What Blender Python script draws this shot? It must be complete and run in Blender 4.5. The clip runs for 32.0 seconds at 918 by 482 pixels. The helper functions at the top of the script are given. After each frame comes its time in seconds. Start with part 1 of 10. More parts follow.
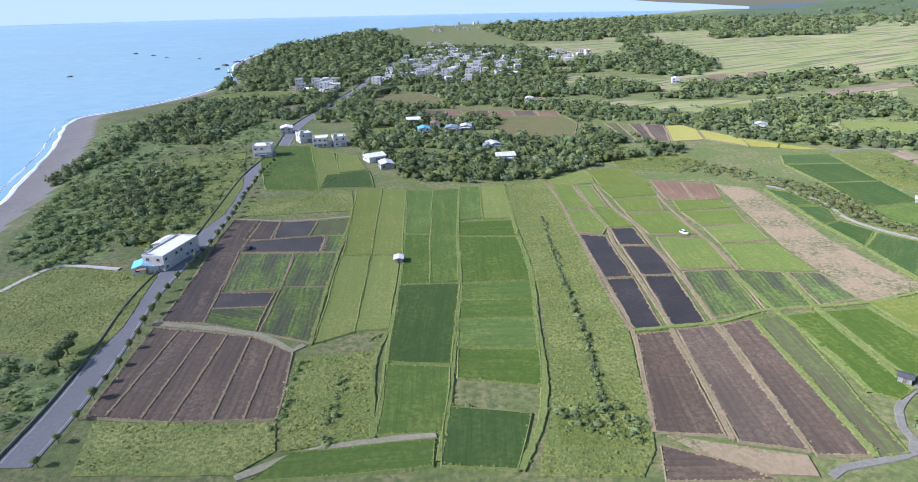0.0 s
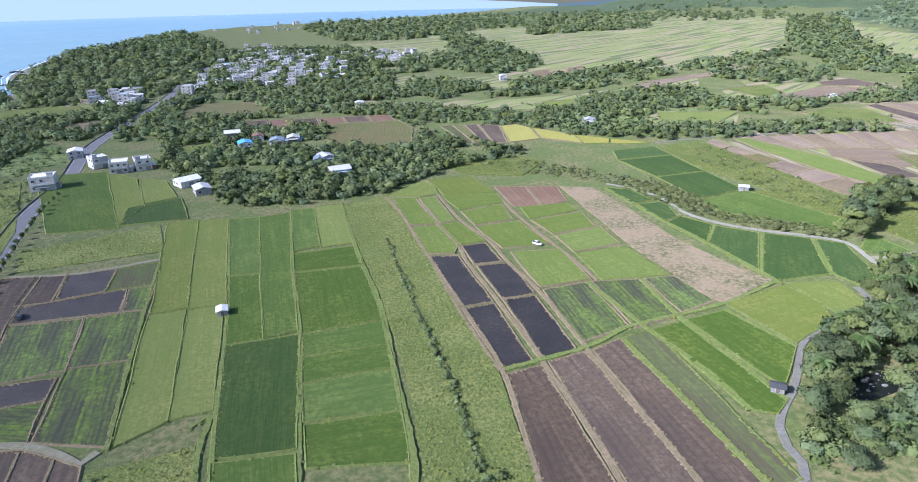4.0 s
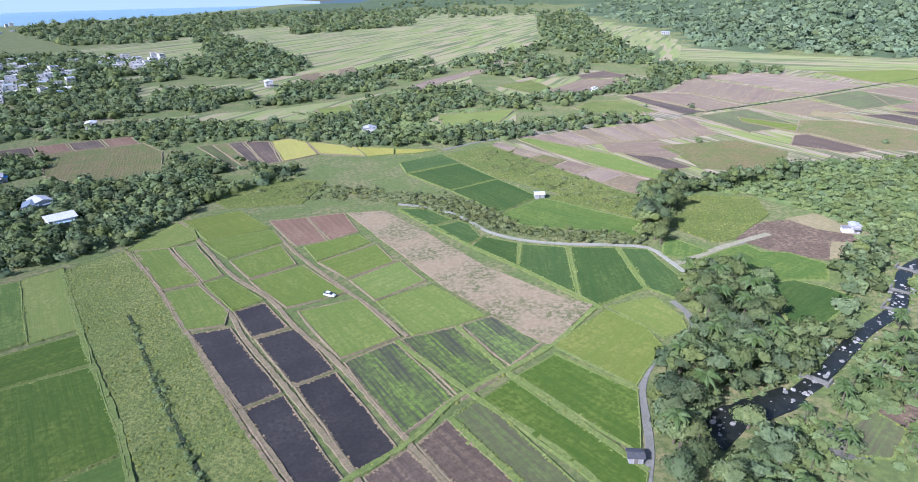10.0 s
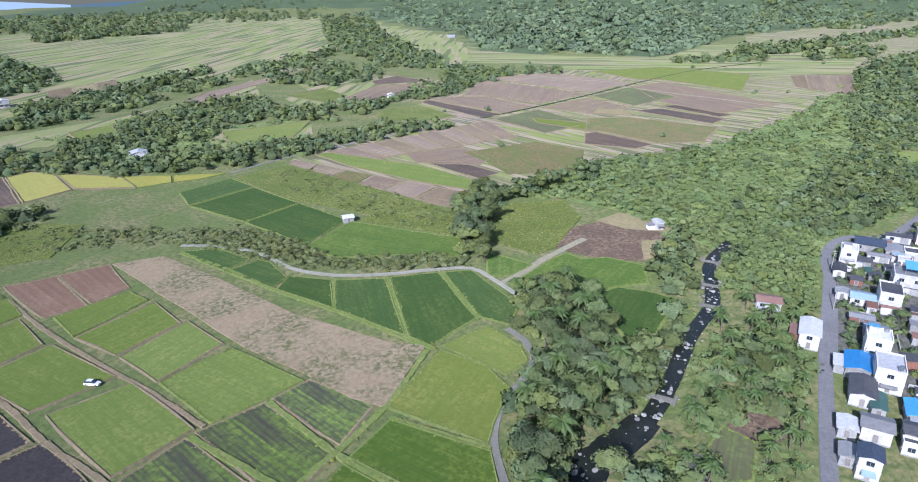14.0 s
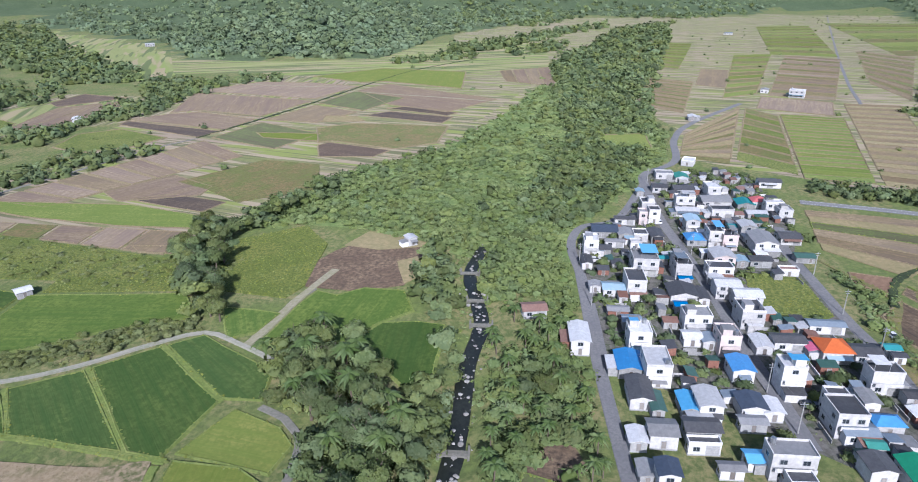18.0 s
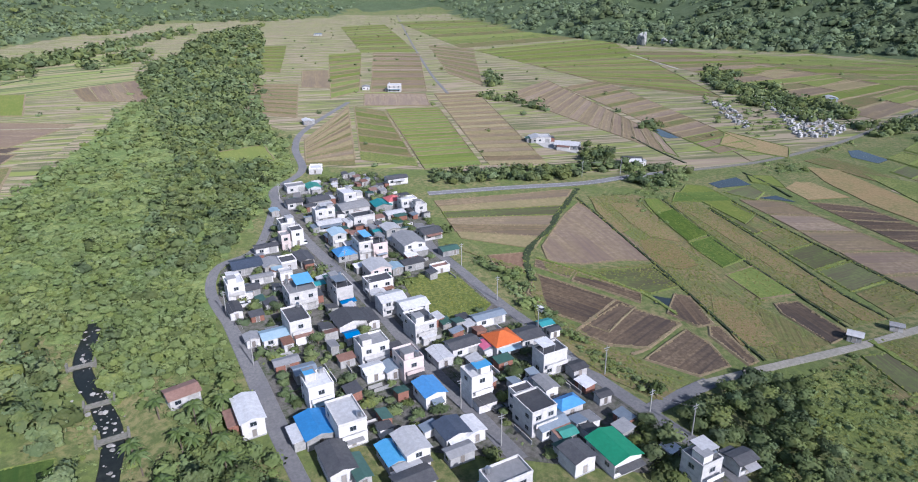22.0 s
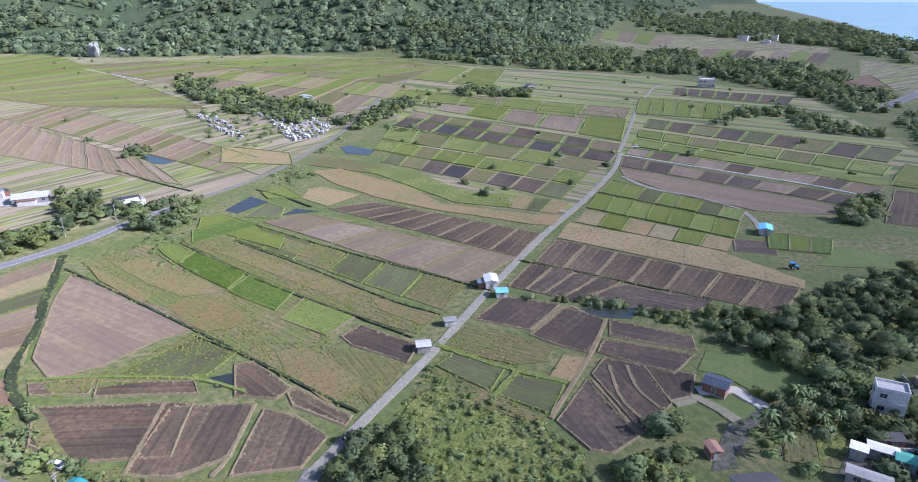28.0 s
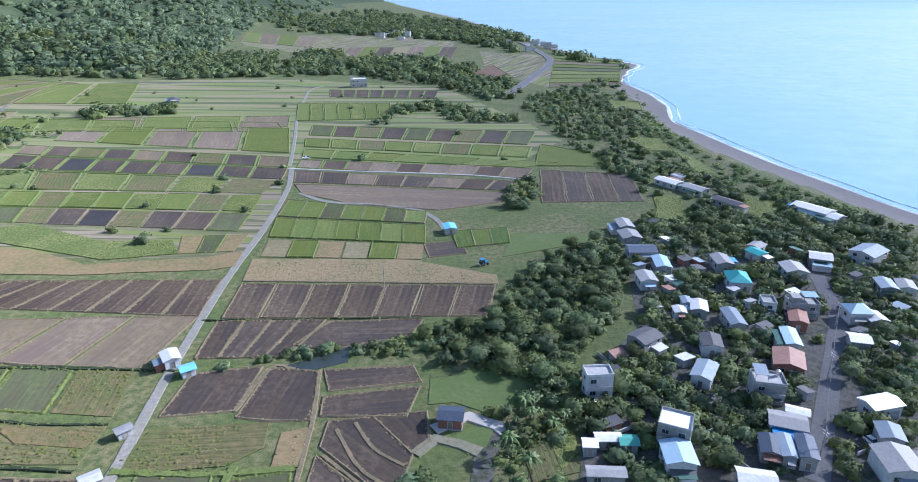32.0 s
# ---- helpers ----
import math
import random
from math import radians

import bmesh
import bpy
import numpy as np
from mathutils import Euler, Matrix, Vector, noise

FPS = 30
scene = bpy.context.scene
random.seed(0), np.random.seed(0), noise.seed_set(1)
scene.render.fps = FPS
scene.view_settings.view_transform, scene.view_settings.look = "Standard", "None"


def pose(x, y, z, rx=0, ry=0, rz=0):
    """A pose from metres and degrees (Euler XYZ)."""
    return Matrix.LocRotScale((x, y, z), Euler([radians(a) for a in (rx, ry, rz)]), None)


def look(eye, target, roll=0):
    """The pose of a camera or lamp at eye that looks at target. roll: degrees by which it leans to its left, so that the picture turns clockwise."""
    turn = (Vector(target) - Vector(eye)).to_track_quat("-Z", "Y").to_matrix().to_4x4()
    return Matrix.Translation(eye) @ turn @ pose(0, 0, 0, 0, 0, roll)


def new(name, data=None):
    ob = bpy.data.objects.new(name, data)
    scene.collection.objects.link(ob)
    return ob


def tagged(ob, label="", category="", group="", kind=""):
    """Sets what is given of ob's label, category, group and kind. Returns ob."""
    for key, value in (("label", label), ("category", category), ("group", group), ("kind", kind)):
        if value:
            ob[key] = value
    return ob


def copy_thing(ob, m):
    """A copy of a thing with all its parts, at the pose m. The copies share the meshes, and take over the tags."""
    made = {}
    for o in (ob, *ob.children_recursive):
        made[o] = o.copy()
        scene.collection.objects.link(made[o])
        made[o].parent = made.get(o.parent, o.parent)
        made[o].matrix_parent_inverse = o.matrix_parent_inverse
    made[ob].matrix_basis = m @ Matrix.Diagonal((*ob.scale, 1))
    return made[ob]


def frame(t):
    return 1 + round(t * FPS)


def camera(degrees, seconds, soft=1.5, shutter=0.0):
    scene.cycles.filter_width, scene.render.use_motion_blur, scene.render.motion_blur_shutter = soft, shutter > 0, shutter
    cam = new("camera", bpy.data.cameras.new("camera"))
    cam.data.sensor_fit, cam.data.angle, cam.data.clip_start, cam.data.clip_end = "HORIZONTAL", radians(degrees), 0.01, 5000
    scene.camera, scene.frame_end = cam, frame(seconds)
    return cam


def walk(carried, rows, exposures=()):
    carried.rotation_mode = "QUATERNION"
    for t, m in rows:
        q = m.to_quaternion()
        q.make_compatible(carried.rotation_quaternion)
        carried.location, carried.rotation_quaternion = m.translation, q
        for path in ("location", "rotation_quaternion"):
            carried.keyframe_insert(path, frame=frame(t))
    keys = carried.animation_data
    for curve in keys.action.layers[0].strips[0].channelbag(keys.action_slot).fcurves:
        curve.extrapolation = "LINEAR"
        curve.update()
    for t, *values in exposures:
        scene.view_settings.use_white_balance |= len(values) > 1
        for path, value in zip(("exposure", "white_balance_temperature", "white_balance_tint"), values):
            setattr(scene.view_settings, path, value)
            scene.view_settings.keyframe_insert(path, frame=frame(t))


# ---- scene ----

# ---- camera ----
# t, x, y, z, heading, tilt down, lean
PATH = [
    (0.0, 0.00, 0.00, 100.00, 0.004, 20.866, 1.092),
    (0.5, -0.03, 4.17, 100.05, 1.499, 20.938, 1.171),
    (1.0, 0.06, 8.25, 100.10, 2.765, 20.969, 1.234),
    (1.5, 0.39, 12.22, 100.12, 4.240, 20.999, 1.251),
    (2.0, 0.92, 16.04, 100.12, 5.966, 21.051, 1.228),
    (2.5, 1.55, 19.87, 100.14, 8.192, 21.123, 1.220),
    (3.0, 2.16, 23.92, 100.16, 10.767, 21.190, 1.240),
    (3.5, 2.69, 27.99, 100.18, 13.280, 21.244, 1.248),
    (5.5, 6.92, 43.44, 100.31, 17.995, 21.391, 1.109),
    (6.0, 8.43, 47.19, 100.39, 19.791, 21.484, 1.079),
    (6.5, 9.96, 50.94, 100.46, 21.915, 21.549, 1.070),
    (7.0, 11.52, 54.64, 100.51, 23.945, 21.614, 1.087),
    (7.5, 13.23, 58.30, 100.53, 25.897, 21.670, 1.088),
    (8.0, 15.07, 61.90, 100.51, 27.553, 21.715, 1.053),
    (8.5, 17.04, 65.52, 100.42, 28.946, 21.759, 0.976),
    (9.0, 19.04, 69.03, 100.31, 30.628, 21.783, 0.968),
    (9.5, 21.14, 72.44, 100.21, 32.620, 21.809, 0.986),
    (10.0, 23.33, 75.80, 100.09, 34.807, 21.828, 0.973),
    (10.5, 25.57, 79.07, 99.95, 37.262, 21.835, 0.916),
    (11.0, 27.81, 82.27, 99.81, 39.898, 21.848, 0.860),
    (11.5, 29.99, 85.39, 99.64, 42.271, 21.810, 0.750),
    (12.0, 32.27, 88.41, 99.49, 44.617, 21.787, 0.639),
    (12.5, 34.74, 91.26, 99.36, 46.869, 21.771, 0.542),
    (13.0, 37.33, 94.09, 99.25, 48.921, 21.731, 0.481),
    (13.5, 40.05, 96.79, 99.15, 50.900, 21.700, 0.413),
    (15.5, 53.86, 107.16, 98.53, 61.472, 21.743, 0.251),
    (16.0, 57.57, 108.81, 98.39, 64.700, 21.724, 0.226),
    (16.5, 61.09, 110.25, 98.24, 67.827, 21.681, 0.260),
    (17.0, 64.52, 111.48, 98.08, 70.850, 21.619, 0.320),
    (17.5, 68.34, 112.50, 97.95, 73.838, 21.639, 0.387),
    (18.0, 72.23, 113.33, 97.87, 77.028, 21.632, 0.435),
    (18.5, 76.07, 114.07, 97.79, 80.760, 21.630, 0.467),
    (19.0, 79.89, 114.72, 97.64, 84.439, 21.611, 0.473),
    (19.5, 83.82, 115.23, 97.41, 88.166, 21.590, 0.508),
    (20.0, 87.66, 115.50, 97.18, 92.351, 21.575, 0.538),
    (20.5, 91.57, 115.48, 96.96, 96.799, 21.581, 0.572),
    (21.0, 95.56, 115.19, 96.75, 101.353, 21.618, 0.632),
    (21.5, 99.45, 114.67, 96.57, 106.296, 21.620, 0.663),
    (22.0, 103.18, 114.05, 96.46, 110.989, 21.655, 0.597),
    (22.5, 106.75, 113.18, 96.45, 115.381, 21.663, 0.587),
    (23.0, 110.13, 111.97, 96.50, 119.507, 21.694, 0.594),
    (23.5, 113.33, 110.51, 96.58, 123.047, 21.741, 0.615),
    (24.0, 116.58, 108.65, 96.67, 126.481, 21.773, 0.666),
    (24.5, 119.65, 106.83, 96.73, 129.807, 21.780, 0.713),
    (25.0, 122.50, 104.88, 96.79, 133.250, 21.771, 0.647),
    (25.5, 125.32, 102.87, 96.85, 136.834, 21.746, 0.562),
    (27.5, 134.88, 92.42, 97.03, 151.683, 21.748, 0.448),
    (28.0, 136.65, 89.32, 97.19, 155.219, 21.753, 0.412),
    (28.5, 138.29, 86.20, 97.39, 158.859, 21.776, 0.429),
    (29.0, 139.83, 83.09, 97.65, 162.729, 21.818, 0.416),
    (29.5, 141.17, 79.88, 97.93, 166.641, 21.870, 0.378),
    (30.0, 142.34, 76.56, 98.21, 170.538, 21.950, 0.344),
    (30.5, 143.23, 73.08, 98.46, 174.361, 21.985, 0.321),
    (31.0, 143.87, 69.78, 98.71, 178.056, 22.001, 0.346),
    (31.5, 144.13, 66.48, 98.91, 181.558, 22.010, 0.394),
    (32.0, 144.21, 62.95, 99.07, 185.252, 22.020, 0.432),
]


def camera_rows():
    rows = []
    for t, x, y, z, yaw, down, lean in PATH:
        a, b = radians(yaw), radians(down)
        way = Vector((math.sin(a) * math.cos(b), math.cos(a) * math.cos(b), -math.sin(b)))
        rows.append((t, look((x, y, z), Vector((x, y, z)) + way, -lean)))
    return rows


# seconds, stops, white balance
EXPOSURES = [(0.0, 0.50, 5480, 20), (4.0, 0.46, 5340, 21), (9.0, 0.46, 5180, 23), (13.0, 0.23, 5230, 21), (18.0, 0.0, 5470, 18), (23.0, -0.02, 5600, 19), (25.0, 0.10, 5600, 20), (28.0, 0.42, 5380, 24), (30.0, 0.62, 5230, 22), (32.0, 0.58, 5230, 18)]
cam = camera(71.45, 32.0, soft=1.0)
walk(cam, camera_rows(), exposures=EXPOSURES)

# ---- daylight ----
SUN_FROM = Vector((-0.93, -0.22, 0.0)).normalized()   # where the sun stands, on the ground plan
SUN_HEIGHT = radians(33)
world = bpy.data.worlds.new("sky")
scene.world = world
world.use_nodes = True
sky = world.node_tree.nodes.new("ShaderNodeTexSky")
sky.sky_type = "NISHITA"
sky.sun_disc = False
sky.sun_elevation = SUN_HEIGHT
sky.sun_rotation = math.atan2(SUN_FROM.x, SUN_FROM.y)
sky.air_density, sky.dust_density, sky.ozone_density = 1.2, 1.5, 1.5
world.node_tree.links.new(sky.outputs[0], world.node_tree.nodes["Background"].inputs[0])
world.node_tree.nodes["Background"].inputs[1].default_value = 0.115
sun = new("sun", bpy.data.lights.new("sun", "SUN"))
sun.data.energy, sun.data.angle, sun.data.color = 5.2, radians(0.55), (1.0, 0.95, 0.88)
sun_way = Vector((SUN_FROM.x * math.cos(SUN_HEIGHT), SUN_FROM.y * math.cos(SUN_HEIGHT), math.sin(SUN_HEIGHT)))
sun.matrix_world = look(sun_way * 900, (0, 0, 0))


# ---- materials ----
def material(name, colors, big=0.03, fine=0.6, rough=0.9, bump=0.0, rows=0.0, row_color=None, vary=0.0, metal=0.0, spread=0.5,
             row_mix=0.5, coords="world", spec=0.3, translucent=0.0, island=0.0, strips=0.0, ribbed=False, ridge=0.0, grit=0.85, greens=0.0):
    """A surface of two or three colours mixed at two scales (per metre), with rows, relief and change from piece to piece."""
    m = bpy.data.materials.new(name)
    m.use_nodes = True
    t = m.node_tree
    n, link = t.nodes, t.links.new
    shader = n["Principled BSDF"]
    shader.inputs["Roughness"].default_value = rough
    shader.inputs["Diffuse Roughness"].default_value = grit if rough > 0.7 else 0.0
    shader.inputs["Metallic"].default_value = metal
    shader.inputs["Specular IOR Level"].default_value = spec
    if coords == "world":
        place = n.new("ShaderNodeNewGeometry").outputs["Position"]
    else:
        place = n.new("ShaderNodeTexCoord").outputs["Object"]

    def noise_at(scale, detail, rough_=0.6):
        k = n.new("ShaderNodeTexNoise")
        k.inputs["Scale"].default_value, k.inputs["Detail"].default_value = scale, detail
        k.inputs["Roughness"].default_value = rough_
        link(place, k.inputs["Vector"])
        return k.outputs["Fac"]

    def ramp(fac, lo, hi):
        k = n.new("ShaderNodeMapRange")
        k.inputs[1].default_value, k.inputs[2].default_value = lo, hi
        link(fac, k.inputs[0])
        return k.outputs[0]

    def mix(fac, a, b, how="MIX"):
        k = n.new("ShaderNodeMix")
        k.data_type, k.blend_type = "RGBA", how
        for value, socket in ((fac, k.inputs[0]), (a, k.inputs[6]), (b, k.inputs[7])):
            if isinstance(value, (int, float)):
                socket.default_value = value
            elif isinstance(value, tuple):
                socket.default_value = (*value, 1)
            else:
                link(value, socket)
        return k.outputs[2]

    w = spread * 0.5
    coarse = noise_at(big, 4)
    small = noise_at(fine, 6, 0.7)
    color = mix(ramp(coarse, 0.5 - w * 0.5, 0.5 + w * 0.5), colors[0], colors[1])
    color = mix(ramp(small, 0.5 - w * 0.6, 0.5 + w * 0.6), color, colors[2] if len(colors) > 2 else colors[0])
    height = small
    if strips:                                   # long narrow parcels, each with a tone of its own
        local = n.new("ShaderNodeTexCoord").outputs["Object"]
        tones = ((0.25, 0.20, 0.145), (0.18, 0.21, 0.06), (0.28, 0.235, 0.16), (0.11, 0.115, 0.055)) if strips < 2 else ((0.24, 0.235, 0.11), (0.18, 0.22, 0.065), (0.26, 0.22, 0.13), (0.10, 0.125, 0.048))
        for (size, lo, hi), tone in zip((((0.009, 0.05), 0.46, 0.54), ((0.011, 0.10), 0.50, 0.56), ((0.013, 0.17), 0.53, 0.57), ((0.014, 0.26), 0.54, 0.59)) if strips < 2 else (((0.004, 0.018), 0.46, 0.54), ((0.005, 0.035), 0.50, 0.55), ((0.006, 0.06), 0.52, 0.56), ((0.005, 0.09), 0.53, 0.57)), tones):
            k = n.new("ShaderNodeMapping")
            k.inputs["Scale"].default_value = (*size, 1)
            link(local, k.inputs["Vector"])
            q = n.new("ShaderNodeTexNoise")
            q.inputs["Scale"].default_value, q.inputs["Detail"].default_value = 1.0, 1.5
            link(k.outputs[0], q.inputs["Vector"])
            color = mix(ramp(q.outputs["Fac"], lo, hi), color, tone)
    if rows and not ribbed:                      # uneven streaks along the rows, wide and narrow ones
        local = n.new("ShaderNodeTexCoord").outputs["Object"]
        for size, share in (((0.015 * rows, 0.22 * rows), 0.75), ((0.07 * rows, 1.3 * rows), 1.0)):
            k = n.new("ShaderNodeMapping")
            k.inputs["Scale"].default_value = (*size, 1)
            link(local, k.inputs["Vector"])
            q = n.new("ShaderNodeTexNoise")
            q.inputs["Scale"].default_value, q.inputs["Detail"].default_value = 1.0, 3
            link(k.outputs[0], q.inputs["Vector"])
            soft = n.new("ShaderNodeMath")
            soft.operation = "MULTIPLY"
            soft.inputs[1].default_value = min(1.0, row_mix * share * 1.6)
            link(ramp(q.outputs["Fac"], 0.44, 0.66), soft.inputs[0])
            color = mix(soft.outputs[0], color, row_color or colors[1])
            height = q.outputs["Fac"]
    if ridge:                                    # furrows left by the plough
        wave = n.new("ShaderNodeTexWave")
        wave.wave_type, wave.bands_direction = "BANDS", "Y"
        wave.inputs["Scale"].default_value = ridge
        wave.inputs["Distortion"].default_value, wave.inputs["Detail"].default_value, wave.inputs["Detail Scale"].default_value = 1.6, 3, 0.35
        link(n.new("ShaderNodeTexCoord").outputs["Object"], wave.inputs["Vector"])
        soft = n.new("ShaderNodeMath")
        soft.operation = "MULTIPLY"
        soft.inputs[1].default_value = 0.17
        link(ramp(wave.outputs["Fac"], 0.35, 1.0), soft.inputs[0])
        color = mix(soft.outputs[0], color, row_color)
    if rows and ribbed:
        wave = n.new("ShaderNodeTexWave")
        wave.wave_type, wave.bands_direction = "BANDS", "Y"
        wave.inputs["Scale"].default_value = rows
        wave.inputs["Distortion"].default_value = 0.7
        wave.inputs["Detail"].default_value = 3
        wave.inputs["Detail Scale"].default_value = 0.6
        local = n.new("ShaderNodeTexCoord").outputs["Object"]
        link(local, wave.inputs["Vector"])
        patch = n.new("ShaderNodeMath")
        patch.operation = "MULTIPLY"
        link(wave.outputs["Fac"], patch.inputs[0])
        link(ramp(noise_at(big * 2.3, 3), 0.3, 0.65), patch.inputs[1])
        soft = n.new("ShaderNodeMath")
        soft.operation = "MULTIPLY"
        soft.inputs[1].default_value = row_mix
        link(patch.outputs[0], soft.inputs[0])
        color = mix(soft.outputs[0], color, row_color or colors[1])
        height = patch.outputs[0]
    if vary or island:
        info = n.new("ShaderNodeNewGeometry").outputs["Random Per Island"] if island else n.new("ShaderNodeObjectInfo").outputs["Random"]
        hue = n.new("ShaderNodeHueSaturation")
        amount = island or vary
        for socket, lo, hi in (("Value", 1 - amount, 1 + amount), ("Saturation", 1 + amount * 0.4, 1 - amount * 0.5)):
            k = n.new("ShaderNodeMapRange")
            k.inputs[3].default_value, k.inputs[4].default_value = lo, hi
            link(info, k.inputs[0])
            link(k.outputs[0], hue.inputs[socket])
        link(color, hue.inputs["Color"])
        color = hue.outputs[0]
    if greens:                                   # each plant of a stand has its own green
        given = n.new("ShaderNodeAttribute")
        given.attribute_name = "tone"
        total = n.new("ShaderNodeMath")
        total.operation = "ADD"
        link(given.outputs["Fac"], total.inputs[0])
        link(n.new("ShaderNodeObjectInfo").outputs["Random"], total.inputs[1])
        share = []
        for k in (1.0, 7.3):
            q = n.new("ShaderNodeMath")
            q.operation = "MULTIPLY"
            q.inputs[1].default_value = k
            link(total.outputs[0], q.inputs[0])
            w_ = n.new("ShaderNodeMath")
            w_.operation = "FRACT"
            link(q.outputs[0], w_.inputs[0])
            share.append(w_.outputs[0])
        hue = n.new("ShaderNodeHueSaturation")
        for socket, source, lo, hi in (("Hue", share[0], 0.5 - 0.06 * greens, 0.5 + 0.012 * greens), ("Value", share[1], 1 - 0.65 * greens, 1 + 0.6 * greens), ("Saturation", share[0], 1 + 0.2 * greens, 1 - 0.35 * greens)):
            k = n.new("ShaderNodeMapRange")
            k.inputs[3].default_value, k.inputs[4].default_value = lo, hi
            link(source, k.inputs[0])
            link(k.outputs[0], hue.inputs[socket])
        link(color, hue.inputs["Color"])
        color = hue.outputs[0]
    link(color, shader.inputs["Base Color"])
    if bump:
        k = n.new("ShaderNodeBump")
        k.inputs["Strength"].default_value, k.inputs["Distance"].default_value = 0.8, bump
        link(height, k.inputs["Height"])
        link(k.outputs[0], shader.inputs["Normal"])
    if translucent:
        glow = n.new("ShaderNodeBsdfTranslucent")
        link(color, glow.inputs[0])
        both = n.new("ShaderNodeMixShader")
        both.inputs[0].default_value = translucent
        link(shader.outputs[0], both.inputs[1])
        link(glow.outputs[0], both.inputs[2])
        link(both.outputs[0], n["Material Output"].inputs[0])
    return m


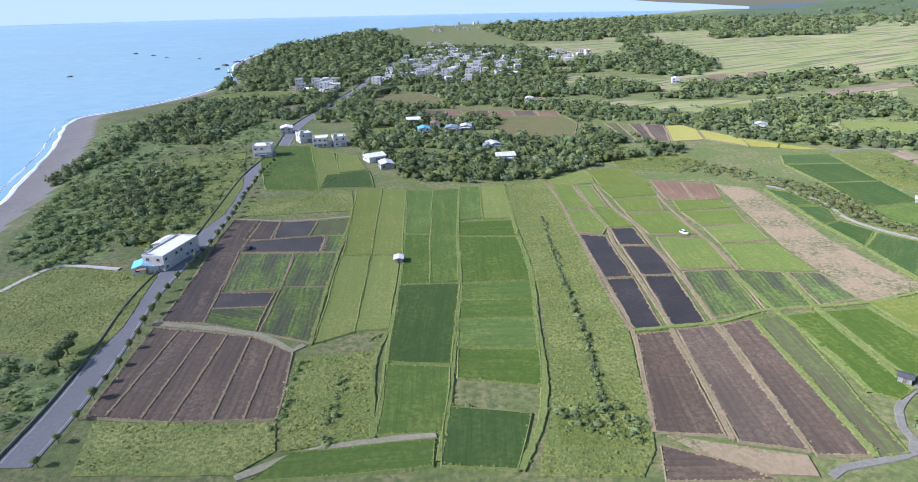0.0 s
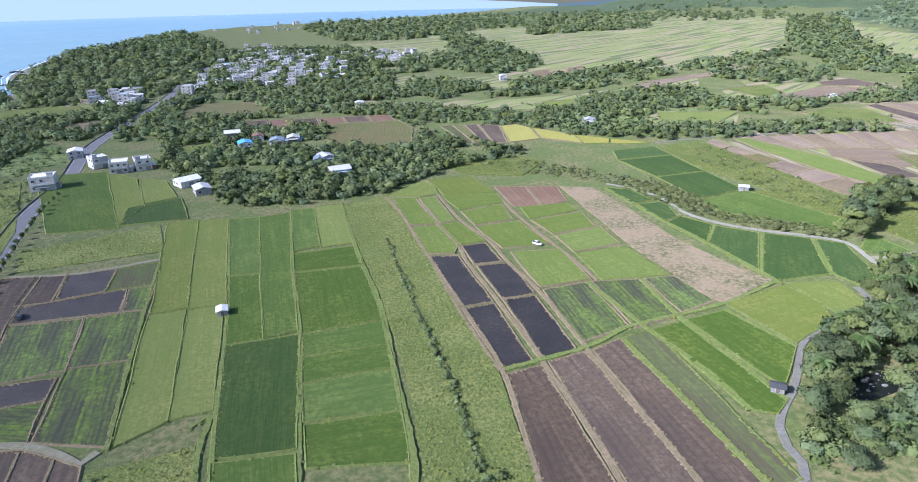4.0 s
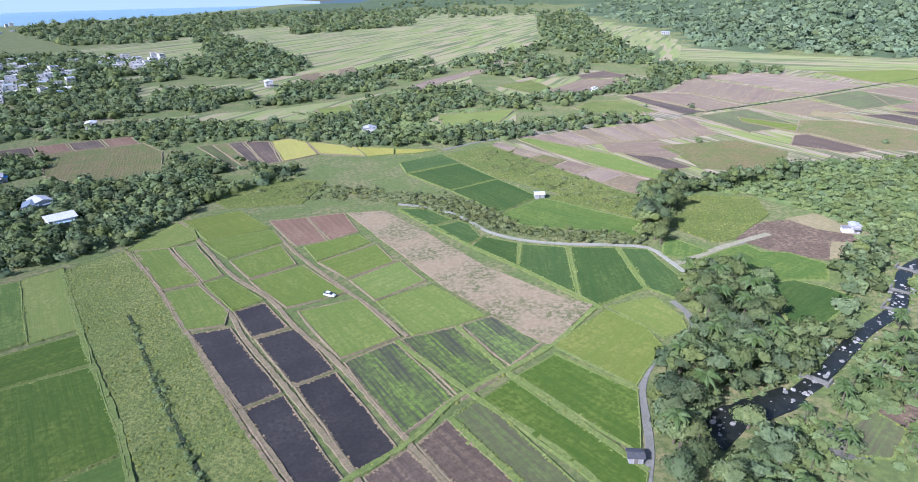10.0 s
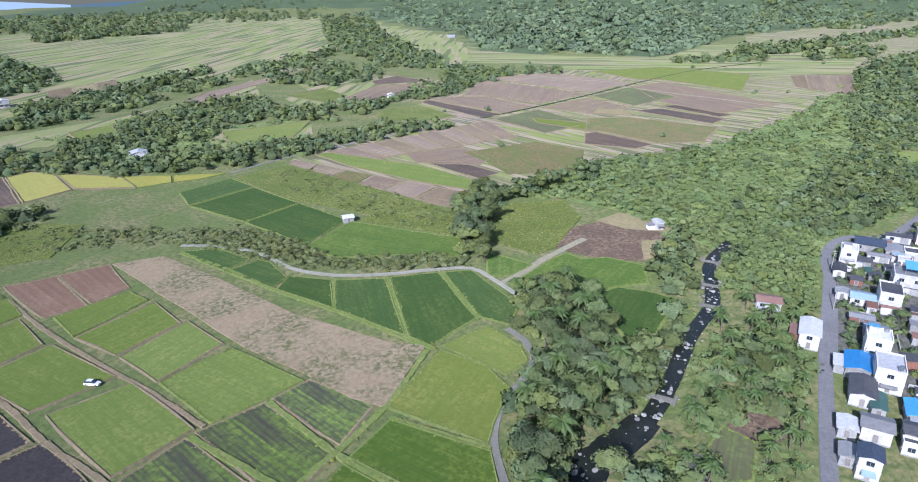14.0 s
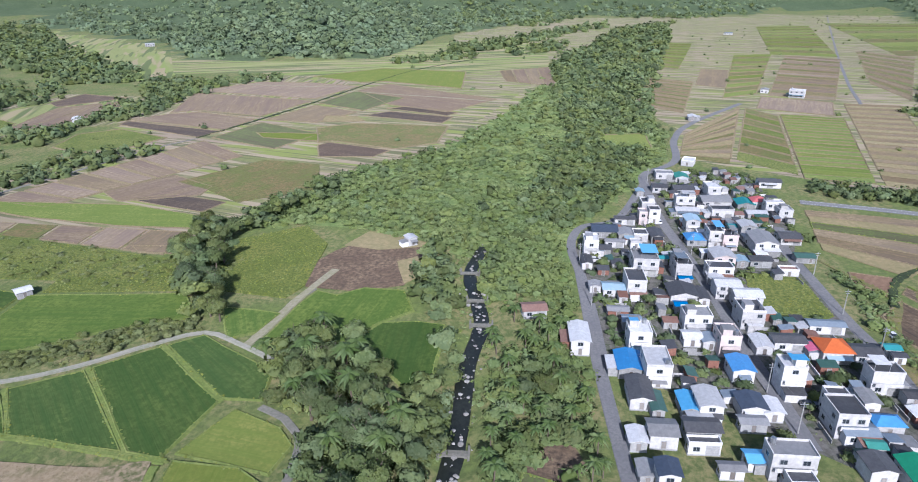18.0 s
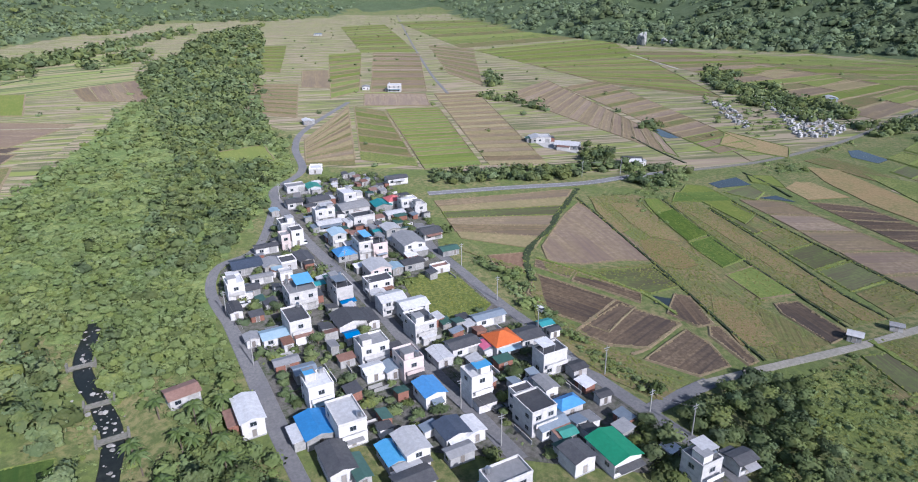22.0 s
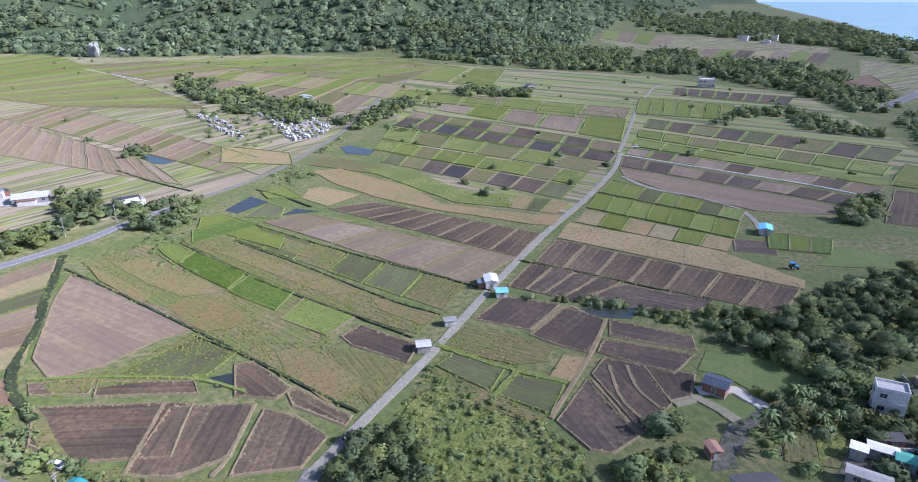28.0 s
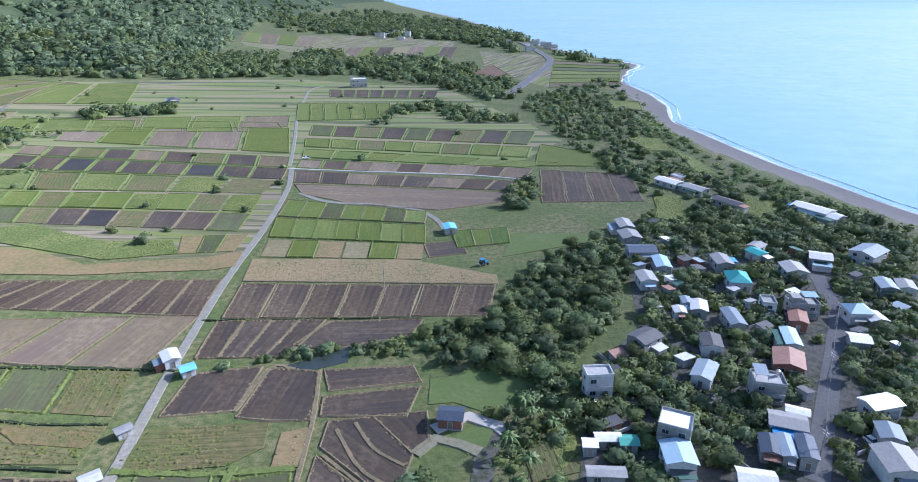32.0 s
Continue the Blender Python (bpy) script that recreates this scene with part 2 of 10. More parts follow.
M = {
    "ground": material("rough_grass_ground", [(0.125, 0.158, 0.046), (0.205, 0.185, 0.085), (0.085, 0.112, 0.036)], 0.045, 0.45, bump=0.6, spread=0.3),
    # hill ground kept dark: the trees' shade is put into its colour
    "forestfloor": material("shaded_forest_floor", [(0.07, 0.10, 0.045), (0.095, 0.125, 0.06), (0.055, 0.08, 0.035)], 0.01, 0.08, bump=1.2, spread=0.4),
    "undergrowth": material("rank_green_undergrowth", [(0.13, 0.185, 0.058), (0.215, 0.25, 0.085), (0.10, 0.14, 0.045)], 0.05, 0.3, bump=0.6, spread=0.3),
    "rice": material("green_rice", [(0.088, 0.128, 0.02), (0.125, 0.162, 0.03), (0.062, 0.098, 0.014)], 0.07, 0.7, bump=0.15, rows=1.1, row_color=(0.05, 0.095, 0.012), vary=0.16, row_mix=0.42, spread=0.3),
    "darkrice": material("deep_green_rice", [(0.058, 0.094, 0.02), (0.078, 0.115, 0.025), (0.042, 0.07, 0.014)], 0.07, 0.7, bump=0.15, rows=1.1, row_color=(0.03, 0.066, 0.012), vary=0.14, row_mix=0.42, spread=0.3),
    "brightrice": material("young_bright_rice", [(0.142, 0.178, 0.035), (0.178, 0.205, 0.05), (0.105, 0.14, 0.028)], 0.06, 0.8, bump=0.12, rows=1.1, row_color=(0.095, 0.14, 0.025), vary=0.13, row_mix=0.39, spread=0.3),
    "yellowrice": material("yellowing_rice", [(0.148, 0.172, 0.036), (0.188, 0.2, 0.05), (0.115, 0.142, 0.028)], 0.06, 0.8, bump=0.12, rows=1.0, row_color=(0.11, 0.15, 0.026), vary=0.14, row_mix=0.42, spread=0.3),
    "ripe": material("ripe_golden_rice", [(0.30, 0.27, 0.06), (0.35, 0.31, 0.075), (0.25, 0.24, 0.055)], 0.04, 0.5, bump=0.1, rows=0.9, row_color=(0.22, 0.23, 0.05), vary=0.12, row_mix=0.3),
    "dullrice": material("sparse_seedling_rows", [(0.10, 0.142, 0.036), (0.13, 0.16, 0.05), (0.09, 0.105, 0.042)], 0.05, 0.6, bump=0.12, rows=0.8, row_color=(0.085, 0.075, 0.045), vary=0.14, row_mix=0.55, ridge=0.34, spread=0.3),
    "weedy": material("weedy_fallow", [(0.115, 0.15, 0.038), (0.19, 0.15, 0.068), (0.095, 0.108, 0.036)], 0.06, 0.5, bump=0.6, rows=0.7, row_color=(0.15, 0.105, 0.055), vary=0.1, row_mix=0.25, spread=0.3),
    # darker than its tufts: shade among the grass is mixed into the colour
    "meadow": material("wild_meadow", [(0.145, 0.178, 0.038), (0.21, 0.222, 0.06), (0.09, 0.12, 0.028)], 0.05, 0.9, bump=0.6, vary=0.1, grit=0.5, spread=0.3),
    "lawn": material("short_lawn", [(0.12, 0.17, 0.045), (0.16, 0.19, 0.065), (0.10, 0.14, 0.04)], 0.08, 0.8, bump=0.08),
    "brown": material("tilled_brown_soil", [(0.125, 0.09, 0.06), (0.165, 0.122, 0.082), (0.088, 0.064, 0.043)], 0.06, 0.7, bump=0.22, rows=0.55, row_color=(0.065, 0.049, 0.039), vary=0.12, row_mix=0.47, ridge=0.33, spread=0.3),
    "mudbrown": material("damp_dark_soil", [(0.108, 0.079, 0.052), (0.15, 0.113, 0.074), (0.072, 0.053, 0.036)], 0.07, 0.5, 0.75, bump=0.18, rows=0.55, row_color=(0.05, 0.04, 0.035), vary=0.14, ridge=0.3, spread=0.3),
    "ploughed": material("ploughed_ridges", [(0.138, 0.098, 0.06), (0.178, 0.132, 0.082), (0.094, 0.067, 0.041)], 0.06, 0.7, bump=0.4, rows=0.45, row_color=(0.042, 0.032, 0.028), vary=0.12, row_mix=0.44, ridge=0.24, spread=0.3),
    "sprout": material("sprouts_on_wet_mud", [(0.13, 0.20, 0.028), (0.17, 0.24, 0.04), (0.07, 0.10, 0.025)], 0.08, 0.6, 0.8, bump=0.12, rows=0.75, row_color=(0.05, 0.048, 0.036), vary=0.12, row_mix=0.6, spread=0.35),
    "mud": material("flooded_black_mud", [(0.046, 0.039, 0.035), (0.078, 0.066, 0.056), (0.034, 0.03, 0.028)], 0.09, 0.9, 0.6, bump=0.06, vary=0.1),
    "rustweed": material("rusty_dead_weeds", [(0.165, 0.125, 0.053), (0.115, 0.13, 0.042), (0.205, 0.15, 0.07)], 0.09, 0.6, bump=0.5, vary=0.12, spread=0.35),
    "redsoil": material("reddish_bare_soil", [(0.20, 0.12, 0.078), (0.25, 0.165, 0.11), (0.15, 0.10, 0.062)], 0.08, 0.6, bump=0.25, rows=0.4, row_color=(0.14, 0.085, 0.055)),
    "stubble": material("rice_stubble", [(0.204, 0.153, 0.0893), (0.256, 0.195, 0.117), (0.159, 0.127, 0.0677)], 0.05, 0.4, bump=0.12, rows=0.5, row_color=(0.135, 0.105, 0.075), vary=0.16, spread=0.3),
    "pink": material("pinkish_fallow_soil", [(0.225, 0.173, 0.111), (0.266, 0.212, 0.142), (0.18, 0.14, 0.0848)], 0.04, 0.4, bump=0.12, rows=0.5, row_color=(0.15, 0.11, 0.09), vary=0.14, spread=0.3),
    "dry": material("dry_pale_grass", [(0.30, 0.235, 0.135), (0.24, 0.20, 0.105), (0.18, 0.165, 0.08)], 0.06, 0.5, bump=0.25, vary=0.1),
    "drygrass": material("tangled_dry_weeds", [(0.225, 0.168, 0.078), (0.14, 0.146, 0.05), (0.295, 0.215, 0.112)], 0.06, 0.6, bump=0.3, vary=0.12),
    "reed": material("flattened_dead_reeds", [(0.24, 0.185, 0.112), (0.10, 0.108, 0.042), (0.275, 0.22, 0.14)], 0.035, 0.7, bump=0.5, spread=0.24),
    "burnt": material("burnt_clearing", [(0.135, 0.095, 0.062), (0.20, 0.145, 0.092), (0.075, 0.055, 0.04)], 0.10, 0.6, bump=0.4, spread=0.35),
    "plain": material("strip_farmland", [(0.175, 0.185, 0.075), (0.235, 0.19, 0.135), (0.13, 0.145, 0.055)], 0.02, 0.3, bump=0.15, strips=1.0),
    "greenplain": material("green_strip_farmland", [(0.205, 0.225, 0.085), (0.23, 0.235, 0.10), (0.17, 0.195, 0.07)], 0.02, 0.3, bump=0.15, strips=2.0),
    "yard": material("worn_yard_ground", [(0.085, 0.08, 0.07), (0.05, 0.065, 0.032), (0.135, 0.128, 0.115)], 0.09, 0.5, 0.92, bump=0.1, spread=0.3),
    "pond": material("still_pond_water", [(0.03, 0.04, 0.035), (0.045, 0.052, 0.042)], 0.05, 0.5, 0.08, spec=0.5),
    "dike": material("grassy_bank", [(0.155, 0.205, 0.048), (0.20, 0.225, 0.07), (0.105, 0.14, 0.036)], 0.1, 0.9, bump=0.2),
    "drydike": material("dry_straw_bank", [(0.29, 0.215, 0.14), (0.22, 0.165, 0.11), (0.15, 0.14, 0.07)], 0.12, 0.9, bump=0.25),
    "path": material("trodden_earth_path", [(0.30, 0.265, 0.20), (0.25, 0.23, 0.16), (0.19, 0.19, 0.11)], 0.12, 0.9, bump=0.1),
    "whitepath": material("pale_concrete_path", [(0.50, 0.47, 0.42), (0.42, 0.40, 0.36)], 0.2, 1.2, 0.85),
    "lane": material("worn_concrete_lane", [(0.175, 0.168, 0.145), (0.215, 0.205, 0.18), (0.13, 0.13, 0.105)], 0.15, 1.1, 0.85),
    "pad": material("pale_paving", [(0.33, 0.32, 0.30), (0.27, 0.265, 0.25), (0.38, 0.37, 0.35)], 0.1, 0.6, 0.9),
    "canal": material("canal_concrete_lip", [(0.24, 0.235, 0.19), (0.19, 0.205, 0.135), (0.29, 0.275, 0.235)], 0.12, 1.0, 0.9),
    "road": material("weathered_asphalt", [(0.17, 0.17, 0.175), (0.20, 0.20, 0.205), (0.145, 0.145, 0.15)], 0.08, 1.2, 0.85),
    "street": material("village_asphalt", [(0.15, 0.15, 0.155), (0.19, 0.188, 0.185), (0.12, 0.12, 0.125)], 0.10, 1.2, 0.85),
    "roadpaint": material("worn_road_paint", [(0.62, 0.62, 0.60), (0.45, 0.45, 0.44), (0.34, 0.34, 0.335)], 0.3, 1.5, 0.8),
    "dirtroad": material("gravel_farm_road", [(0.28, 0.26, 0.225), (0.33, 0.31, 0.275), (0.20, 0.195, 0.155)], 0.12, 1.0, 0.9),
    "ditch": material("overgrown_ditch", [(0.035, 0.05, 0.022), (0.06, 0.085, 0.03), (0.022, 0.03, 0.016)], 0.15, 0.9, bump=0.4),
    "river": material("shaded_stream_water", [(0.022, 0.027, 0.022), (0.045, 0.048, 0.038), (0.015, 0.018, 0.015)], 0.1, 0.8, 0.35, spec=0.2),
    "sand": material("grey_beach_sand", [(0.20, 0.185, 0.17), (0.165, 0.15, 0.14), (0.235, 0.215, 0.20)], 0.03, 0.4, 0.95, bump=0.1),
    "sea": material("pacific_water", [(0.19, 0.345, 0.43), (0.225, 0.375, 0.45), (0.17, 0.32, 0.405)], 0.004, 0.05, 0.26, bump=0.3, spec=0.5),
    "foam": material("surf_foam", [(0.85, 0.87, 0.88), (0.75, 0.79, 0.82)], 0.08, 0.6, 0.9),
    "leaf": material("broad_foliage", [(0.10, 0.156, 0.06), (0.20, 0.25, 0.088), (0.128, 0.182, 0.07)], 0.075, 0.9, 0.75, translucent=0.25, island=0.16, spec=0.2, spread=0.36, greens=0.5, bump=0.3),
    "scrub": material("light_scrub_foliage", [(0.15, 0.215, 0.073), (0.235, 0.29, 0.102), (0.158, 0.222, 0.076)], 0.03, 0.9, 0.8, translucent=0.25, island=0.16, spec=0.2, greens=0.3, bump=0.2),
    "reedbush": material("tall_reed_grass", [(0.18, 0.215, 0.075), (0.215, 0.235, 0.095), (0.13, 0.165, 0.055)], 0.05, 1.0, 0.85, translucent=0.25, island=0.18, spec=0.2, greens=0.3),
    # lighter and bluer than leaf: distance haze is put into this colour
    "hill": material("hill_foliage_paled_for_haze", [(0.13, 0.195, 0.10), (0.205, 0.265, 0.13), (0.145, 0.21, 0.105)], 0.012, 0.4, 0.8, translucent=0.25, island=0.16, spec=0.2, greens=0.5, bump=0.6),
    "palm": material("palm_fronds", [(0.095, 0.15, 0.04), (0.15, 0.20, 0.06), (0.075, 0.12, 0.032)], 0.05, 0.5, 0.6, translucent=0.2, island=0.25),
    "bark": material("grey_brown_bark", [(0.12, 0.095, 0.07), (0.17, 0.14, 0.11)], 0.5, 4.0, 0.95),
}


# ---- ground, sea and plots ----
def mesh_from(name, verts, faces, mats, smooth=False, normals=None):
    me = bpy.data.meshes.new(name)
    me.from_pydata(verts, [], faces)
    for m in mats if isinstance(mats, (list, tuple)) else [mats]:
        me.materials.append(m)
    if smooth:
        me.polygons.foreach_set("use_smooth", [True] * len(me.polygons))
    me.update()
    if normals is not None:                 # rounded shading for loose leaves
        me.polygons.foreach_set("use_smooth", [True] * len(me.polygons))
        me.normals_split_custom_set_from_vertices(normals)
    return me


def mesh_from_arrays(name, verts, loops, sizes, mat, normals, tone=None):
    """A large mesh straight from arrays, with its shading directions and a tone for each corner."""
    me = bpy.data.meshes.new(name)
    me.vertices.add(len(verts))
    me.vertices.foreach_set("co", np.asarray(verts, np.float32).ravel())
    me.loops.add(len(loops))
    me.loops.foreach_set("vertex_index", np.asarray(loops, np.int32))
    me.polygons.add(len(sizes))
    me.polygons.foreach_set("loop_start", np.concatenate([[0], np.cumsum(sizes)[:-1]]).astype(np.int32))
    me.polygons.foreach_set("use_smooth", np.ones(len(sizes), bool))
    me.materials.append(mat)
    me.update(calc_edges=True)
    me.normals_split_custom_set_from_vertices(normals)
    if tone is not None:
        me.attributes.new("tone", "FLOAT", "POINT").data.foreach_set("value", np.asarray(tone, np.float32))
    return me


def inside(poly, x, y):
    """Which of the points lie in the polygon."""
    x, y = np.asarray(x, float), np.asarray(y, float)
    hit = np.zeros(x.shape, bool)
    for (ax, ay), (bx, by) in zip(poly, poly[1:] + poly[:1]):
        cross = (ay > y) != (by > y)
        hit ^= cross & (x < (bx - ax) * (y - ay) / ((by - ay) if by != ay else 1e-9) + ax)
    return hit


def line_distance(line, x, y):
    x, y = np.asarray(x, float), np.asarray(y, float)
    best = np.full(x.shape, 1e9)
    for (ax, ay), (bx, by) in zip(line, line[1:]):
        dx, dy = bx - ax, by - ay
        k = np.clip(((x - ax) * dx + (y - ay) * dy) / (dx * dx + dy * dy), 0, 1)
        best = np.minimum(best, np.hypot(x - ax - k * dx, y - ay - k * dy))
    return best


COAST = [(2300, 5400), (849, 3412), (480, 3060), (80, 2790), (-230, 2560), (-330, 2200), (-380, 1850), (-430, 1563), (-402, 1199), (-321, 963), (-317, 865), (-330, 762), (-359, 683), (-378, 650), (-372, 608), (-325, 509), (-297, 440), (-280, 394), (-266, 356), (-235, 220), (-190, 80), (-145, -60), (-104, -206), (-93, -267), (-85, -315), (-80, -388), (-78, -438), (-100, -503), (-109, -588), (-109, -651), (-147, -739), (-184, -809), (-144, -930), (-116, -1140), (-113, -1445), (-55, -2131), (126, -3550)]
HILL_SOUTH = [(4000, -1150), (2109, -719), (1503, -590), (1074, -592), (859, -711), (720, -790), (600, -790), (456, -740), (420, -1000), (520, -1800), (400, -3000), (600, -4500), (4500, -4500)]
HILL_EAST = [(1858, 1949), (1244, 989), (951, 722), (1017, 446), (1500, 480), (2029, 371), (2465, 245), (2600, -336), (3800, -775), (4800, -700), (4800, 4800), (3500, 4800), (2417, 2298)]
STREAM = [(312.0, 158.1), (284.6, 158.1), (263.0, 151.1), (246.5, 146.5), (223.9, 146.0), (200.8, 142.8), (186.4, 141.3), (169.4, 141.4), (155.6, 145.8), (140.7, 143.3)]
SCRUBLAND = [[(-193.0, 252.7), (-251.6, 405.6), (-309.4, 563.4), (-277.7, 637.3), (-199.7, 628.4), (-136.0, 508.4), (-159.4, 477.5), (-210.1, 471.8), (-204.9, 387.6), (-193.0, 348.5), (-149.5, 250.6), (-168.6, 233.2)], [(-206.7, 349.4), (-158.4, 370.7), (-129.7, 303.4), (-131.1, 278.1), (-163.1, 288.0)], [(-140.7, 170.3), (-111.5, 162.7), (-108.3, 147.9), (-116.0, 133.1)], [(-161.8, 279.8), (-188.8, 429.5), (-153.2, 457.1), (-123.9, 355.7), (-117.8, 307.3), (-120.6, 279.1), (-132.3, 256.3)], [(223.6, 613.4), (266.4, 559.5), (376.4, 519.2), (325.3, 443.9), (254.1, 440.6), (220.5, 509.6)],
             [(306.5, 271.7), (380.8, 262.9), (485.4, 214.8), (649.3, 189.5), (1286.2, 199.6), (985.1, 57.5), (691.0, 95.7), (550.9, 69.7), (465.7, 76.3), (339.7, 121.8), (285.6, 122.8), (258.7, 146.7), (300.4, 158.7), (307.5, 183.3), (321.4, 228.5)]]


LAND = COAST + [(300, -4900), (4900, -4900), (4900, 4900), (1500, 4900)]


def land_height(x, y):
    """Flat farmland, wooded hills behind it, a bank down to the beach and the sea bed."""
    x, y = np.asarray(x, float), np.asarray(y, float)
    d = line_distance(COAST, x, y) * np.where(inside(LAND, x, y), 1, -1)
    h = np.where(d > 40, 0.0, np.where(d > 16, -(40 - d) / 24 * 4.5, -4.5 - (16 - d) * 0.10))
    h = np.maximum(h, -14)
    lump = 0.75 + 0.35 * np.sin(x * 0.0061 + 1.3) * np.cos(y * 0.0053) + 0.2 * np.sin(x * 0.017 + y * 0.013) + 0.12 * np.sin(x * 0.043 - y * 0.037)
    for poly, slope, top in ((HILL_SOUTH, 0.42, 210), (HILL_EAST, 0.16, 190)):
        e = line_distance(poly + poly[:1], x, y) * inside(poly, x, y)
        h = h + top * (1 - np.exp(-e * slope / top)) * lump
    far = np.clip((np.hypot(x - 80, y - 80) - 2700) / 1500, 0, 1) * np.clip((d - 500) / 700, 0, 1)
    h = h + 150 * far * far * (3 - 2 * far) * lump
    near = line_distance(STREAM, x, y)
    h = h - 2.2 * np.clip(1.6 - near / 5.5, 0, 1)
    return h


def axis(lo, hi, fine_lo, fine_hi, step, far):
    a = [fine_lo]
    while a[-1] < fine_hi:
        a.append(a[-1] + step)
    d = step
    while a[-1] < hi:
        d = min(d * 1.12, far)
        a.append(a[-1] + d)
    d = step
    while a[0] > lo:
        d = min(d * 1.12, far)
        a.insert(0, a[0] - d)
    return np.array(a)


def build_ground():
    xs, ys = axis(-1500, 4800, -420, 520, 6, 110), axis(-4800, 4800, -520, 700, 6, 110)
    X, Y = np.meshgrid(xs, ys)
    Z = land_height(X, Y)
    nx, ny = len(xs), len(ys)
    i = np.arange(nx * ny).reshape(ny, nx)
    faces = np.stack([i[:-1, :-1], i[:-1, 1:], i[1:, 1:], i[1:, :-1]], -1).reshape(-1, 4)
    me = mesh_from("ground", np.stack([X, Y, Z], -1).reshape(-1, 3).tolist(), faces.tolist(), [M["ground"], M["sand"], M["forestfloor"], M["undergrowth"]], True)
    d = line_distance(COAST, X, Y) * np.where(inside(LAND, X, Y), 1, -1)
    mid = 0.25 * (d[:-1, :-1] + d[1:, :-1] + d[:-1, 1:] + d[1:, 1:])
    cx, cy = 0.25 * (X[:-1, :-1] + X[1:, :-1] + X[:-1, 1:] + X[1:, 1:]), 0.25 * (Y[:-1, :-1] + Y[1:, :-1] + Y[:-1, 1:] + Y[1:, 1:])
    # ground below hill and far woods gets the floor with shade painted in
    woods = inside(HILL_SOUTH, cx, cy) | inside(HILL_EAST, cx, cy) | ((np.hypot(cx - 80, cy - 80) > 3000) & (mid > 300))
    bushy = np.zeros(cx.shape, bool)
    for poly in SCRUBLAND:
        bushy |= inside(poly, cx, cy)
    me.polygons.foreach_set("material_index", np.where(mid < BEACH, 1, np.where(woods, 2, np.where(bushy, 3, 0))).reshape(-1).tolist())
    tagged(new("ground", me), "grassy coastal plain sloping to a grey sand beach", "ground", kind="structure")


BEACH = 28


def build_sea():
    xs, ys = axis(-4800, 2500, -600, 0, 40, 300), axis(-4800, 4800, -900, 1200, 40, 300)
    X, Y = np.meshgrid(xs, ys)
    nx, ny = len(xs), len(ys)
    i = np.arange(nx * ny).reshape(ny, nx)
    faces = np.stack([i[:-1, :-1], i[:-1, 1:], i[1:, 1:], i[1:, :-1]], -1).reshape(-1, 4)
    me = mesh_from("sea", np.stack([X, Y, X * 0 - 6.0], -1).reshape(-1, 3).tolist(), faces.tolist(), M["sea"], True)
    tagged(new("sea", me), "calm blue ocean with a low swell", "sea", kind="structure")


def build_backdrop(name, first, last, color, strength, top, label):
    """Glowing backdrop with distance haze in its colour, where sea and plain fade out, between two bearings in degrees.
    """
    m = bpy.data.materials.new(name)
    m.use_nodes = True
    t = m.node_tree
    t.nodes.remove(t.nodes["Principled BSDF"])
    # emission gives the band its haze; nothing out there is a lamp
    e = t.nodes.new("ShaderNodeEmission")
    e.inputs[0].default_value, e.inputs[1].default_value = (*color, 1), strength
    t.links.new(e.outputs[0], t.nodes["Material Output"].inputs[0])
    n = 60
    verts = []
    for i in range(n + 1):
        a = radians(first + (last - first) * i / n)
        x, y = 80 + 4700 * math.cos(a), 80 + 4700 * math.sin(a)
        verts += [(x, y, -40), (x, y, top * min(1.0, 0.1 + i / 9, 0.1 + (n - i) / 9) * (1 + 0.35 * noise.noise(Vector((x * 0.002, y * 0.002, 1.0)))))]
    faces = [(2 * i, 2 * i + 2, 2 * i + 3, 2 * i + 1) for i in range(n)]
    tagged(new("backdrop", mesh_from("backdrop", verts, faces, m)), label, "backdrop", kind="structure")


build_ground()
build_sea()
build_backdrop("glowing_pale_sea", 67, 272, (0.56, 0.72, 0.86), 0.8, 150, "glowing backdrop band painted as pale sea fading into the sky")
build_backdrop("glowing_hazy_mountains", -88, 67, (0.17, 0.25, 0.29), 0.8, 130, "glowing backdrop band painted as far mountain slopes in blue haze")


def smooth_line(pts, step=4.0):
    """A rounded line through the points."""
    p = [Vector((*q, 0)) for q in pts]
    p = [p[0] * 2 - p[1]] + p + [p[-1] * 2 - p[-2]]
    out = []
    for a, b, c, d in zip(p, p[1:], p[2:], p[3:]):
        n = max(1, int((c - b).length / step))
        for k in range(n):
            t = k / n
            out.append(0.5 * (2 * b + (c - a) * t + (2 * a - 5 * b + 4 * c - d) * t * t + (3 * b - 3 * c + d - a) * t ** 3))
    out.append(p[-2])
    return out


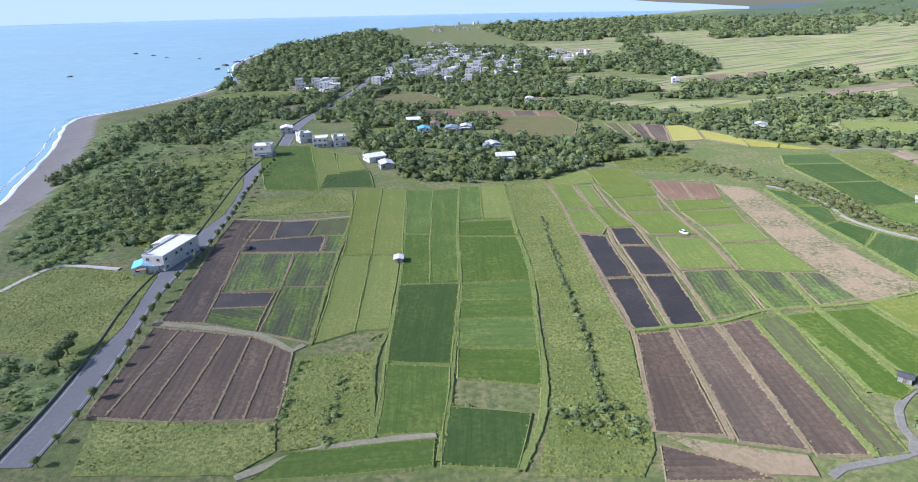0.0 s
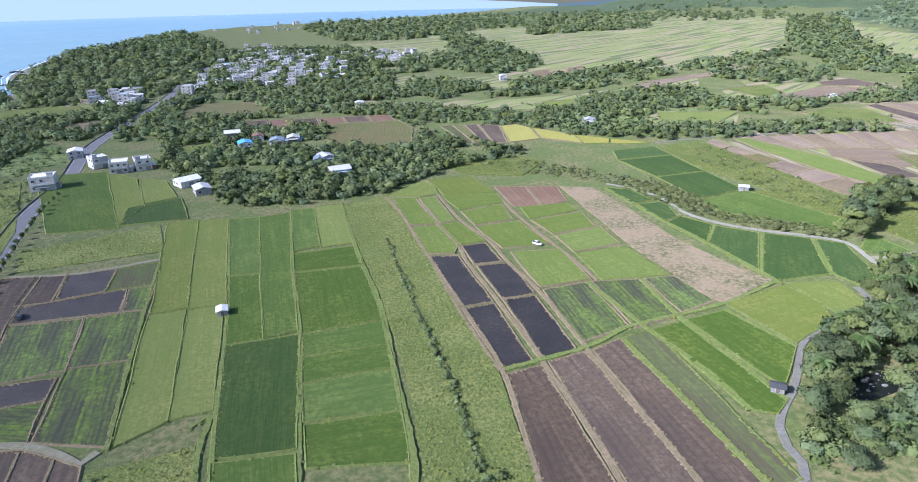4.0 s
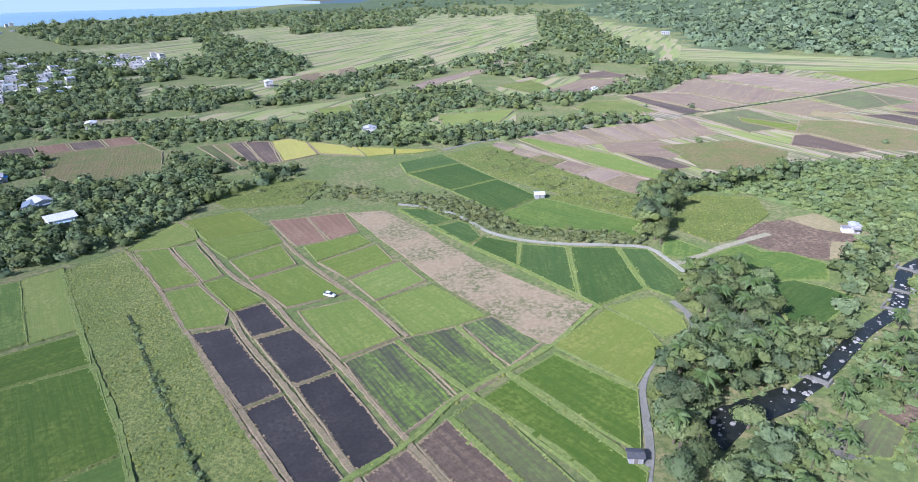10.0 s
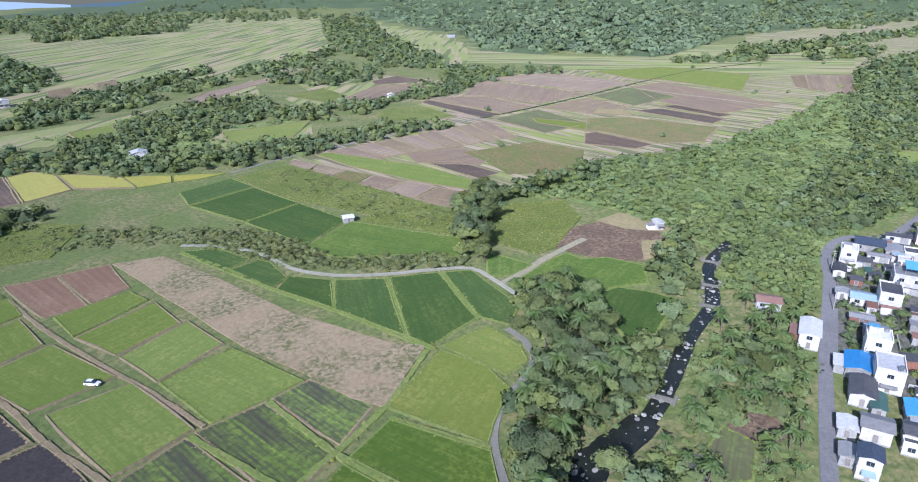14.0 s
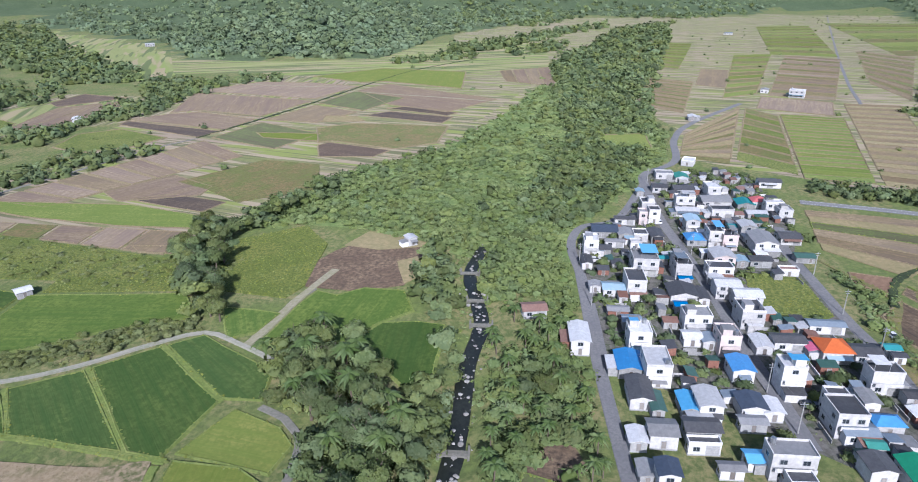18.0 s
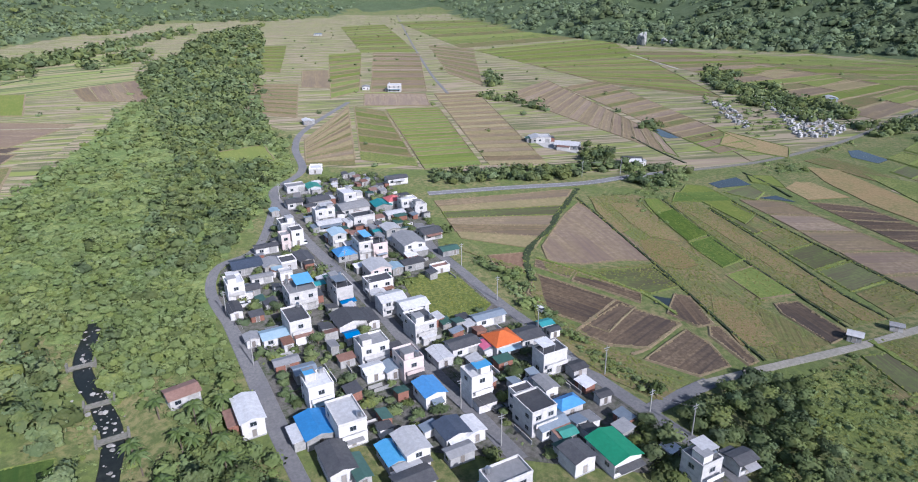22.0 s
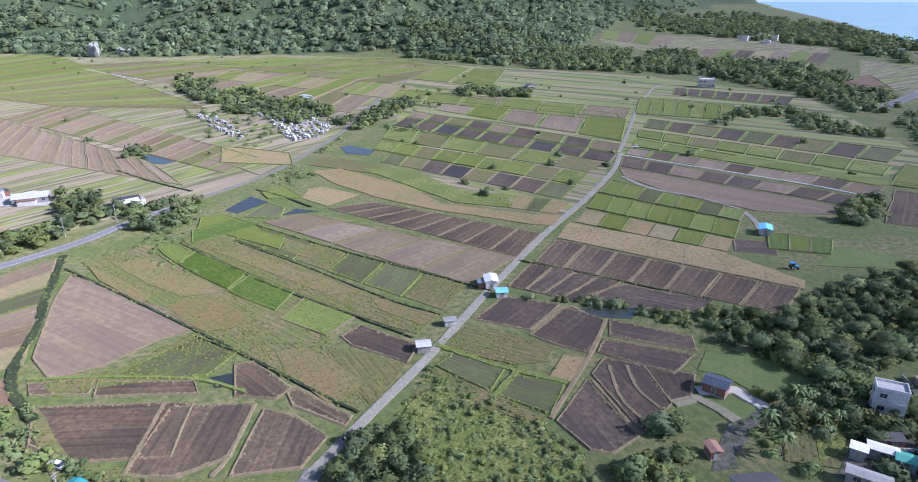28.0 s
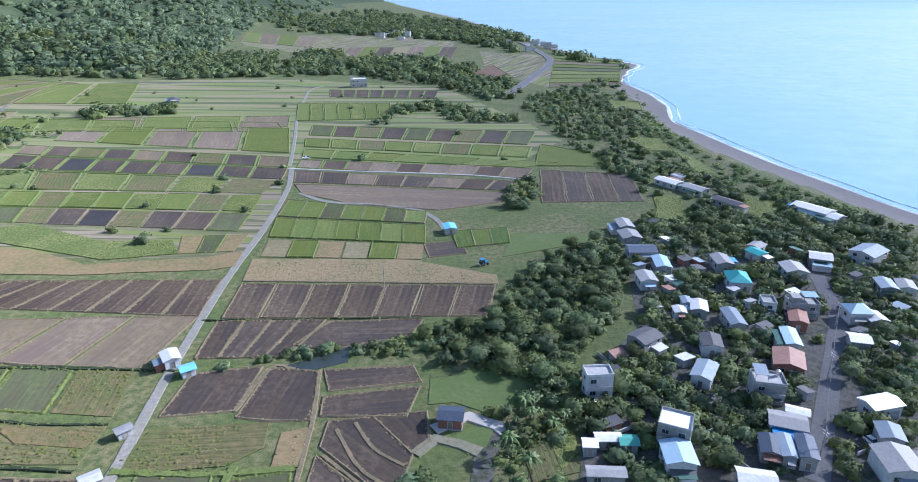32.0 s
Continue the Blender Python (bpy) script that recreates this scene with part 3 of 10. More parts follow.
def ribbon(pts, width, height, lift=0.0, wobble=0.0, edge=0.25):
    """A strip along a line with bevelled sides."""
    line = smooth_line(pts, 1.8 if wobble > 0.3 and width < 3 else 4.0)
    verts, faces = [], []
    for i, p in enumerate(line):
        a, b = line[max(0, i - 1)], line[min(len(line) - 1, i + 1)]
        s = Vector((-(b - a).y, (b - a).x, 0)).normalized()
        w = width * 0.5 * (1 + wobble * (random.random() - 0.5))
        h = height * (1 + wobble * 0.8 * (random.random() - 0.5))
        p = p + s * random.uniform(-0.13, 0.13) * min(1.0, wobble * 2)
        for k, z in ((-w - edge, -0.1), (-w, h), (w, h), (w + edge, -0.1)):
            q = p + s * k
            verts.append((q.x, q.y, z + lift))
        if i:
            o = 4 * i
            faces += [(o - 4 + k, o + k, o + k + 1, o - 3 + k) for k in range(3)]
    return verts, faces


LINES = {
    "road": (0.16, 0.0, "two-lane weathered grey asphalt coast road", "road"),
    "street": (0.15, 0.0, "narrow grey asphalt village street", "road"),
    "dirtroad": (0.2, 0.12, "straight pale gravel farm road between plots", "road"),
    "lane": (0.2, 0.05, "winding worn concrete farm lane", "path"),
    "path": (0.3, 0.2, "trodden pale earth path between fields", "path"),
    "whitepath": (0.4, 0.05, "pale concrete field path", "path"),
    "dike": (0.42, 0.45, "low grassy earth bank between paddies", "bank"),
    "drydike": (0.3, 0.4, "low bank covered with dry straw", "bank"),
    "ditch": (0.44, 0.7, "dark overgrown drainage ditch line", "ditch"),
    "canal": (0.5, 0.1, "curved concrete irrigation canal edge", "canal"),
    "river": (0.02, 0.2, "shallow shaded stream with pale stones", "stream"),
}


def beside(pts, off):
    """The rounded line moved sideways."""
    way = smooth_line(pts)
    out = []
    for i, p in enumerate(way):
        a, b = way[max(0, i - 1)], way[min(len(way) - 1, i + 1)]
        s = Vector((-(b - a).y, (b - a).x, 0)).normalized()
        out.append(((p + s * off).x, (p + s * off).y))
    return out


LINE_COUNT = [0]
VERGE = []      # the planted landward verge of the coast road
TAKEN = []      # house plots and streets, as (x, y, radius)


def line(kind, width, *pts):
    height, wobble, label, category = LINES[kind]
    LINE_COUNT[0] += 1
    if kind in ("road", "street", "lane", "dirtroad", "river"):
        TAKEN.extend((p.x, p.y, width / 2 + (0.3 if kind == "river" else 2.2)) for p in smooth_line(pts, 4.0))
    verts, faces = ribbon(pts, width, height + 0.004 * (LINE_COUNT[0] % 9), -1.5 if kind == "river" else 0.0, wobble)
    names = {"road": "coast_road", "street": "village_street", "dirtroad": "farm_road", "drydike": "straw_bank", "dike": "grass_bank", "lane": "farm_lane",
             "path": "earth_path", "whitepath": "concrete_path", "ditch": "ditch", "canal": "irrigation_canal", "river": "stream"}
    tagged(new(names[kind], mesh_from(names[kind], verts, faces, M[kind])), label, category, kind="structure")
    if kind in ("dike", "drydike", "ditch"):
        EDGES.append((kind == "drydike", width * 0.6, [(p.x, p.y) for p in smooth_line(pts, 4.0)]))
    if kind == "road":
        for off in (-width / 2 + 0.8, width / 2 - 0.8):          # painted edge lines
            v, f = ribbon(beside(pts, off), 0.16, height + 0.045, 0.0, 0.0, 0.01)
            tagged(new("road_marking", mesh_from("road_marking", v, f, M["roadpaint"])), "worn white edge line on asphalt", "road marking", kind="structure")
        if width > 8:
            VERGE.extend(beside(pts, -width / 2 - 1.7))
            v, f = ribbon(beside(pts, width / 2 + 0.9), 0.3, 0.75, 0.0, 0.0, 0.03)
            tagged(new("roadside_parapet", mesh_from("roadside_parapet", v, f, M["lane"])), "low grey concrete parapet beside the coast road", "parapet", kind="structure")


PLOTS = {
    "rice": (0.35, "rice_field", "green rice paddy with fine planted rows"),
    "darkrice": (0.35, "rice_field", "deep green dense rice paddy"),
    "brightrice": (0.28, "rice_field", "bright young green rice paddy"),
    "yellowrice": (0.32, "rice_field", "yellowing light green rice paddy"),
    "dullrice": (0.16, "seedling_field", "sparse dull green plot with soil between rows"),
    "weedy": (0.16, "fallow_field", "weedy fallow plot with patchy green rows"),
    "meadow": (0.25, "meadow", "unmown wild grass meadow strip"),
    "lawn": (0.12, "lawn", "short mown lawn beside a house"),
    "sprout": (0.12, "seedling_field", "bright green sprouts in rows over wet mud"),
    "ripe": (0.34, "rice_field", "ripe golden rice paddy before the harvest"),
    "brown": (0.10, "tilled_field", "bare tilled brown soil plot"),
    "mudbrown": (0.09, "tilled_field", "damp dark brown soil plot"),
    "ploughed": (0.13, "ploughed_field", "dark ploughed plot with ridged furrows"),
    "mud": (0.06, "flooded_paddy", "flooded black mud paddy without crop"),
    "rustweed": (0.24, "fallow_field", "rusty brown dead weeds on a fallow plot"),
    "redsoil": (0.11, "tilled_field", "reddish bare soil plot"),
    "stubble": (0.12, "stubble_field", "harvested tan rice stubble plot"),
    "pink": (0.12, "stubble_field", "pinkish brown fallow plot"),
    "dry": (0.2, "dry_grass_field", "pale dry grass plot"),
    "drygrass": (0.2, "dry_grass_field", "tangled yellow brown dry weeds"),
    "reed": (0.35, "reed_field", "flattened dead tan reeds"),
    "burnt": (0.12, "burnt_clearing", "dark brown burnt and cleared ground"),
    "yard": (0.03, "village_yard", "worn concrete and bare earth village yards"),
    "pad": (0.2, "paved_yard", "pale concrete yard of a small works"),
    "pond": (0.05, "pond", "small dark still farm pond"),
}
PLOT_COUNT = [0]
EDGES = []      # field edges with standing grass or straw, as (straw, half width, line)
FAR_RIMS = {"dike": ([], []), "drydike": ([], [])}      # banks of the distant plots
CROPS = []      # plots that stay free of trees
ROUGH = []      # plots with standing tufts


def plot(kind, *pts):
    """One field as a low slab, turned so that its rows run along its longest side."""
    height, name, label = PLOTS[kind]
    PLOT_COUNT[0] += 1
    height += 0.0007 * (PLOT_COUNT[0] % 150)
    c = sum((Vector((*p, 0)) for p in pts), Vector()) / len(pts)
    best = max(zip(pts, pts[1:] + pts[:1]), key=lambda s: math.hypot(s[1][0] - s[0][0], s[1][1] - s[0][1]))
    turn = math.atan2(best[1][1] - best[0][1], best[1][0] - best[0][0])
    m = pose(c.x, c.y, 0, 0, 0, math.degrees(turn))
    back = m.inverted()
    ring = []
    for (ax, ay), (bx, by) in zip(pts, pts[1:] + pts[:1]):      # uneven hand-cut edges
        n = max(1, min(8, int(math.hypot(bx - ax, by - ay) / 9)))
        for k in range(n):
            j = 0.0 if k == 0 else 0.35
            ring.append(back @ Vector((ax + (bx - ax) * k / n + random.uniform(-j, j), ay + (by - ay) * k / n + random.uniform(-j, j), 0)))
    if sum(a.x * b.y - b.x * a.y for a, b in zip(ring, ring[1:] + ring[:1])) < 0:
        ring.reverse()
    n = len(ring)
    verts = [(p.x, p.y, height) for p in ring] + [(p.x * 1.003, p.y * 1.003, -0.12) for p in ring]
    faces = [tuple(range(n))] + [(i, i + n, (i + 1) % n + n, (i + 1) % n) for i in range(n)]
    ob = new(name, mesh_from(name, verts, faces, M[kind]))
    ob.matrix_world = m
    if kind in ("meadow", "weedy", "reed", "drygrass", "dry", "lawn", "rustweed"):
        ROUGH.append((kind, list(pts)))
    if kind not in ("meadow", "weedy", "reed", "drygrass", "dry", "lawn", "yard", "rustweed"):
        CROPS.append(list(pts))
    far = math.hypot(c.x - 80, c.y - 80) > 400
    if not far and kind not in ("yard", "pad", "lawn", "reed", "drygrass", "burnt", "dry", "pond", "meadow", "weedy", "rustweed"):
        straw = kind in ("brown", "mud", "mudbrown", "ploughed", "sprout", "brightrice", "pink", "stubble", "redsoil") and (kind not in ("brightrice",) or PLOT_COUNT[0] % 3 != 0)
        if kind != "pond":
            EDGES.append((straw, 0.35, [tuple((m @ p).xy) for p in ring + ring[:1]]))
        rim, strip = [], []
        for i, p in enumerate(ring):
            a, b = ring[i - 1], ring[(i + 1) % n]
            s = Vector(((b - a).y, -(b - a).x, 0)).normalized()
            w, z = random.uniform(0.35, 0.9), max(height, 0.2) + random.uniform(0.08, 0.3)
            rim += [tuple(p - s * 0.12 + Vector((0, 0, z * 0.6))), tuple(p + s * w * 0.5 + Vector((0, 0, z))), tuple(p + s * (w + 0.3) + Vector((0, 0, -0.1)))]
            j = (i + 1) % n
            strip += [(3 * i, 3 * i + 1, 3 * j + 1, 3 * j), (3 * i + 1, 3 * i + 2, 3 * j + 2, 3 * j + 1)]
        bank = new("bank", mesh_from("bank", rim, strip, M["drydike" if straw else "dike"]))
        bank.parent = ob
    elif 400 < math.hypot(c.x - 80, c.y - 80) < 950 and kind not in ("yard", "pad", "pond", "reed"):
        for i, p in enumerate(ring):
            a, b = m @ p, m @ ring[(i + 1) % n]
            s = Vector((b.y - a.y, a.x - b.x, 0)).normalized() * (0.6 + 0.1 * (PLOT_COUNT[0] % 5))
            rims = FAR_RIMS["dike" if c.y < -150 and c.x < 450 else "drydike"]
            k = len(rims[0])
            up = Vector((0, 0, height + 0.25 + 0.05 * (i % 5)))
            rims[0].extend([tuple(a - s), tuple(b - s), tuple(b + up), tuple(a + up), tuple(a + s), tuple(b + s)])
            rims[1].extend([(k, k + 1, k + 2, k + 3), (k + 3, k + 2, k + 5, k + 4)])
    return tagged(ob, label, name.replace("_", " "), "fields of the plain", "structure")


PLAIN_COUNT = [0]


def plain(turn, *pts, green=False):
    """A wide tract of narrow strip fields that run along the given direction."""
    c = sum((Vector((*p, 0)) for p in pts), Vector()) / len(pts)
    m = pose(c.x, c.y, 0, 0, 0, turn)
    ring = [m.inverted() @ Vector((*p, 0)) for p in pts]
    if sum(a.x * b.y - b.x * a.y for a, b in zip(ring, ring[1:] + ring[:1])) < 0:
        ring.reverse()
    n = len(ring)
    PLAIN_COUNT[0] += 1
    verts = [(p.x, p.y, 0.012 + 0.003 * PLAIN_COUNT[0]) for p in ring] + [(p.x, p.y, -0.1) for p in ring]
    ob = new("strip_fields", mesh_from("strip_fields", verts, [tuple(range(n))] + [(i, i + n, (i + 1) % n + n, (i + 1) % n) for i in range(n)], M["greenplain" if green else "plain"]))
    ob.matrix_world = m
    tagged(ob, "wide tract of narrow %s strip fields" % ("light green" if green else "tan and green"), "farmland", kind="structure")


def strips(kinds, n, a, b, c, d):
    """A block of n plots side by side, from the side a-b to the side d-c, with narrow gaps for banks."""
    a, b, c, d = (Vector(p) for p in (a, b, c, d))
    for i in range(n):
        s, e = (i + 0.04) / n, (i + 0.94) / n
        p, q, r, u = a.lerp(d, s), b.lerp(c, s), b.lerp(c, e), a.lerp(d, e)
        plot(kinds[i % len(kinds)], *[(v.x, v.y) for v in (p, q, r, u)])


line("road", 8.8, (-104.6, 120.0), (-105.2, 142.5), (-108.2, 172.6), (-114.3, 214.6), (-115.6, 277.3), (-126.6, 381.8), (-126.5, 449.1), (-135.2, 545.7), (-124.9, 674.9), (-116.3, 789.5), (-113.0, 989.2), (-92.0, 1182.3))
plot("brown", (-100.9, 187.2), (-66.3, 179.7), (-51.1, 169.1), (-47.6, 136.7), (-73.1, 136.1), (-97.5, 139.3))
plot("mudbrown", (-109.4, 296.8), (-95.5, 294.3), (-93.9, 253.0), (-85.7, 189.8), (-100.4, 191.3), (-103.2, 230.1), (-107.5, 262.0))
plot("mudbrown", (-97.5, 295.4), (-86.4, 294.1), (-84.7, 268.1), (-96.3, 268.6))
plot("mud", (-85.5, 294.0), (-68.2, 292.9), (-68.2, 272.5), (-83.3, 269.3))
plot("dullrice", (-67.4, 292.8), (-52.0, 295.2), (-50.9, 273.5), (-67.2, 272.4))
plot("mud", (-93.6, 266.3), (-60.5, 271.7), (-59.2, 252.4), (-93.3, 253.5))
plot("sprout", (-59.4, 271.6), (-50.9, 272.1), (-50.6, 251.5), (-58.3, 252.3))
plot("sprout", (-92.5, 251.6), (-69.6, 250.4), (-66.7, 216.6), (-87.4, 213.4))
plot("sprout", (-69.6, 250.4), (-50.6, 250.8), (-49.3, 216.8), (-66.5, 217.6))
plot("mud", (-88.8, 212.5), (-67.8, 212.6), (-67.7, 201.2), (-86.6, 200.2))
plot("sprout", (-86.6, 200.2), (-67.7, 201.2), (-66.2, 181.9), (-85.7, 189.8))
plot("sprout", (-66.2, 216.5), (-49.7, 216.8), (-47.1, 175.6), (-64.9, 182.7))
plot("yellowrice", (-56.1, 346.3), (-42.8, 345.4), (-36.8, 247.5), (-48.4, 246.8))
plot("yellowrice", (-42.2, 345.4), (-28.9, 344.5), (-24.5, 246.8), (-36.3, 247.4))
plot("yellowrice", (-48.7, 245.5), (-37.1, 246.2), (-34.4, 181.5), (-45.6, 174.5))
plot("yellowrice", (-36.2, 246.1), (-24.7, 245.6), (-23.7, 183.4), (-33.8, 182.2))
plot("rice", (-28.1, 342.1), (-14.4, 341.2), (-12.7, 271.6), (-24.9, 272.3))
plot("rice", (-13.7, 341.1), (0.6, 342.5), (-0.7, 219.8), (-10.8, 217.7))
plot("rice", (-24.8, 270.7), (-13.1, 270.1), (-11.5, 218.2), (-21.8, 217.6))
plot("darkrice", (-22.1, 216.6), (0.1, 217.2), (-3.1, 161.4), (-21.4, 163.3))
plot("rice", (-21.9, 161.4), (-3.4, 159.5), (-4.9, 130.3), (-20.9, 129.6))
plot("rice", (1.3, 347.1), (11.8, 346.4), (11.6, 293.2), (0.2, 290.4))
plot("yellowrice", (12.5, 347.5), (26.6, 350.2), (25.2, 292.4), (12.1, 291.4))
plot("rice", (-0.4, 287.0), (26.5, 288.0), (26.0, 267.2), (-0.5, 267.9))
plot("rice", (0.0, 266.4), (26.5, 264.9), (26.7, 219.7), (1.0, 217.7))
plot("rice", (1.0, 216.6), (26.7, 218.1), (26.1, 203.6), (0.9, 203.8))
plot("rice", (0.4, 202.4), (26.0, 202.7), (25.7, 189.5), (-0.1, 189.3))
plot("rice", (-0.1, 188.0), (25.1, 188.3), (23.6, 169.4), (-0.6, 171.4))
plot("rice", (-0.6, 169.6), (23.5, 168.4), (21.7, 149.2), (-0.7, 154.0))
plot("darkrice", (-3.9, 140.3), (17.7, 136.7), (12.3, 116.4), (-4.7, 118.1))
plot("rice", (-40.2, 123.3), (-6.9, 127.2), (-7.1, 118.1), (-30.4, 115.1), (-47.3, 114.3))
plot("rice", (-147.4, 466.3), (-107.7, 462.8), (-78.2, 346.6), (-108.5, 348.7))
plot("yellowrice", (-106.8, 462.8), (-86.2, 438.4), (-71.9, 377.8), (-78.6, 350.2))
plot("yellowrice", (-84.1, 438.3), (-68.2, 426.5), (-58.0, 390.9), (-72.9, 383.4))
plot("darkrice", (-79.2, 378.4), (-55.4, 387.8), (-48.0, 350.5), (-77.9, 350.2))
plot("meadow", (-113.4, 326.8), (-59.9, 345.4), (-52.5, 308.1), (-105.8, 302.0))
plot("meadow", (26.4, 347.8), (51.3, 355.8), (52.8, 268.0), (53.2, 177.3), (46.6, 129.4), (45.1, 121.9), (40.0, 113.2), (16.7, 113.9), (23.5, 138.5), (28.0, 182.1), (28.9, 241.6), (27.0, 281.3))
line("ditch", 1.0, (40.3, 293.3), (39.3, 247.5), (39.2, 223.4), (39.6, 194.0), (39.4, 177.8), (38.2, 160.6), (36.9, 140.6))
line("dike", 1.8, (26.0, 351.4), (26.1, 277.3), (27.6, 229.6), (24.8, 182.2), (23.4, 154.9), (19.9, 133.7), (13.0, 115.8))
line("dike", 1.4, (0.9, 344.8), (-0.5, 270.9), (0.1, 217.2), (-2.0, 172.1), (-3.3, 144.5), (-5.6, 119.3))
line("dike", 1.2, (-28.5, 343.3), (-23.3, 244.2), (-22.6, 184.1), (-21.5, 142.5), (-22.0, 128.1))
line("path", 2.4, (-51.4, 115.1), (-37.4, 123.2), (-21.3, 127.0), (-6.5, 129.4))
line("path", 1.6, (-107.4, 297.6), (-80.5, 293.4), (-52.9, 298.8))
line("path", 2.0, (-102.8, 190.5), (-67.3, 182.0), (-51.4, 170.5), (-48.6, 173.9))
line("dike", 1.0, (-52.9, 298.8), (-49.3, 216.8), (-46.7, 173.8))
line("drydike", 1.2, (53.3, 266.4), (54.6, 212.1), (54.5, 177.3), (46.7, 128.3))
line("drydike", 1.4, (53.0, 353.2), (52.8, 268.0))
line("dike", 1.2, (-28.9, 176.7), (-23.8, 180.3), (-25.5, 162.8), (-22.0, 128.1))
plot("yellowrice", (49.9, 355.7), (74.5, 377.8), (78.7, 363.0), (77.2, 350.8), (63.2, 347.8))
plot("yellowrice", (77.8, 377.7), (103.8, 376.8), (107.0, 344.2), (80.5, 345.1), (80.0, 364.1))
plot("brightrice", (51.8, 352.7), (64.5, 346.9), (66.5, 305.1), (54.0, 306.7))
plot("brightrice", (66.6, 347.2), (75.0, 344.3), (74.7, 306.5), (67.8, 304.9))
plot("brightrice", (78.7, 346.3), (107.1, 341.3), (105.2, 325.3), (81.6, 321.9))
plot("brightrice", (81.5, 318.1), (103.4, 322.2), (101.0, 299.4), (82.3, 297.5))
plot("brightrice", (53.7, 303.1), (65.0, 302.8), (68.0, 275.8), (64.2, 267.2), (52.7, 271.1))
plot("brightrice", (67.8, 303.0), (75.4, 302.6), (80.0, 277.1), (69.5, 275.4))
plot("brightrice", (81.9, 295.1), (102.9, 296.6), (105.6, 264.7), (85.0, 266.5))
plot("brightrice", (86.9, 261.4), (106.7, 258.1), (105.6, 227.2), (85.8, 226.9))
plot("brightrice", (111.3, 314.5), (134.8, 312.9), (135.2, 302.2), (109.2, 297.0))
plot("brightrice", (109.1, 295.5), (136.0, 298.3), (133.0, 278.5), (111.4, 275.9))
plot("brightrice", (111.6, 273.2), (135.0, 277.2), (133.4, 256.5), (111.3, 253.4))
plot("brightrice", (111.4, 251.7), (133.4, 251.5), (134.7, 221.9), (109.8, 225.4))
plot("mud", (54.1, 267.3), (65.0, 264.2), (65.5, 220.9), (53.9, 220.4))
plot("mud", (69.6, 274.2), (79.9, 274.3), (80.0, 253.5), (69.0, 254.3))
plot("mud", (69.5, 252.2), (82.4, 251.0), (81.4, 222.5), (69.5, 222.2))
plot("mud", (54.0, 218.7), (65.5, 219.1), (64.7, 180.1), (55.8, 179.7))
plot("mud", (69.7, 220.7), (81.3, 220.7), (79.4, 182.0), (68.5, 181.8))
plot("brown", (55.4, 176.5), (66.4, 178.3), (63.3, 126.9), (47.4, 128.7))
plot("brown", (69.0, 179.3), (81.1, 181.2), (80.7, 120.8), (66.0, 124.6))
plot("brown", (84.2, 181.5), (94.8, 185.0), (94.4, 118.8), (81.8, 119.4))
plot("dullrice", (96.8, 185.3), (106.8, 187.0), (102.5, 119.4), (95.5, 118.4))
plot("sprout", (85.8, 224.0), (102.8, 225.4), (101.3, 191.9), (83.0, 186.7))
plot("sprout", (105.5, 225.3), (122.5, 221.7), (120.3, 193.2), (102.8, 190.1))
plot("sprout", (125.1, 221.6), (136.3, 220.5), (138.1, 198.8), (122.8, 194.5))
plot("brown", (47.0, 123.5), (61.2, 117.4), (69.0, 111.5), (44.7, 111.8))
plot("reed", (49.5, 127.1), (79.2, 118.9), (78.4, 112.2), (68.4, 113.0), (55.6, 120.5))
line("dike", 1.6, (55.3, 179.2), (83.7, 183.7), (102.8, 191.1), (138.0, 195.3), (166.7, 204.4))
line("dike", 1.6, (123.4, 221.4), (120.0, 192.4), (120.3, 175.2), (120.4, 143.8))
line("dike", 1.6, (103.5, 225.0), (106.1, 187.4), (109.0, 162.4), (108.5, 143.0))
line("dike", 1.0, (137.2, 191.8), (142.6, 165.3))
plot("rice", (121.2, 189.1), (136.3, 190.8), (141.4, 164.8), (123.7, 148.9))
plot("rice", (107.2, 186.3), (118.4, 188.7), (119.4, 143.6), (114.1, 139.9), (109.3, 142.9))
plot("yellowrice", (140.2, 194.7), (169.0, 201.4), (170.1, 186.0), (164.9, 174.9), (150.7, 170.4), (143.6, 167.0))
plot("yellowrice", (171.6, 202.3), (189.0, 197.9), (184.8, 183.9), (179.6, 178.1), (170.3, 178.9))
line("lane", 1.9, (80.9, 112.1), (85.0, 114.8), (96.0, 117.2), (103.9, 119.4), (106.9, 123.5), (107.6, 129.0), (111.0, 135.6), (117.6, 141.8), (125.6, 147.6), (133.4, 154.9), (143.8, 165.2), (155.7, 171.6), (175.2, 174.9), (183.7, 178.2), (188.7, 184.3), (191.7, 192.5))
plot("darkrice", (166.5, 331.6), (176.6, 323.4), (177.8, 304.0), (165.6, 302.3))
plot("darkrice", (165.5, 300.6), (179.3, 299.6), (180.4, 294.2), (175.3, 278.5), (166.9, 275.9))
plot("darkrice", (167.2, 272.7), (176.9, 277.8), (183.1, 263.5), (169.1, 247.3))
plot("darkrice", (184.2, 261.2), (195.7, 248.4), (169.6, 215.6), (169.0, 245.8))
plot("darkrice", (197.8, 246.9), (211.2, 235.8), (191.4, 204.4), (169.7, 205.2), (170.0, 213.5))
plot("darkrice", (213.1, 233.8), (220.2, 226.8), (206.7, 197.4), (194.2, 193.8), (193.1, 203.9))
line("dike", 1.4, (184.3, 262.8), (169.0, 245.8))
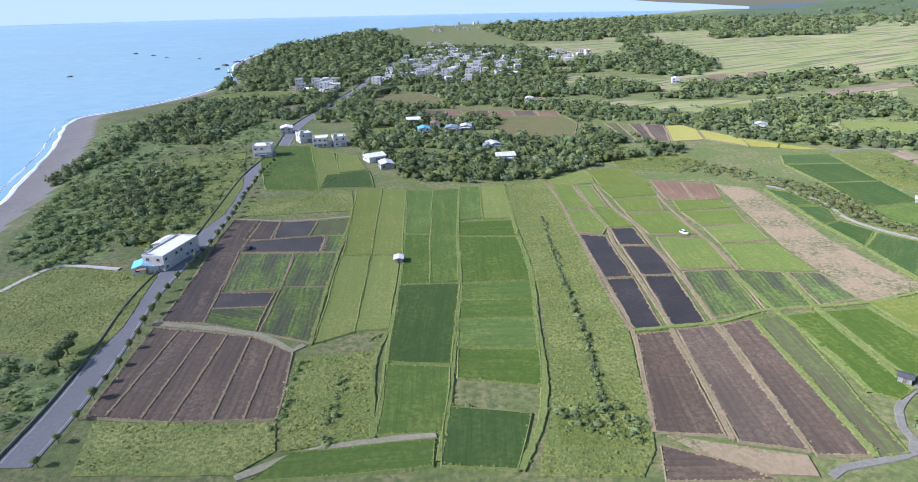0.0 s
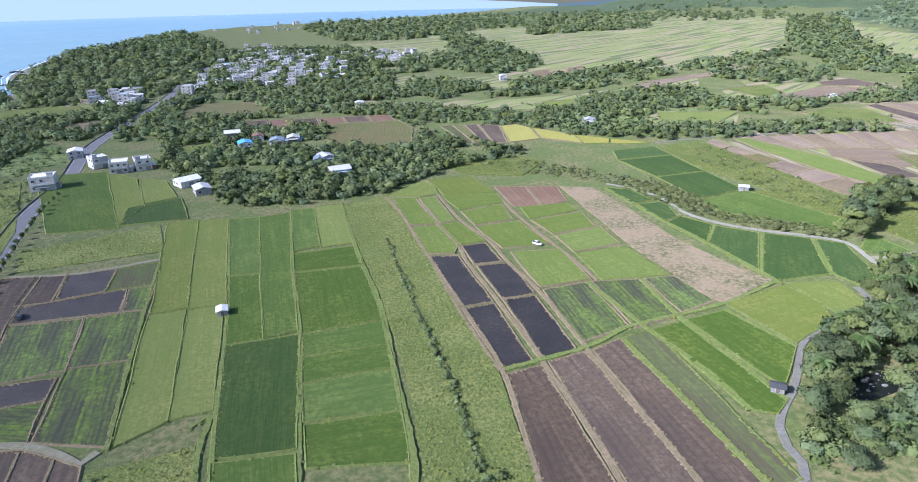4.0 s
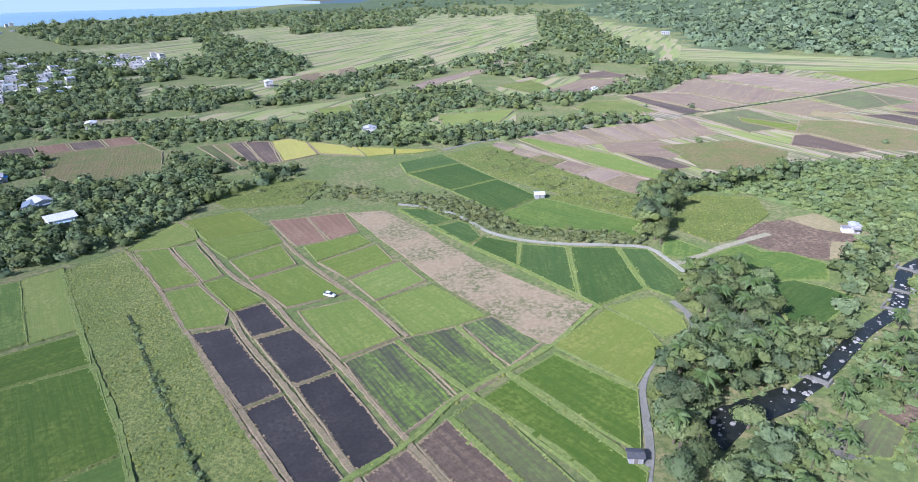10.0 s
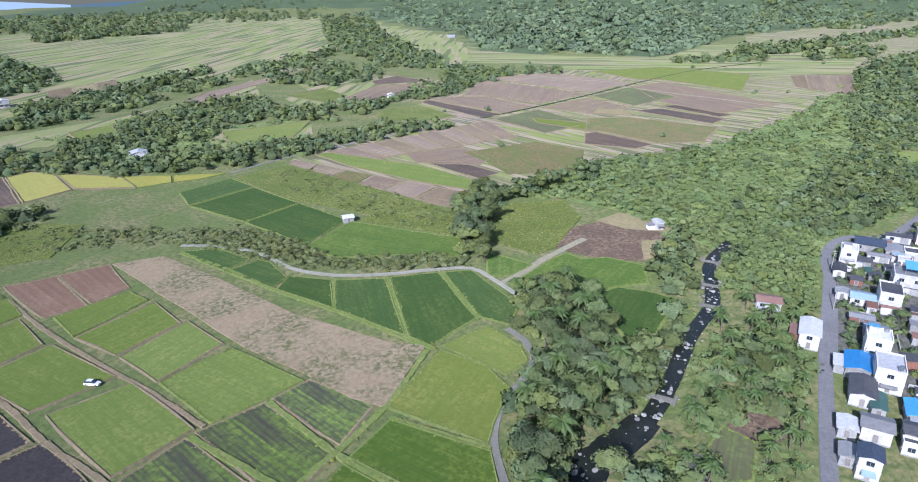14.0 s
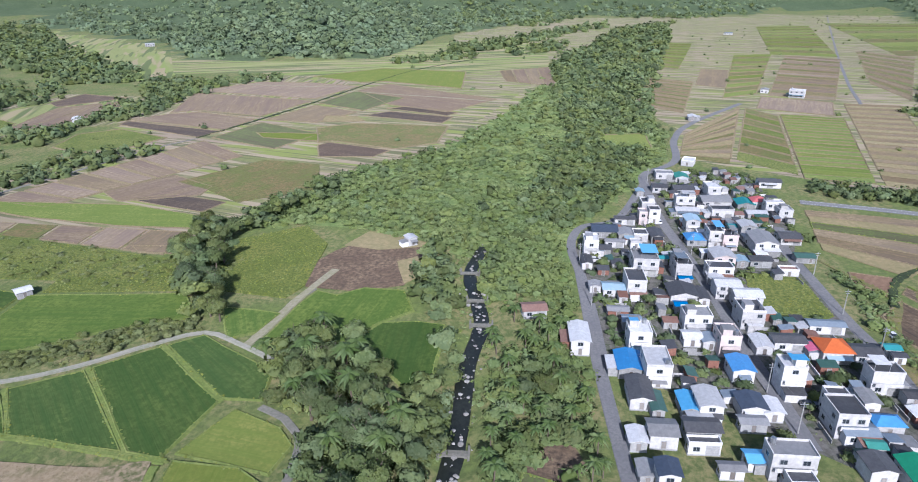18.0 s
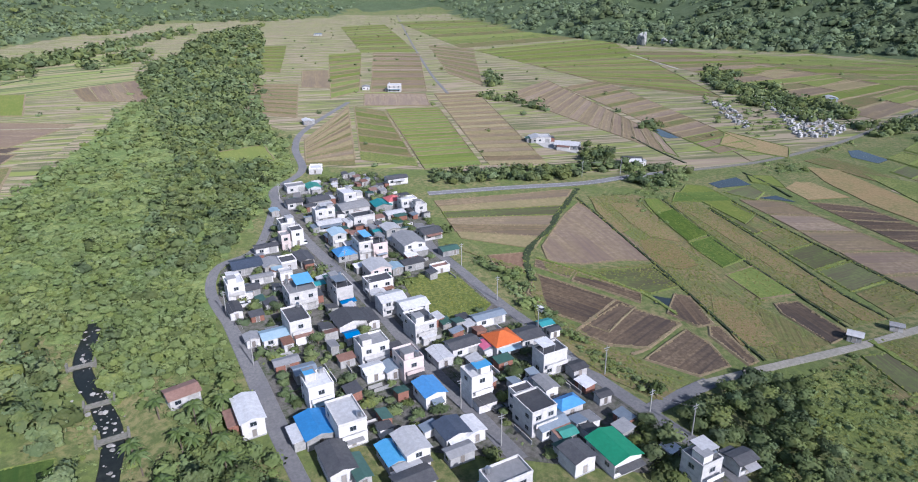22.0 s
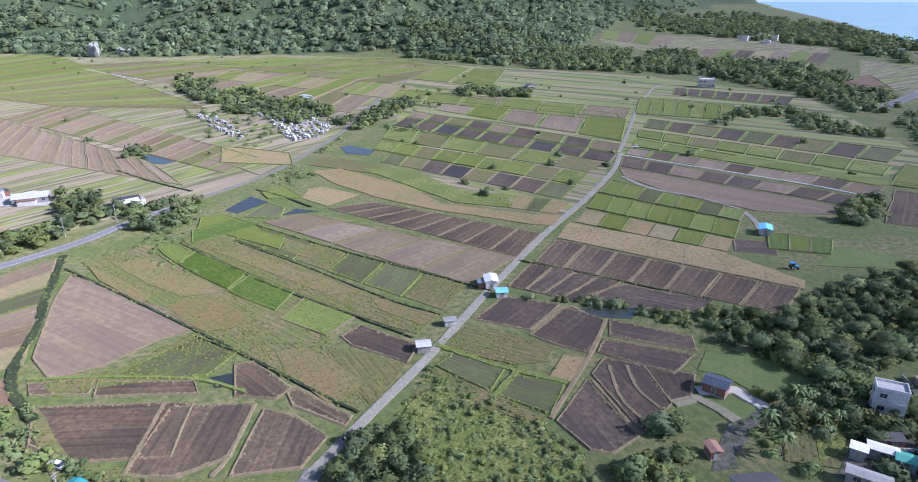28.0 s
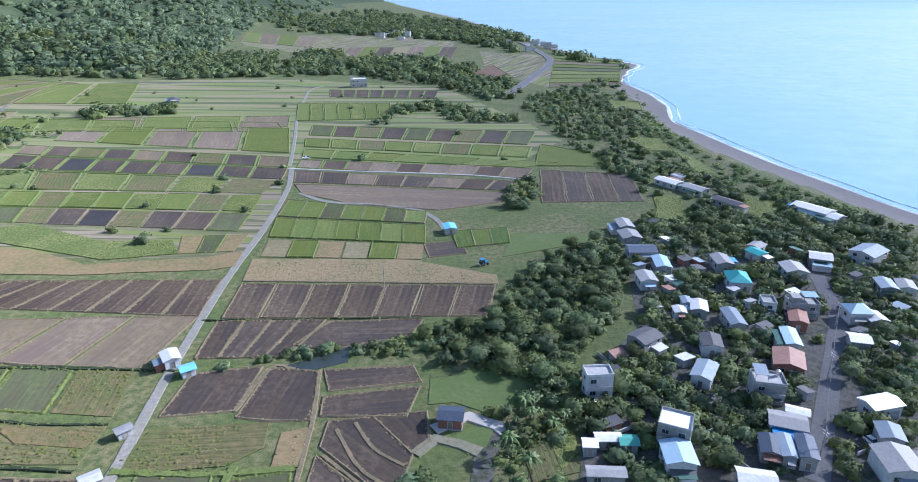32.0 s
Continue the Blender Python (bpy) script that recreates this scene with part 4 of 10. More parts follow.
line("dike", 1.6, (197.4, 248.5), (169.2, 213.9))
line("dike", 1.6, (212.6, 235.9), (191.3, 203.1))
line("dike", 1.6, (165.9, 331.8), (166.9, 300.3), (166.3, 273.8), (168.3, 243.7), (168.4, 214.3), (168.9, 203.1))
plot("reed", (143.7, 342.4), (159.7, 333.9), (160.2, 298.9), (158.5, 252.7), (163.9, 215.6), (168.6, 206.3), (139.5, 196.0), (137.1, 205.3), (137.6, 224.6), (136.2, 247.9), (139.9, 294.9))
plot("redsoil", (110.5, 353.9), (125.6, 348.1), (121.3, 314.7), (108.8, 317.8))
plot("redsoil", (126.9, 348.2), (142.7, 343.1), (136.8, 317.0), (123.0, 315.3))
line("canal", 1.4, (170.0, 338.8), (178.4, 326.1), (183.7, 309.0), (183.5, 296.9), (182.2, 281.4), (187.2, 265.8), (198.4, 251.4), (211.6, 240.1), (222.1, 228.1), (218.1, 213.7), (211.7, 199.0), (209.6, 194.7))
plot("darkrice", (210.7, 406.4), (242.1, 408.1), (239.6, 384.6), (202.2, 384.5))
plot("darkrice", (201.8, 382.2), (238.7, 382.6), (235.5, 343.5), (203.7, 342.5))
plot("darkrice", (203.3, 340.6), (235.4, 342.0), (232.0, 305.8), (201.8, 298.5))
plot("rice", (201.3, 296.1), (231.6, 302.1), (244.4, 250.0), (229.8, 237.9), (216.1, 259.2), (199.0, 278.2))
plot("rice", (238.0, 231.3), (237.9, 211.3), (225.3, 212.8), (220.3, 219.1))
plot("rice", (219.0, 208.1), (245.9, 207.7), (255.7, 206.0), (254.1, 198.3), (261.3, 191.0), (262.3, 176.7), (249.0, 169.8), (239.0, 178.1), (225.6, 183.9), (223.4, 195.0))
plot("darkrice", (238.7, 176.6), (241.9, 166.9), (241.7, 157.5), (209.5, 153.1), (207.4, 159.4), (221.2, 175.3), (226.8, 181.4))
line("lane", 1.9, (218.2, 211.5), (231.9, 210.3), (251.2, 209.9), (258.0, 208.3))
line("lane", 2.2, (249.4, 418.6), (282.2, 421.8), (319.8, 419.2), (381.4, 411.2), (430.9, 405.5), (466.7, 393.9))
line("ditch", 2.0, (468.6, 395.2), (543.0, 385.0), (627.0, 377.4), (760.2, 369.0), (891.2, 353.0), (1030.2, 306.5))
plot("mudbrown", (498.7, 484.4), (513.2, 487.8), (491.8, 389.6), (470.5, 396.5))
plot("pink", (518.8, 490.3), (546.7, 474.1), (559.4, 453.5), (540.5, 390.6), (496.8, 390.5))
plot("pink", (552.6, 477.0), (656.4, 522.5), (644.5, 442.0), (632.7, 382.6), (552.8, 391.6), (568.3, 458.2))
plot("pink", (669.0, 528.7), (743.8, 497.7), (748.2, 434.4), (731.0, 375.4), (643.8, 385.3), (655.4, 448.1))
line("drydike", 1.6, (563.9, 459.8), (547.0, 390.2))
line("drydike", 1.6, (515.2, 490.7), (492.2, 388.7))
line("path", 2.0, (726.9, 536.6), (719.1, 438.3), (725.4, 376.6))
strips(["pink", "pink", "stubble", "pink"], 8, (317.1, 412.4), (314.4, 376.2), (427.4, 334.7), (461.4, 383.9))
plot("pink", (342.7, 365.7), (378.0, 349.1), (362.4, 315.8), (347.2, 312.9), (330.4, 346.9))
plot("mudbrown", (333.8, 342.2), (345.7, 327.9), (339.5, 293.3), (323.9, 296.4))
plot("brightrice", (308.2, 413.4), (316.9, 406.6), (325.8, 337.0), (318.3, 291.5), (303.4, 284.9), (299.4, 323.2), (301.3, 377.0))
strips(["pink", "stubble", "weedy", "pink"], 6, (289.9, 413.0), (281.5, 407.3), (274.5, 279.9), (298.6, 282.6))
plot("brown", (279.7, 299.2), (283.3, 277.6), (276.0, 278.5), (274.3, 291.5))
plot("weedy", (366.8, 338.9), (420.6, 316.3), (416.7, 278.3), (370.2, 256.4), (340.8, 287.8), (357.2, 314.8))
plot("dullrice", (470.8, 384.8), (528.4, 376.8), (497.8, 313.6), (448.0, 324.6))
plot("yellowrice", (491.4, 361.3), (496.7, 316.0), (473.8, 305.2), (477.5, 348.2))
plot("stubble", (539.1, 379.9), (611.2, 369.9), (584.8, 319.8), (535.8, 334.4))
plot("dullrice", (622.0, 371.2), (696.6, 365.0), (664.1, 302.6), (592.4, 317.3))
plot("mudbrown", (571.2, 307.8), (593.5, 292.9), (577.7, 234.3), (552.2, 237.1))
plot("mudbrown", (606.7, 300.3), (621.1, 283.0), (597.9, 234.4), (583.4, 240.7))
plot("dry", (563.7, 338.6), (566.2, 312.3), (548.8, 299.0), (539.7, 332.0))
plot("brown", (463.2, 300.2), (473.3, 296.6), (459.0, 247.8), (440.2, 253.2), (434.1, 286.5))
plot("pink", (701.8, 363.7), (753.0, 348.9), (672.8, 214.3), (599.3, 244.9), (625.7, 304.2))
line("path", 2.4, (697.6, 373.4), (681.9, 308.4), (670.8, 252.4), (655.4, 205.8))
plot("weedy", (515.5, 324.8), (539.4, 301.5), (540.5, 229.3), (485.7, 223.1), (463.1, 247.2), (477.7, 296.7), (470.2, 303.5))
plot("yellowrice", (798.3, 458.0), (891.9, 401.7), (872.4, 287.4), (733.0, 261.6), (771.6, 355.4), (759.5, 383.1))
strips(["stubble", "pink"], 4, (889.6, 247.8), (797.0, 224.9), (767.0, 164.0), (941.0, 189.9))
plot("pink", (466.4, 556.8), (552.1, 592.8), (601.9, 559.2), (502.8, 518.8), (470.8, 519.3))
plot("brown", (574.8, 620.7), (629.4, 631.0), (615.8, 570.3), (558.5, 597.3))
plot("meadow", (452.0, 617.9), (508.9, 626.5), (486.9, 569.5), (445.6, 549.0))
plot("yellowrice", (313.6, 521.1), (381.2, 501.1), (332.6, 464.0), (288.1, 473.1))
plot("pink", (364.4, 662.1), (420.3, 703.9), (521.2, 742.4), (655.4, 787.2), (609.8, 751.4), (471.4, 702.5), (368.7, 646.6))
plot("meadow", (423.3, 474.2), (461.3, 488.2), (483.7, 470.2), (464.0, 416.7), (432.3, 422.6), (413.2, 444.9))
plot("ripe", (168.5, 513.5), (181.6, 515.0), (188.0, 499.1), (179.6, 458.6), (155.6, 455.4))
plot("ripe", (188.7, 498.2), (207.6, 462.6), (201.9, 434.7), (181.4, 458.6))
plot("ripe", (208.4, 461.8), (225.7, 441.0), (218.5, 428.5), (202.9, 433.7))
plot("ripe", (226.7, 439.9), (247.0, 420.2), (230.4, 421.7), (219.4, 427.5))
plot("brown", (154.4, 526.4), (168.0, 516.2), (153.8, 455.7), (144.7, 457.0))
strips(["dullrice", "weedy", "mudbrown"], 3, (123.1, 531.0), (125.1, 458.7), (143.8, 457.9), (152.9, 525.9))
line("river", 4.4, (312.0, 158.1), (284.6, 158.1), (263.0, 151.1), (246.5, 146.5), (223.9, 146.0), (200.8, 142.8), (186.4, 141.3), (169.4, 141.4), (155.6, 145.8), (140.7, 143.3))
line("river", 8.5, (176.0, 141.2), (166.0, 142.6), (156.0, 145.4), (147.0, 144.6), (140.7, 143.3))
plot("burnt", (292.0, 214.9), (305.6, 207.0), (306.4, 182.1), (290.6, 178.6), (267.1, 178.3), (259.0, 194.7), (258.6, 212.1), (277.3, 218.7))
plot("dry", (298.2, 213.5), (314.9, 209.2), (312.4, 193.2), (308.8, 181.5), (302.9, 181.8), (296.2, 198.1))
plot("dry", (286.5, 187.1), (293.2, 180.6), (276.8, 174.4), (268.1, 178.6))
line("path", 2.8, (217.9, 211.6), (229.5, 210.7), (246.0, 210.5), (257.9, 209.4), (274.8, 207.4))
plot("meadow", (249.6, 239.9), (292.0, 262.6), (316.7, 238.7), (298.3, 220.9), (259.1, 212.6), (248.9, 214.9))
strips(["brown", "redsoil"], 6, (-30.2, 580.0), (-31.8, 613.1), (93.8, 596.1), (94.7, 565.4))
strips(["stubble", "dry"], 3, (326.9, 849.1), (292.5, 764.3), (386.1, 802.5), (417.2, 881.6))
strips(["brightrice", "yellowrice"], 19, (639.0, -25.5), (629.3, -70.1), (436.6, -28.7), (440.2, 4.8))
strips(["stubble", "dry"], 26, (703.2, -91.9), (700.4, -135.4), (423.2, -64.9), (434.1, -32.7))
strips(["weedy", "meadow"], 8, (665.4, -4.0), (629.2, -21.8), (446.9, 6.6), (475.3, 33.9))
strips(["stubble", "dry", "weedy"], 15, (546.6, 57.0), (668.6, 1.0), (464.6, 39.8), (478.2, 66.4))
strips(["stubble", "weedy"], 17, (855.2, 71.8), (827.1, 22.0), (631.1, 50.7), (675.5, 95.3))
strips(["yellowrice", "weedy"], 17, (1355.7, 59.9), (1355.2, -31.3), (945.0, 27.5), (1019.9, 100.6))
plot("stubble", (803.6, 21.6), (951.4, -0.8), (943.5, -31.9), (786.2, -5.0))
strips(["yellowrice", "weedy"], 13, (1149.1, -70.7), (1163.4, -126.3), (749.3, -27.9), (713.7, 7.5))
strips(["stubble", "pink", "weedy"], 19, (1151.3, -143.2), (1106.2, -206.6), (721.4, -90.0), (738.8, -37.6))
plot("pink", (666.0, -13.0), (731.9, -29.2), (708.2, -84.3), (638.7, -65.7))
strips(["yellowrice", "weedy"], 17, (1916.5, -245.1), (1972.4, -382.5), (1136.6, -211.8), (1163.4, -126.3))
strips(["stubble", "weedy"], 15, (1251.5, -270.4), (1148.0, -316.7), (733.5, -156.1), (844.0, -159.5))
strips(["pink", "stubble"], 17, (665.1, -150.2), (742.9, -237.8), (464.0, -174.2), (405.8, -145.4))
strips(["stubble", "weedy", "pink"], 19, (686.4, -227.1), (717.6, -292.5), (408.3, -207.4), (403.1, -172.5))
strips(["yellowrice", "weedy", "yellowrice"], 26, (1118.5, -304.3), (1249.0, -641.8), (567.4, -324.6), (691.6, -281.3))
strips(["weedy", "stubble", "yellowrice"], 17, (1001.4, -501.0), (935.4, -592.1), (493.3, -518.3), (439.0, -355.8))
strips(["yellowrice", "weedy"], 8, (935.4, -592.1), (646.2, -757.3), (489.9, -683.0), (493.3, -518.3))
strips(["meadow", "weedy", "yellowrice"], 11, (2108.4, -454.7), (2109.2, -719.2), (1276.6, -660.0), (1159.8, -300.4))
strips(["stubble", "dry", "dullrice", "stubble"], 6, (383.6, 18.9), (374.8, -52.1), (309.8, 2.7), (331.8, 25.2))
plot("redsoil", (311.0, 22.1), (308.3, 6.8), (293.9, 15.8), (301.1, 23.9))
plot("drygrass", (359.3, -195.0), (348.6, -206.2), (293.2, -189.3), (265.9, -172.1), (221.1, -175.0), (208.6, -179.4), (208.6, -164.7), (217.1, -162.2), (267.6, -163.2), (300.7, -168.3), (334.8, -180.5))
plot("meadow", (337.4, -211.7), (311.0, -222.8), (271.3, -197.5), (240.6, -194.6), (233.9, -179.6), (262.0, -176.7), (294.6, -191.9))
strips(["drygrass", "dullrice", "drygrass"], 3, (238.5, -199.0), (234.4, -179.4), (212.1, -180.0), (209.8, -197.9))
strips(["dullrice", "weedy", "mudbrown", "mud", "weedy", "mudbrown", "brown", "dullrice"], 8, (340.6, -249.0), (334.7, -228.8), (215.4, -202.8), (214.3, -224.1))
strips(["meadow", "yellowrice", "weedy", "meadow", "yellowrice"], 9, (363.2, -277.1), (355.5, -253.7), (214.4, -228.3), (214.0, -252.7))
strips(["mudbrown", "brown", "mud", "mudbrown"], 9, (388.9, -355.6), (383.7, -325.9), (208.9, -281.7), (209.2, -302.2))
strips(["stubble", "brown", "weedy", "mudbrown"], 9, (395.2, -383.7), (389.9, -360.1), (209.4, -305.2), (211.7, -329.3))
strips(["meadow", "weedy"], 6, (381.5, -320.3), (366.6, -283.0), (214.5, -256.3), (209.0, -278.9))
strips(["pink", "yellowrice", "pink"], 5, (392.1, -441.9), (384.0, -397.4), (212.8, -339.7), (223.7, -414.8))
strips(["yellowrice", "meadow", "stubble"], 6, (466.9, -480.8), (447.5, -430.4), (225.8, -421.7), (229.8, -463.9))
strips(["stubble", "yellowrice", "dry"], 9, (782.2, -547.1), (745.3, -484.7), (444.9, -431.1), (464.7, -512.9))
strips(["yellowrice", "meadow", "weedy"], 8, (806.6, -700.2), (824.2, -609.6), (385.9, -541.6), (421.1, -671.8))
strips(["brown", "mudbrown"], 8, (213.4, -598.7), (209.5, -555.5), (110.8, -532.4), (104.3, -575.5))
strips(["yellowrice", "meadow", "yellowrice"], 7, (234.6, -523.4), (223.8, -443.1), (149.2, -442.3), (151.7, -511.9))
strips(["dullrice", "brown", "weedy", "mudbrown"], 9, (210.3, -423.4), (208.5, -391.0), (60.4, -343.6), (47.7, -379.9))
strips(["yellowrice", "meadow", "weedy"], 8, (209.7, -379.8), (207.1, -356.2), (66.8, -310.7), (59.2, -336.5))
strips(["yellowrice", "brightrice", "meadow"], 7, (206.7, -348.7), (205.2, -327.7), (72.9, -288.9), (51.5, -296.1))
plot("yellowrice", (52.4, -342.8), (24.7, -313.5), (25.9, -286.2), (66.6, -291.8))
strips(["pink", "brown", "pink"], 9, (205.4, -322.5), (205.3, -304.8), (76.4, -267.5), (69.1, -285.2))
line("whitepath", 1.4, (209.2, -302.2), (170.6, -292.4), (137.1, -284.4), (103.6, -275.5), (75.0, -263.7))
strips(["brown", "mudbrown", "pink"], 8, (204.7, -297.3), (202.4, -275.2), (87.2, -246.1), (78.1, -260.7))
plot("pink", (201.1, -270.3), (158.0, -260.1), (89.7, -242.5), (96.7, -229.4), (127.9, -220.5), (167.7, -234.2), (194.5, -253.3))
strips(["brightrice", "yellowrice", "dullrice"], 7, (200.3, -243.5), (201.8, -220.4), (135.0, -203.0), (133.1, -218.0))
strips(["yellowrice", "brightrice", "yellowrice"], 7, (202.0, -217.3), (201.2, -194.1), (135.7, -179.9), (134.9, -199.8))
strips(["dry", "yellowrice", "drygrass"], 6, (201.0, -190.7), (201.1, -172.9), (137.4, -163.4), (135.9, -177.8))
strips(["ploughed", "mudbrown"], 4, (66.0, -282.6), (77.3, -226.2), (26.9, -222.3), (19.2, -267.4))
strips(["rice", "brightrice"], 3, (123.6, -191.4), (123.0, -173.3), (101.1, -176.4), (99.6, -193.2))
plot("mudbrown", (136.2, -178.4), (121.0, -180.7), (120.3, -167.7), (134.7, -165.4))
plot("lawn", (97.9, -187.4), (68.4, -182.8), (66.0, -174.3), (106.6, -162.5))
strips(["pink", "yellowrice", "brown", "dry"], 7, (223.8, -1061.0), (226.4, -886.7), (70.6, -847.8), (41.8, -1038.6))
strips(["stubble", "yellowrice"], 5, (524.1, -1517.9), (466.7, -1254.3), (283.8, -1070.6), (294.6, -1289.9))
strips(["yellowrice", "meadow", "stubble", "yellowrice", "dullrice", "meadow"], 9, (-83.9, -877.9), (-161.5, -811.2), (-81.8, -588.1), (-7.5, -580.8))
plot("redsoil", (58.7, -707.8), (21.5, -782.7), (14.9, -671.5), (48.8, -620.6))
line("ditch", 2.2, (373.7, -54.7), (357.2, -39.5), (344.1, -26.9), (329.2, -14.7), (314.4, 1.5), (304.9, 9.0), (292.0, 14.4), (283.4, 16.9))
plot("pink", (354.1, -43.7), (330.3, -41.7), (303.0, -38.5), (282.9, -33.0), (288.1, -23.5), (290.6, -7.4), (297.4, 3.4), (311.4, -1.5), (327.6, -16.3), (343.7, -31.3))
plot("weedy", (296.8, 5.9), (284.8, -8.1), (280.3, -32.1), (259.2, -27.7), (264.5, -11.7), (277.8, -2.9), (288.7, 8.1))
plot("dullrice", (282.4, -6.8), (278.0, -29.2), (261.2, -28.1), (260.5, -15.3), (269.6, -9.4))
plot("ploughed", (300.7, 7.1), (286.5, -1.3), (281.8, 3.6), (295.5, 10.2))
plot("ploughed", (284.6, -1.3), (261.4, -11.6), (256.2, -8.2), (279.5, 3.6))
plot("ploughed", (288.8, 13.2), (260.8, -1.5), (254.0, -4.0), (243.7, 12.4), (262.4, 22.8), (276.5, 22.7))
plot("ploughed", (257.7, -0.8), (239.7, -10.4), (231.8, 7.0), (237.6, 16.4), (247.7, 21.0))
plot("ploughed", (235.6, -9.6), (227.8, -10.6), (215.7, -7.6), (215.1, 3.2), (227.0, 11.3))
plot("ploughed", (256.8, -22.3), (253.6, -25.4), (236.0, -19.5), (236.2, -14.7), (246.6, -11.4))
plot("ploughed", (234.9, -17.7), (233.8, -20.2), (214.9, -16.1), (213.8, -13.0), (230.4, -14.3))
plot("pond", (258.8, -14.9), (254.4, -19.3), (250.3, -14.5), (254.1, -11.7))
plot("weedy", (360.7, -53.0), (355.1, -74.9), (342.1, -82.6), (303.1, -72.0), (278.3, -65.7), (244.7, -58.3), (240.1, -41.3), (213.7, -22.3), (215.9, -18.7), (258.1, -28.0), (279.4, -32.4))
plot("brightrice", (262.1, -48.9), (264.3, -63.0), (242.0, -59.5), (243.3, -45.8))
plot("rice", (291.9, -57.1), (293.8, -70.9), (271.0, -65.4), (268.1, -52.7))
plot("weedy", (343.2, -84.9), (348.1, -99.3), (322.8, -93.9), (283.4, -85.3), (237.9, -73.8), (218.0, -71.4), (218.8, -57.8), (240.3, -60.3), (279.5, -67.1))
strips(["dullrice", "dullrice", "weedy"], 6, (324.6, -96.0), (328.0, -111.2), (218.5, -94.6), (217.0, -74.5))
plot("mudbrown", (238.6, -47.5), (237.2, -55.5), (215.6, -52.2), (214.0, -43.0), (232.9, -44.5))
strips(["stubble", "pink"], 5, (328.3, -117.6), (317.8, -133.3), (210.0, -125.5), (218.5, -95.6))
strips(["ploughed"], 8, (312.8, -144.6), (297.1, -161.0), (210.3, -152.6), (210.6, -125.8))
strips(["ploughed"], 7, (203.7, -123.6), (202.8, -148.4), (112.7, -137.1), (118.9, -116.4))
strips(["mudbrown"], 4, (205.4, -99.9), (204.5, -121.7), (169.9, -118.8), (179.2, -98.4))
plot("mudbrown", (178.4, -104.4), (168.3, -117.8), (139.5, -115.9), (143.8, -106.5), (167.8, -100.7))
plot("drygrass", (202.9, -150.8), (203.4, -170.9), (142.5, -163.6), (111.3, -146.3), (111.7, -138.0), (155.5, -145.2))
strips(["stubble", "meadow"], 5, (410.6, -428.3), (424.0, -473.5), (235.1, -437.5), (225.7, -404.8))
plot("mudbrown", (206.4, -73.6), (203.7, -91.8), (185.4, -93.3), (188.6, -74.3))
plot("mudbrown", (187.3, -71.4), (182.6, -92.4), (169.3, -89.7), (169.3, -68.3), (178.9, -69.3))
plot("mudbrown", (167.7, -90.0), (143.6, -89.4), (141.5, -82.0), (165.6, -80.3))
plot("mudbrown", (166.7, -77.6), (141.9, -79.5), (145.8, -67.4), (166.6, -69.8))
plot("pond", (178.7, -93.6), (161.8, -101.6), (161.5, -93.6), (175.2, -89.1))
plot("weedy", (211.1, -54.2), (206.8, -69.0), (179.0, -68.5), (178.6, -59.2), (186.0, -53.9), (205.0, -53.4))
plot("dullrice", (205.5, -44.9), (204.0, -53.2), (188.3, -52.2), (187.9, -39.8))
plot("dullrice", (185.1, -39.2), (183.9, -49.2), (171.3, -50.7), (170.8, -37.1))
plot("mudbrown", (168.4, -35.0), (166.2, -54.7), (149.8, -37.4), (154.1, -29.2), (158.5, -28.4))
plot("mudbrown", (165.5, -58.1), (164.4, -67.1), (153.9, -68.2), (144.7, -53.2), (149.0, -38.9))
plot("mudbrown", (153.6, -68.3), (140.8, -68.7), (140.5, -57.7), (144.4, -53.6))
plot("drygrass", (175.8, -51.9), (175.3, -64.2), (168.8, -65.5), (169.9, -51.9))
plot("weedy", (205.3, -28.8), (205.1, -43.5), (185.3, -39.0), (171.5, -34.8), (175.0, -32.0), (190.7, -32.6))
plot("lawn", (136.4, -80.6), (126.0, -88.6), (110.3, -78.2), (120.1, -69.6), (133.0, -75.6))
plot("lawn", (135.4, -57.9), (130.8, -61.7), (124.5, -61.1), (127.6, -54.1), (131.9, -52.0))
line("dirtroad", 2.6, (211.7, 5.9), (211.3, -6.5), (210.9, -21.0), (209.9, -51.2), (210.3, -97.2), (209.0, -153.2), (205.1, -207.0), (203.9, -263.2), (207.9, -305.6))
line("dirtroad", 2.6, (196.5, -254.8), (180.8, -238.8), (157.8, -231.7), (138.4, -222.5), (129.6, -207.8), (126.6, -194.8))
line("street", 3.6, (441.8, 66.5), (428.7, 77.6), (395.5, 83.5))
line("street", 3.4, (413.9, 90.8), (355.2, 104.1), (341.2, 118.8), (326.4, 122.9), (310.8, 122.2), (289.3, 117.7), (261.9, 113.0), (230.8, 108.8))
line("street", 4.2, (417.4, 90.4), (384.0, 88.1), (356.9, 85.5), (317.3, 78.7), (281.5, 72.8), (250.7, 69.2), (223.3, 64.8), (203.3, 61.8))
line("street", 4.0, (356.6, 36.1), (329.3, 39.6), (303.3, 37.1), (271.5, 34.5), (248.7, 30.8), (227.1, 29.2), (207.7, 25.4), (191.3, 22.2), (179.8, 21.7))
line("street", 4.4, (413.9, 90.8), (434.4, 88.9), (467.2, 70.3), (527.1, 66.0), (585.0, 49.7), (689.0, -3.5))
line("road", 6.0, (396.4, 18.0), (390.7, -18.5), (382.0, -62.0), (382.4, -86.8), (381.2, -118.2))
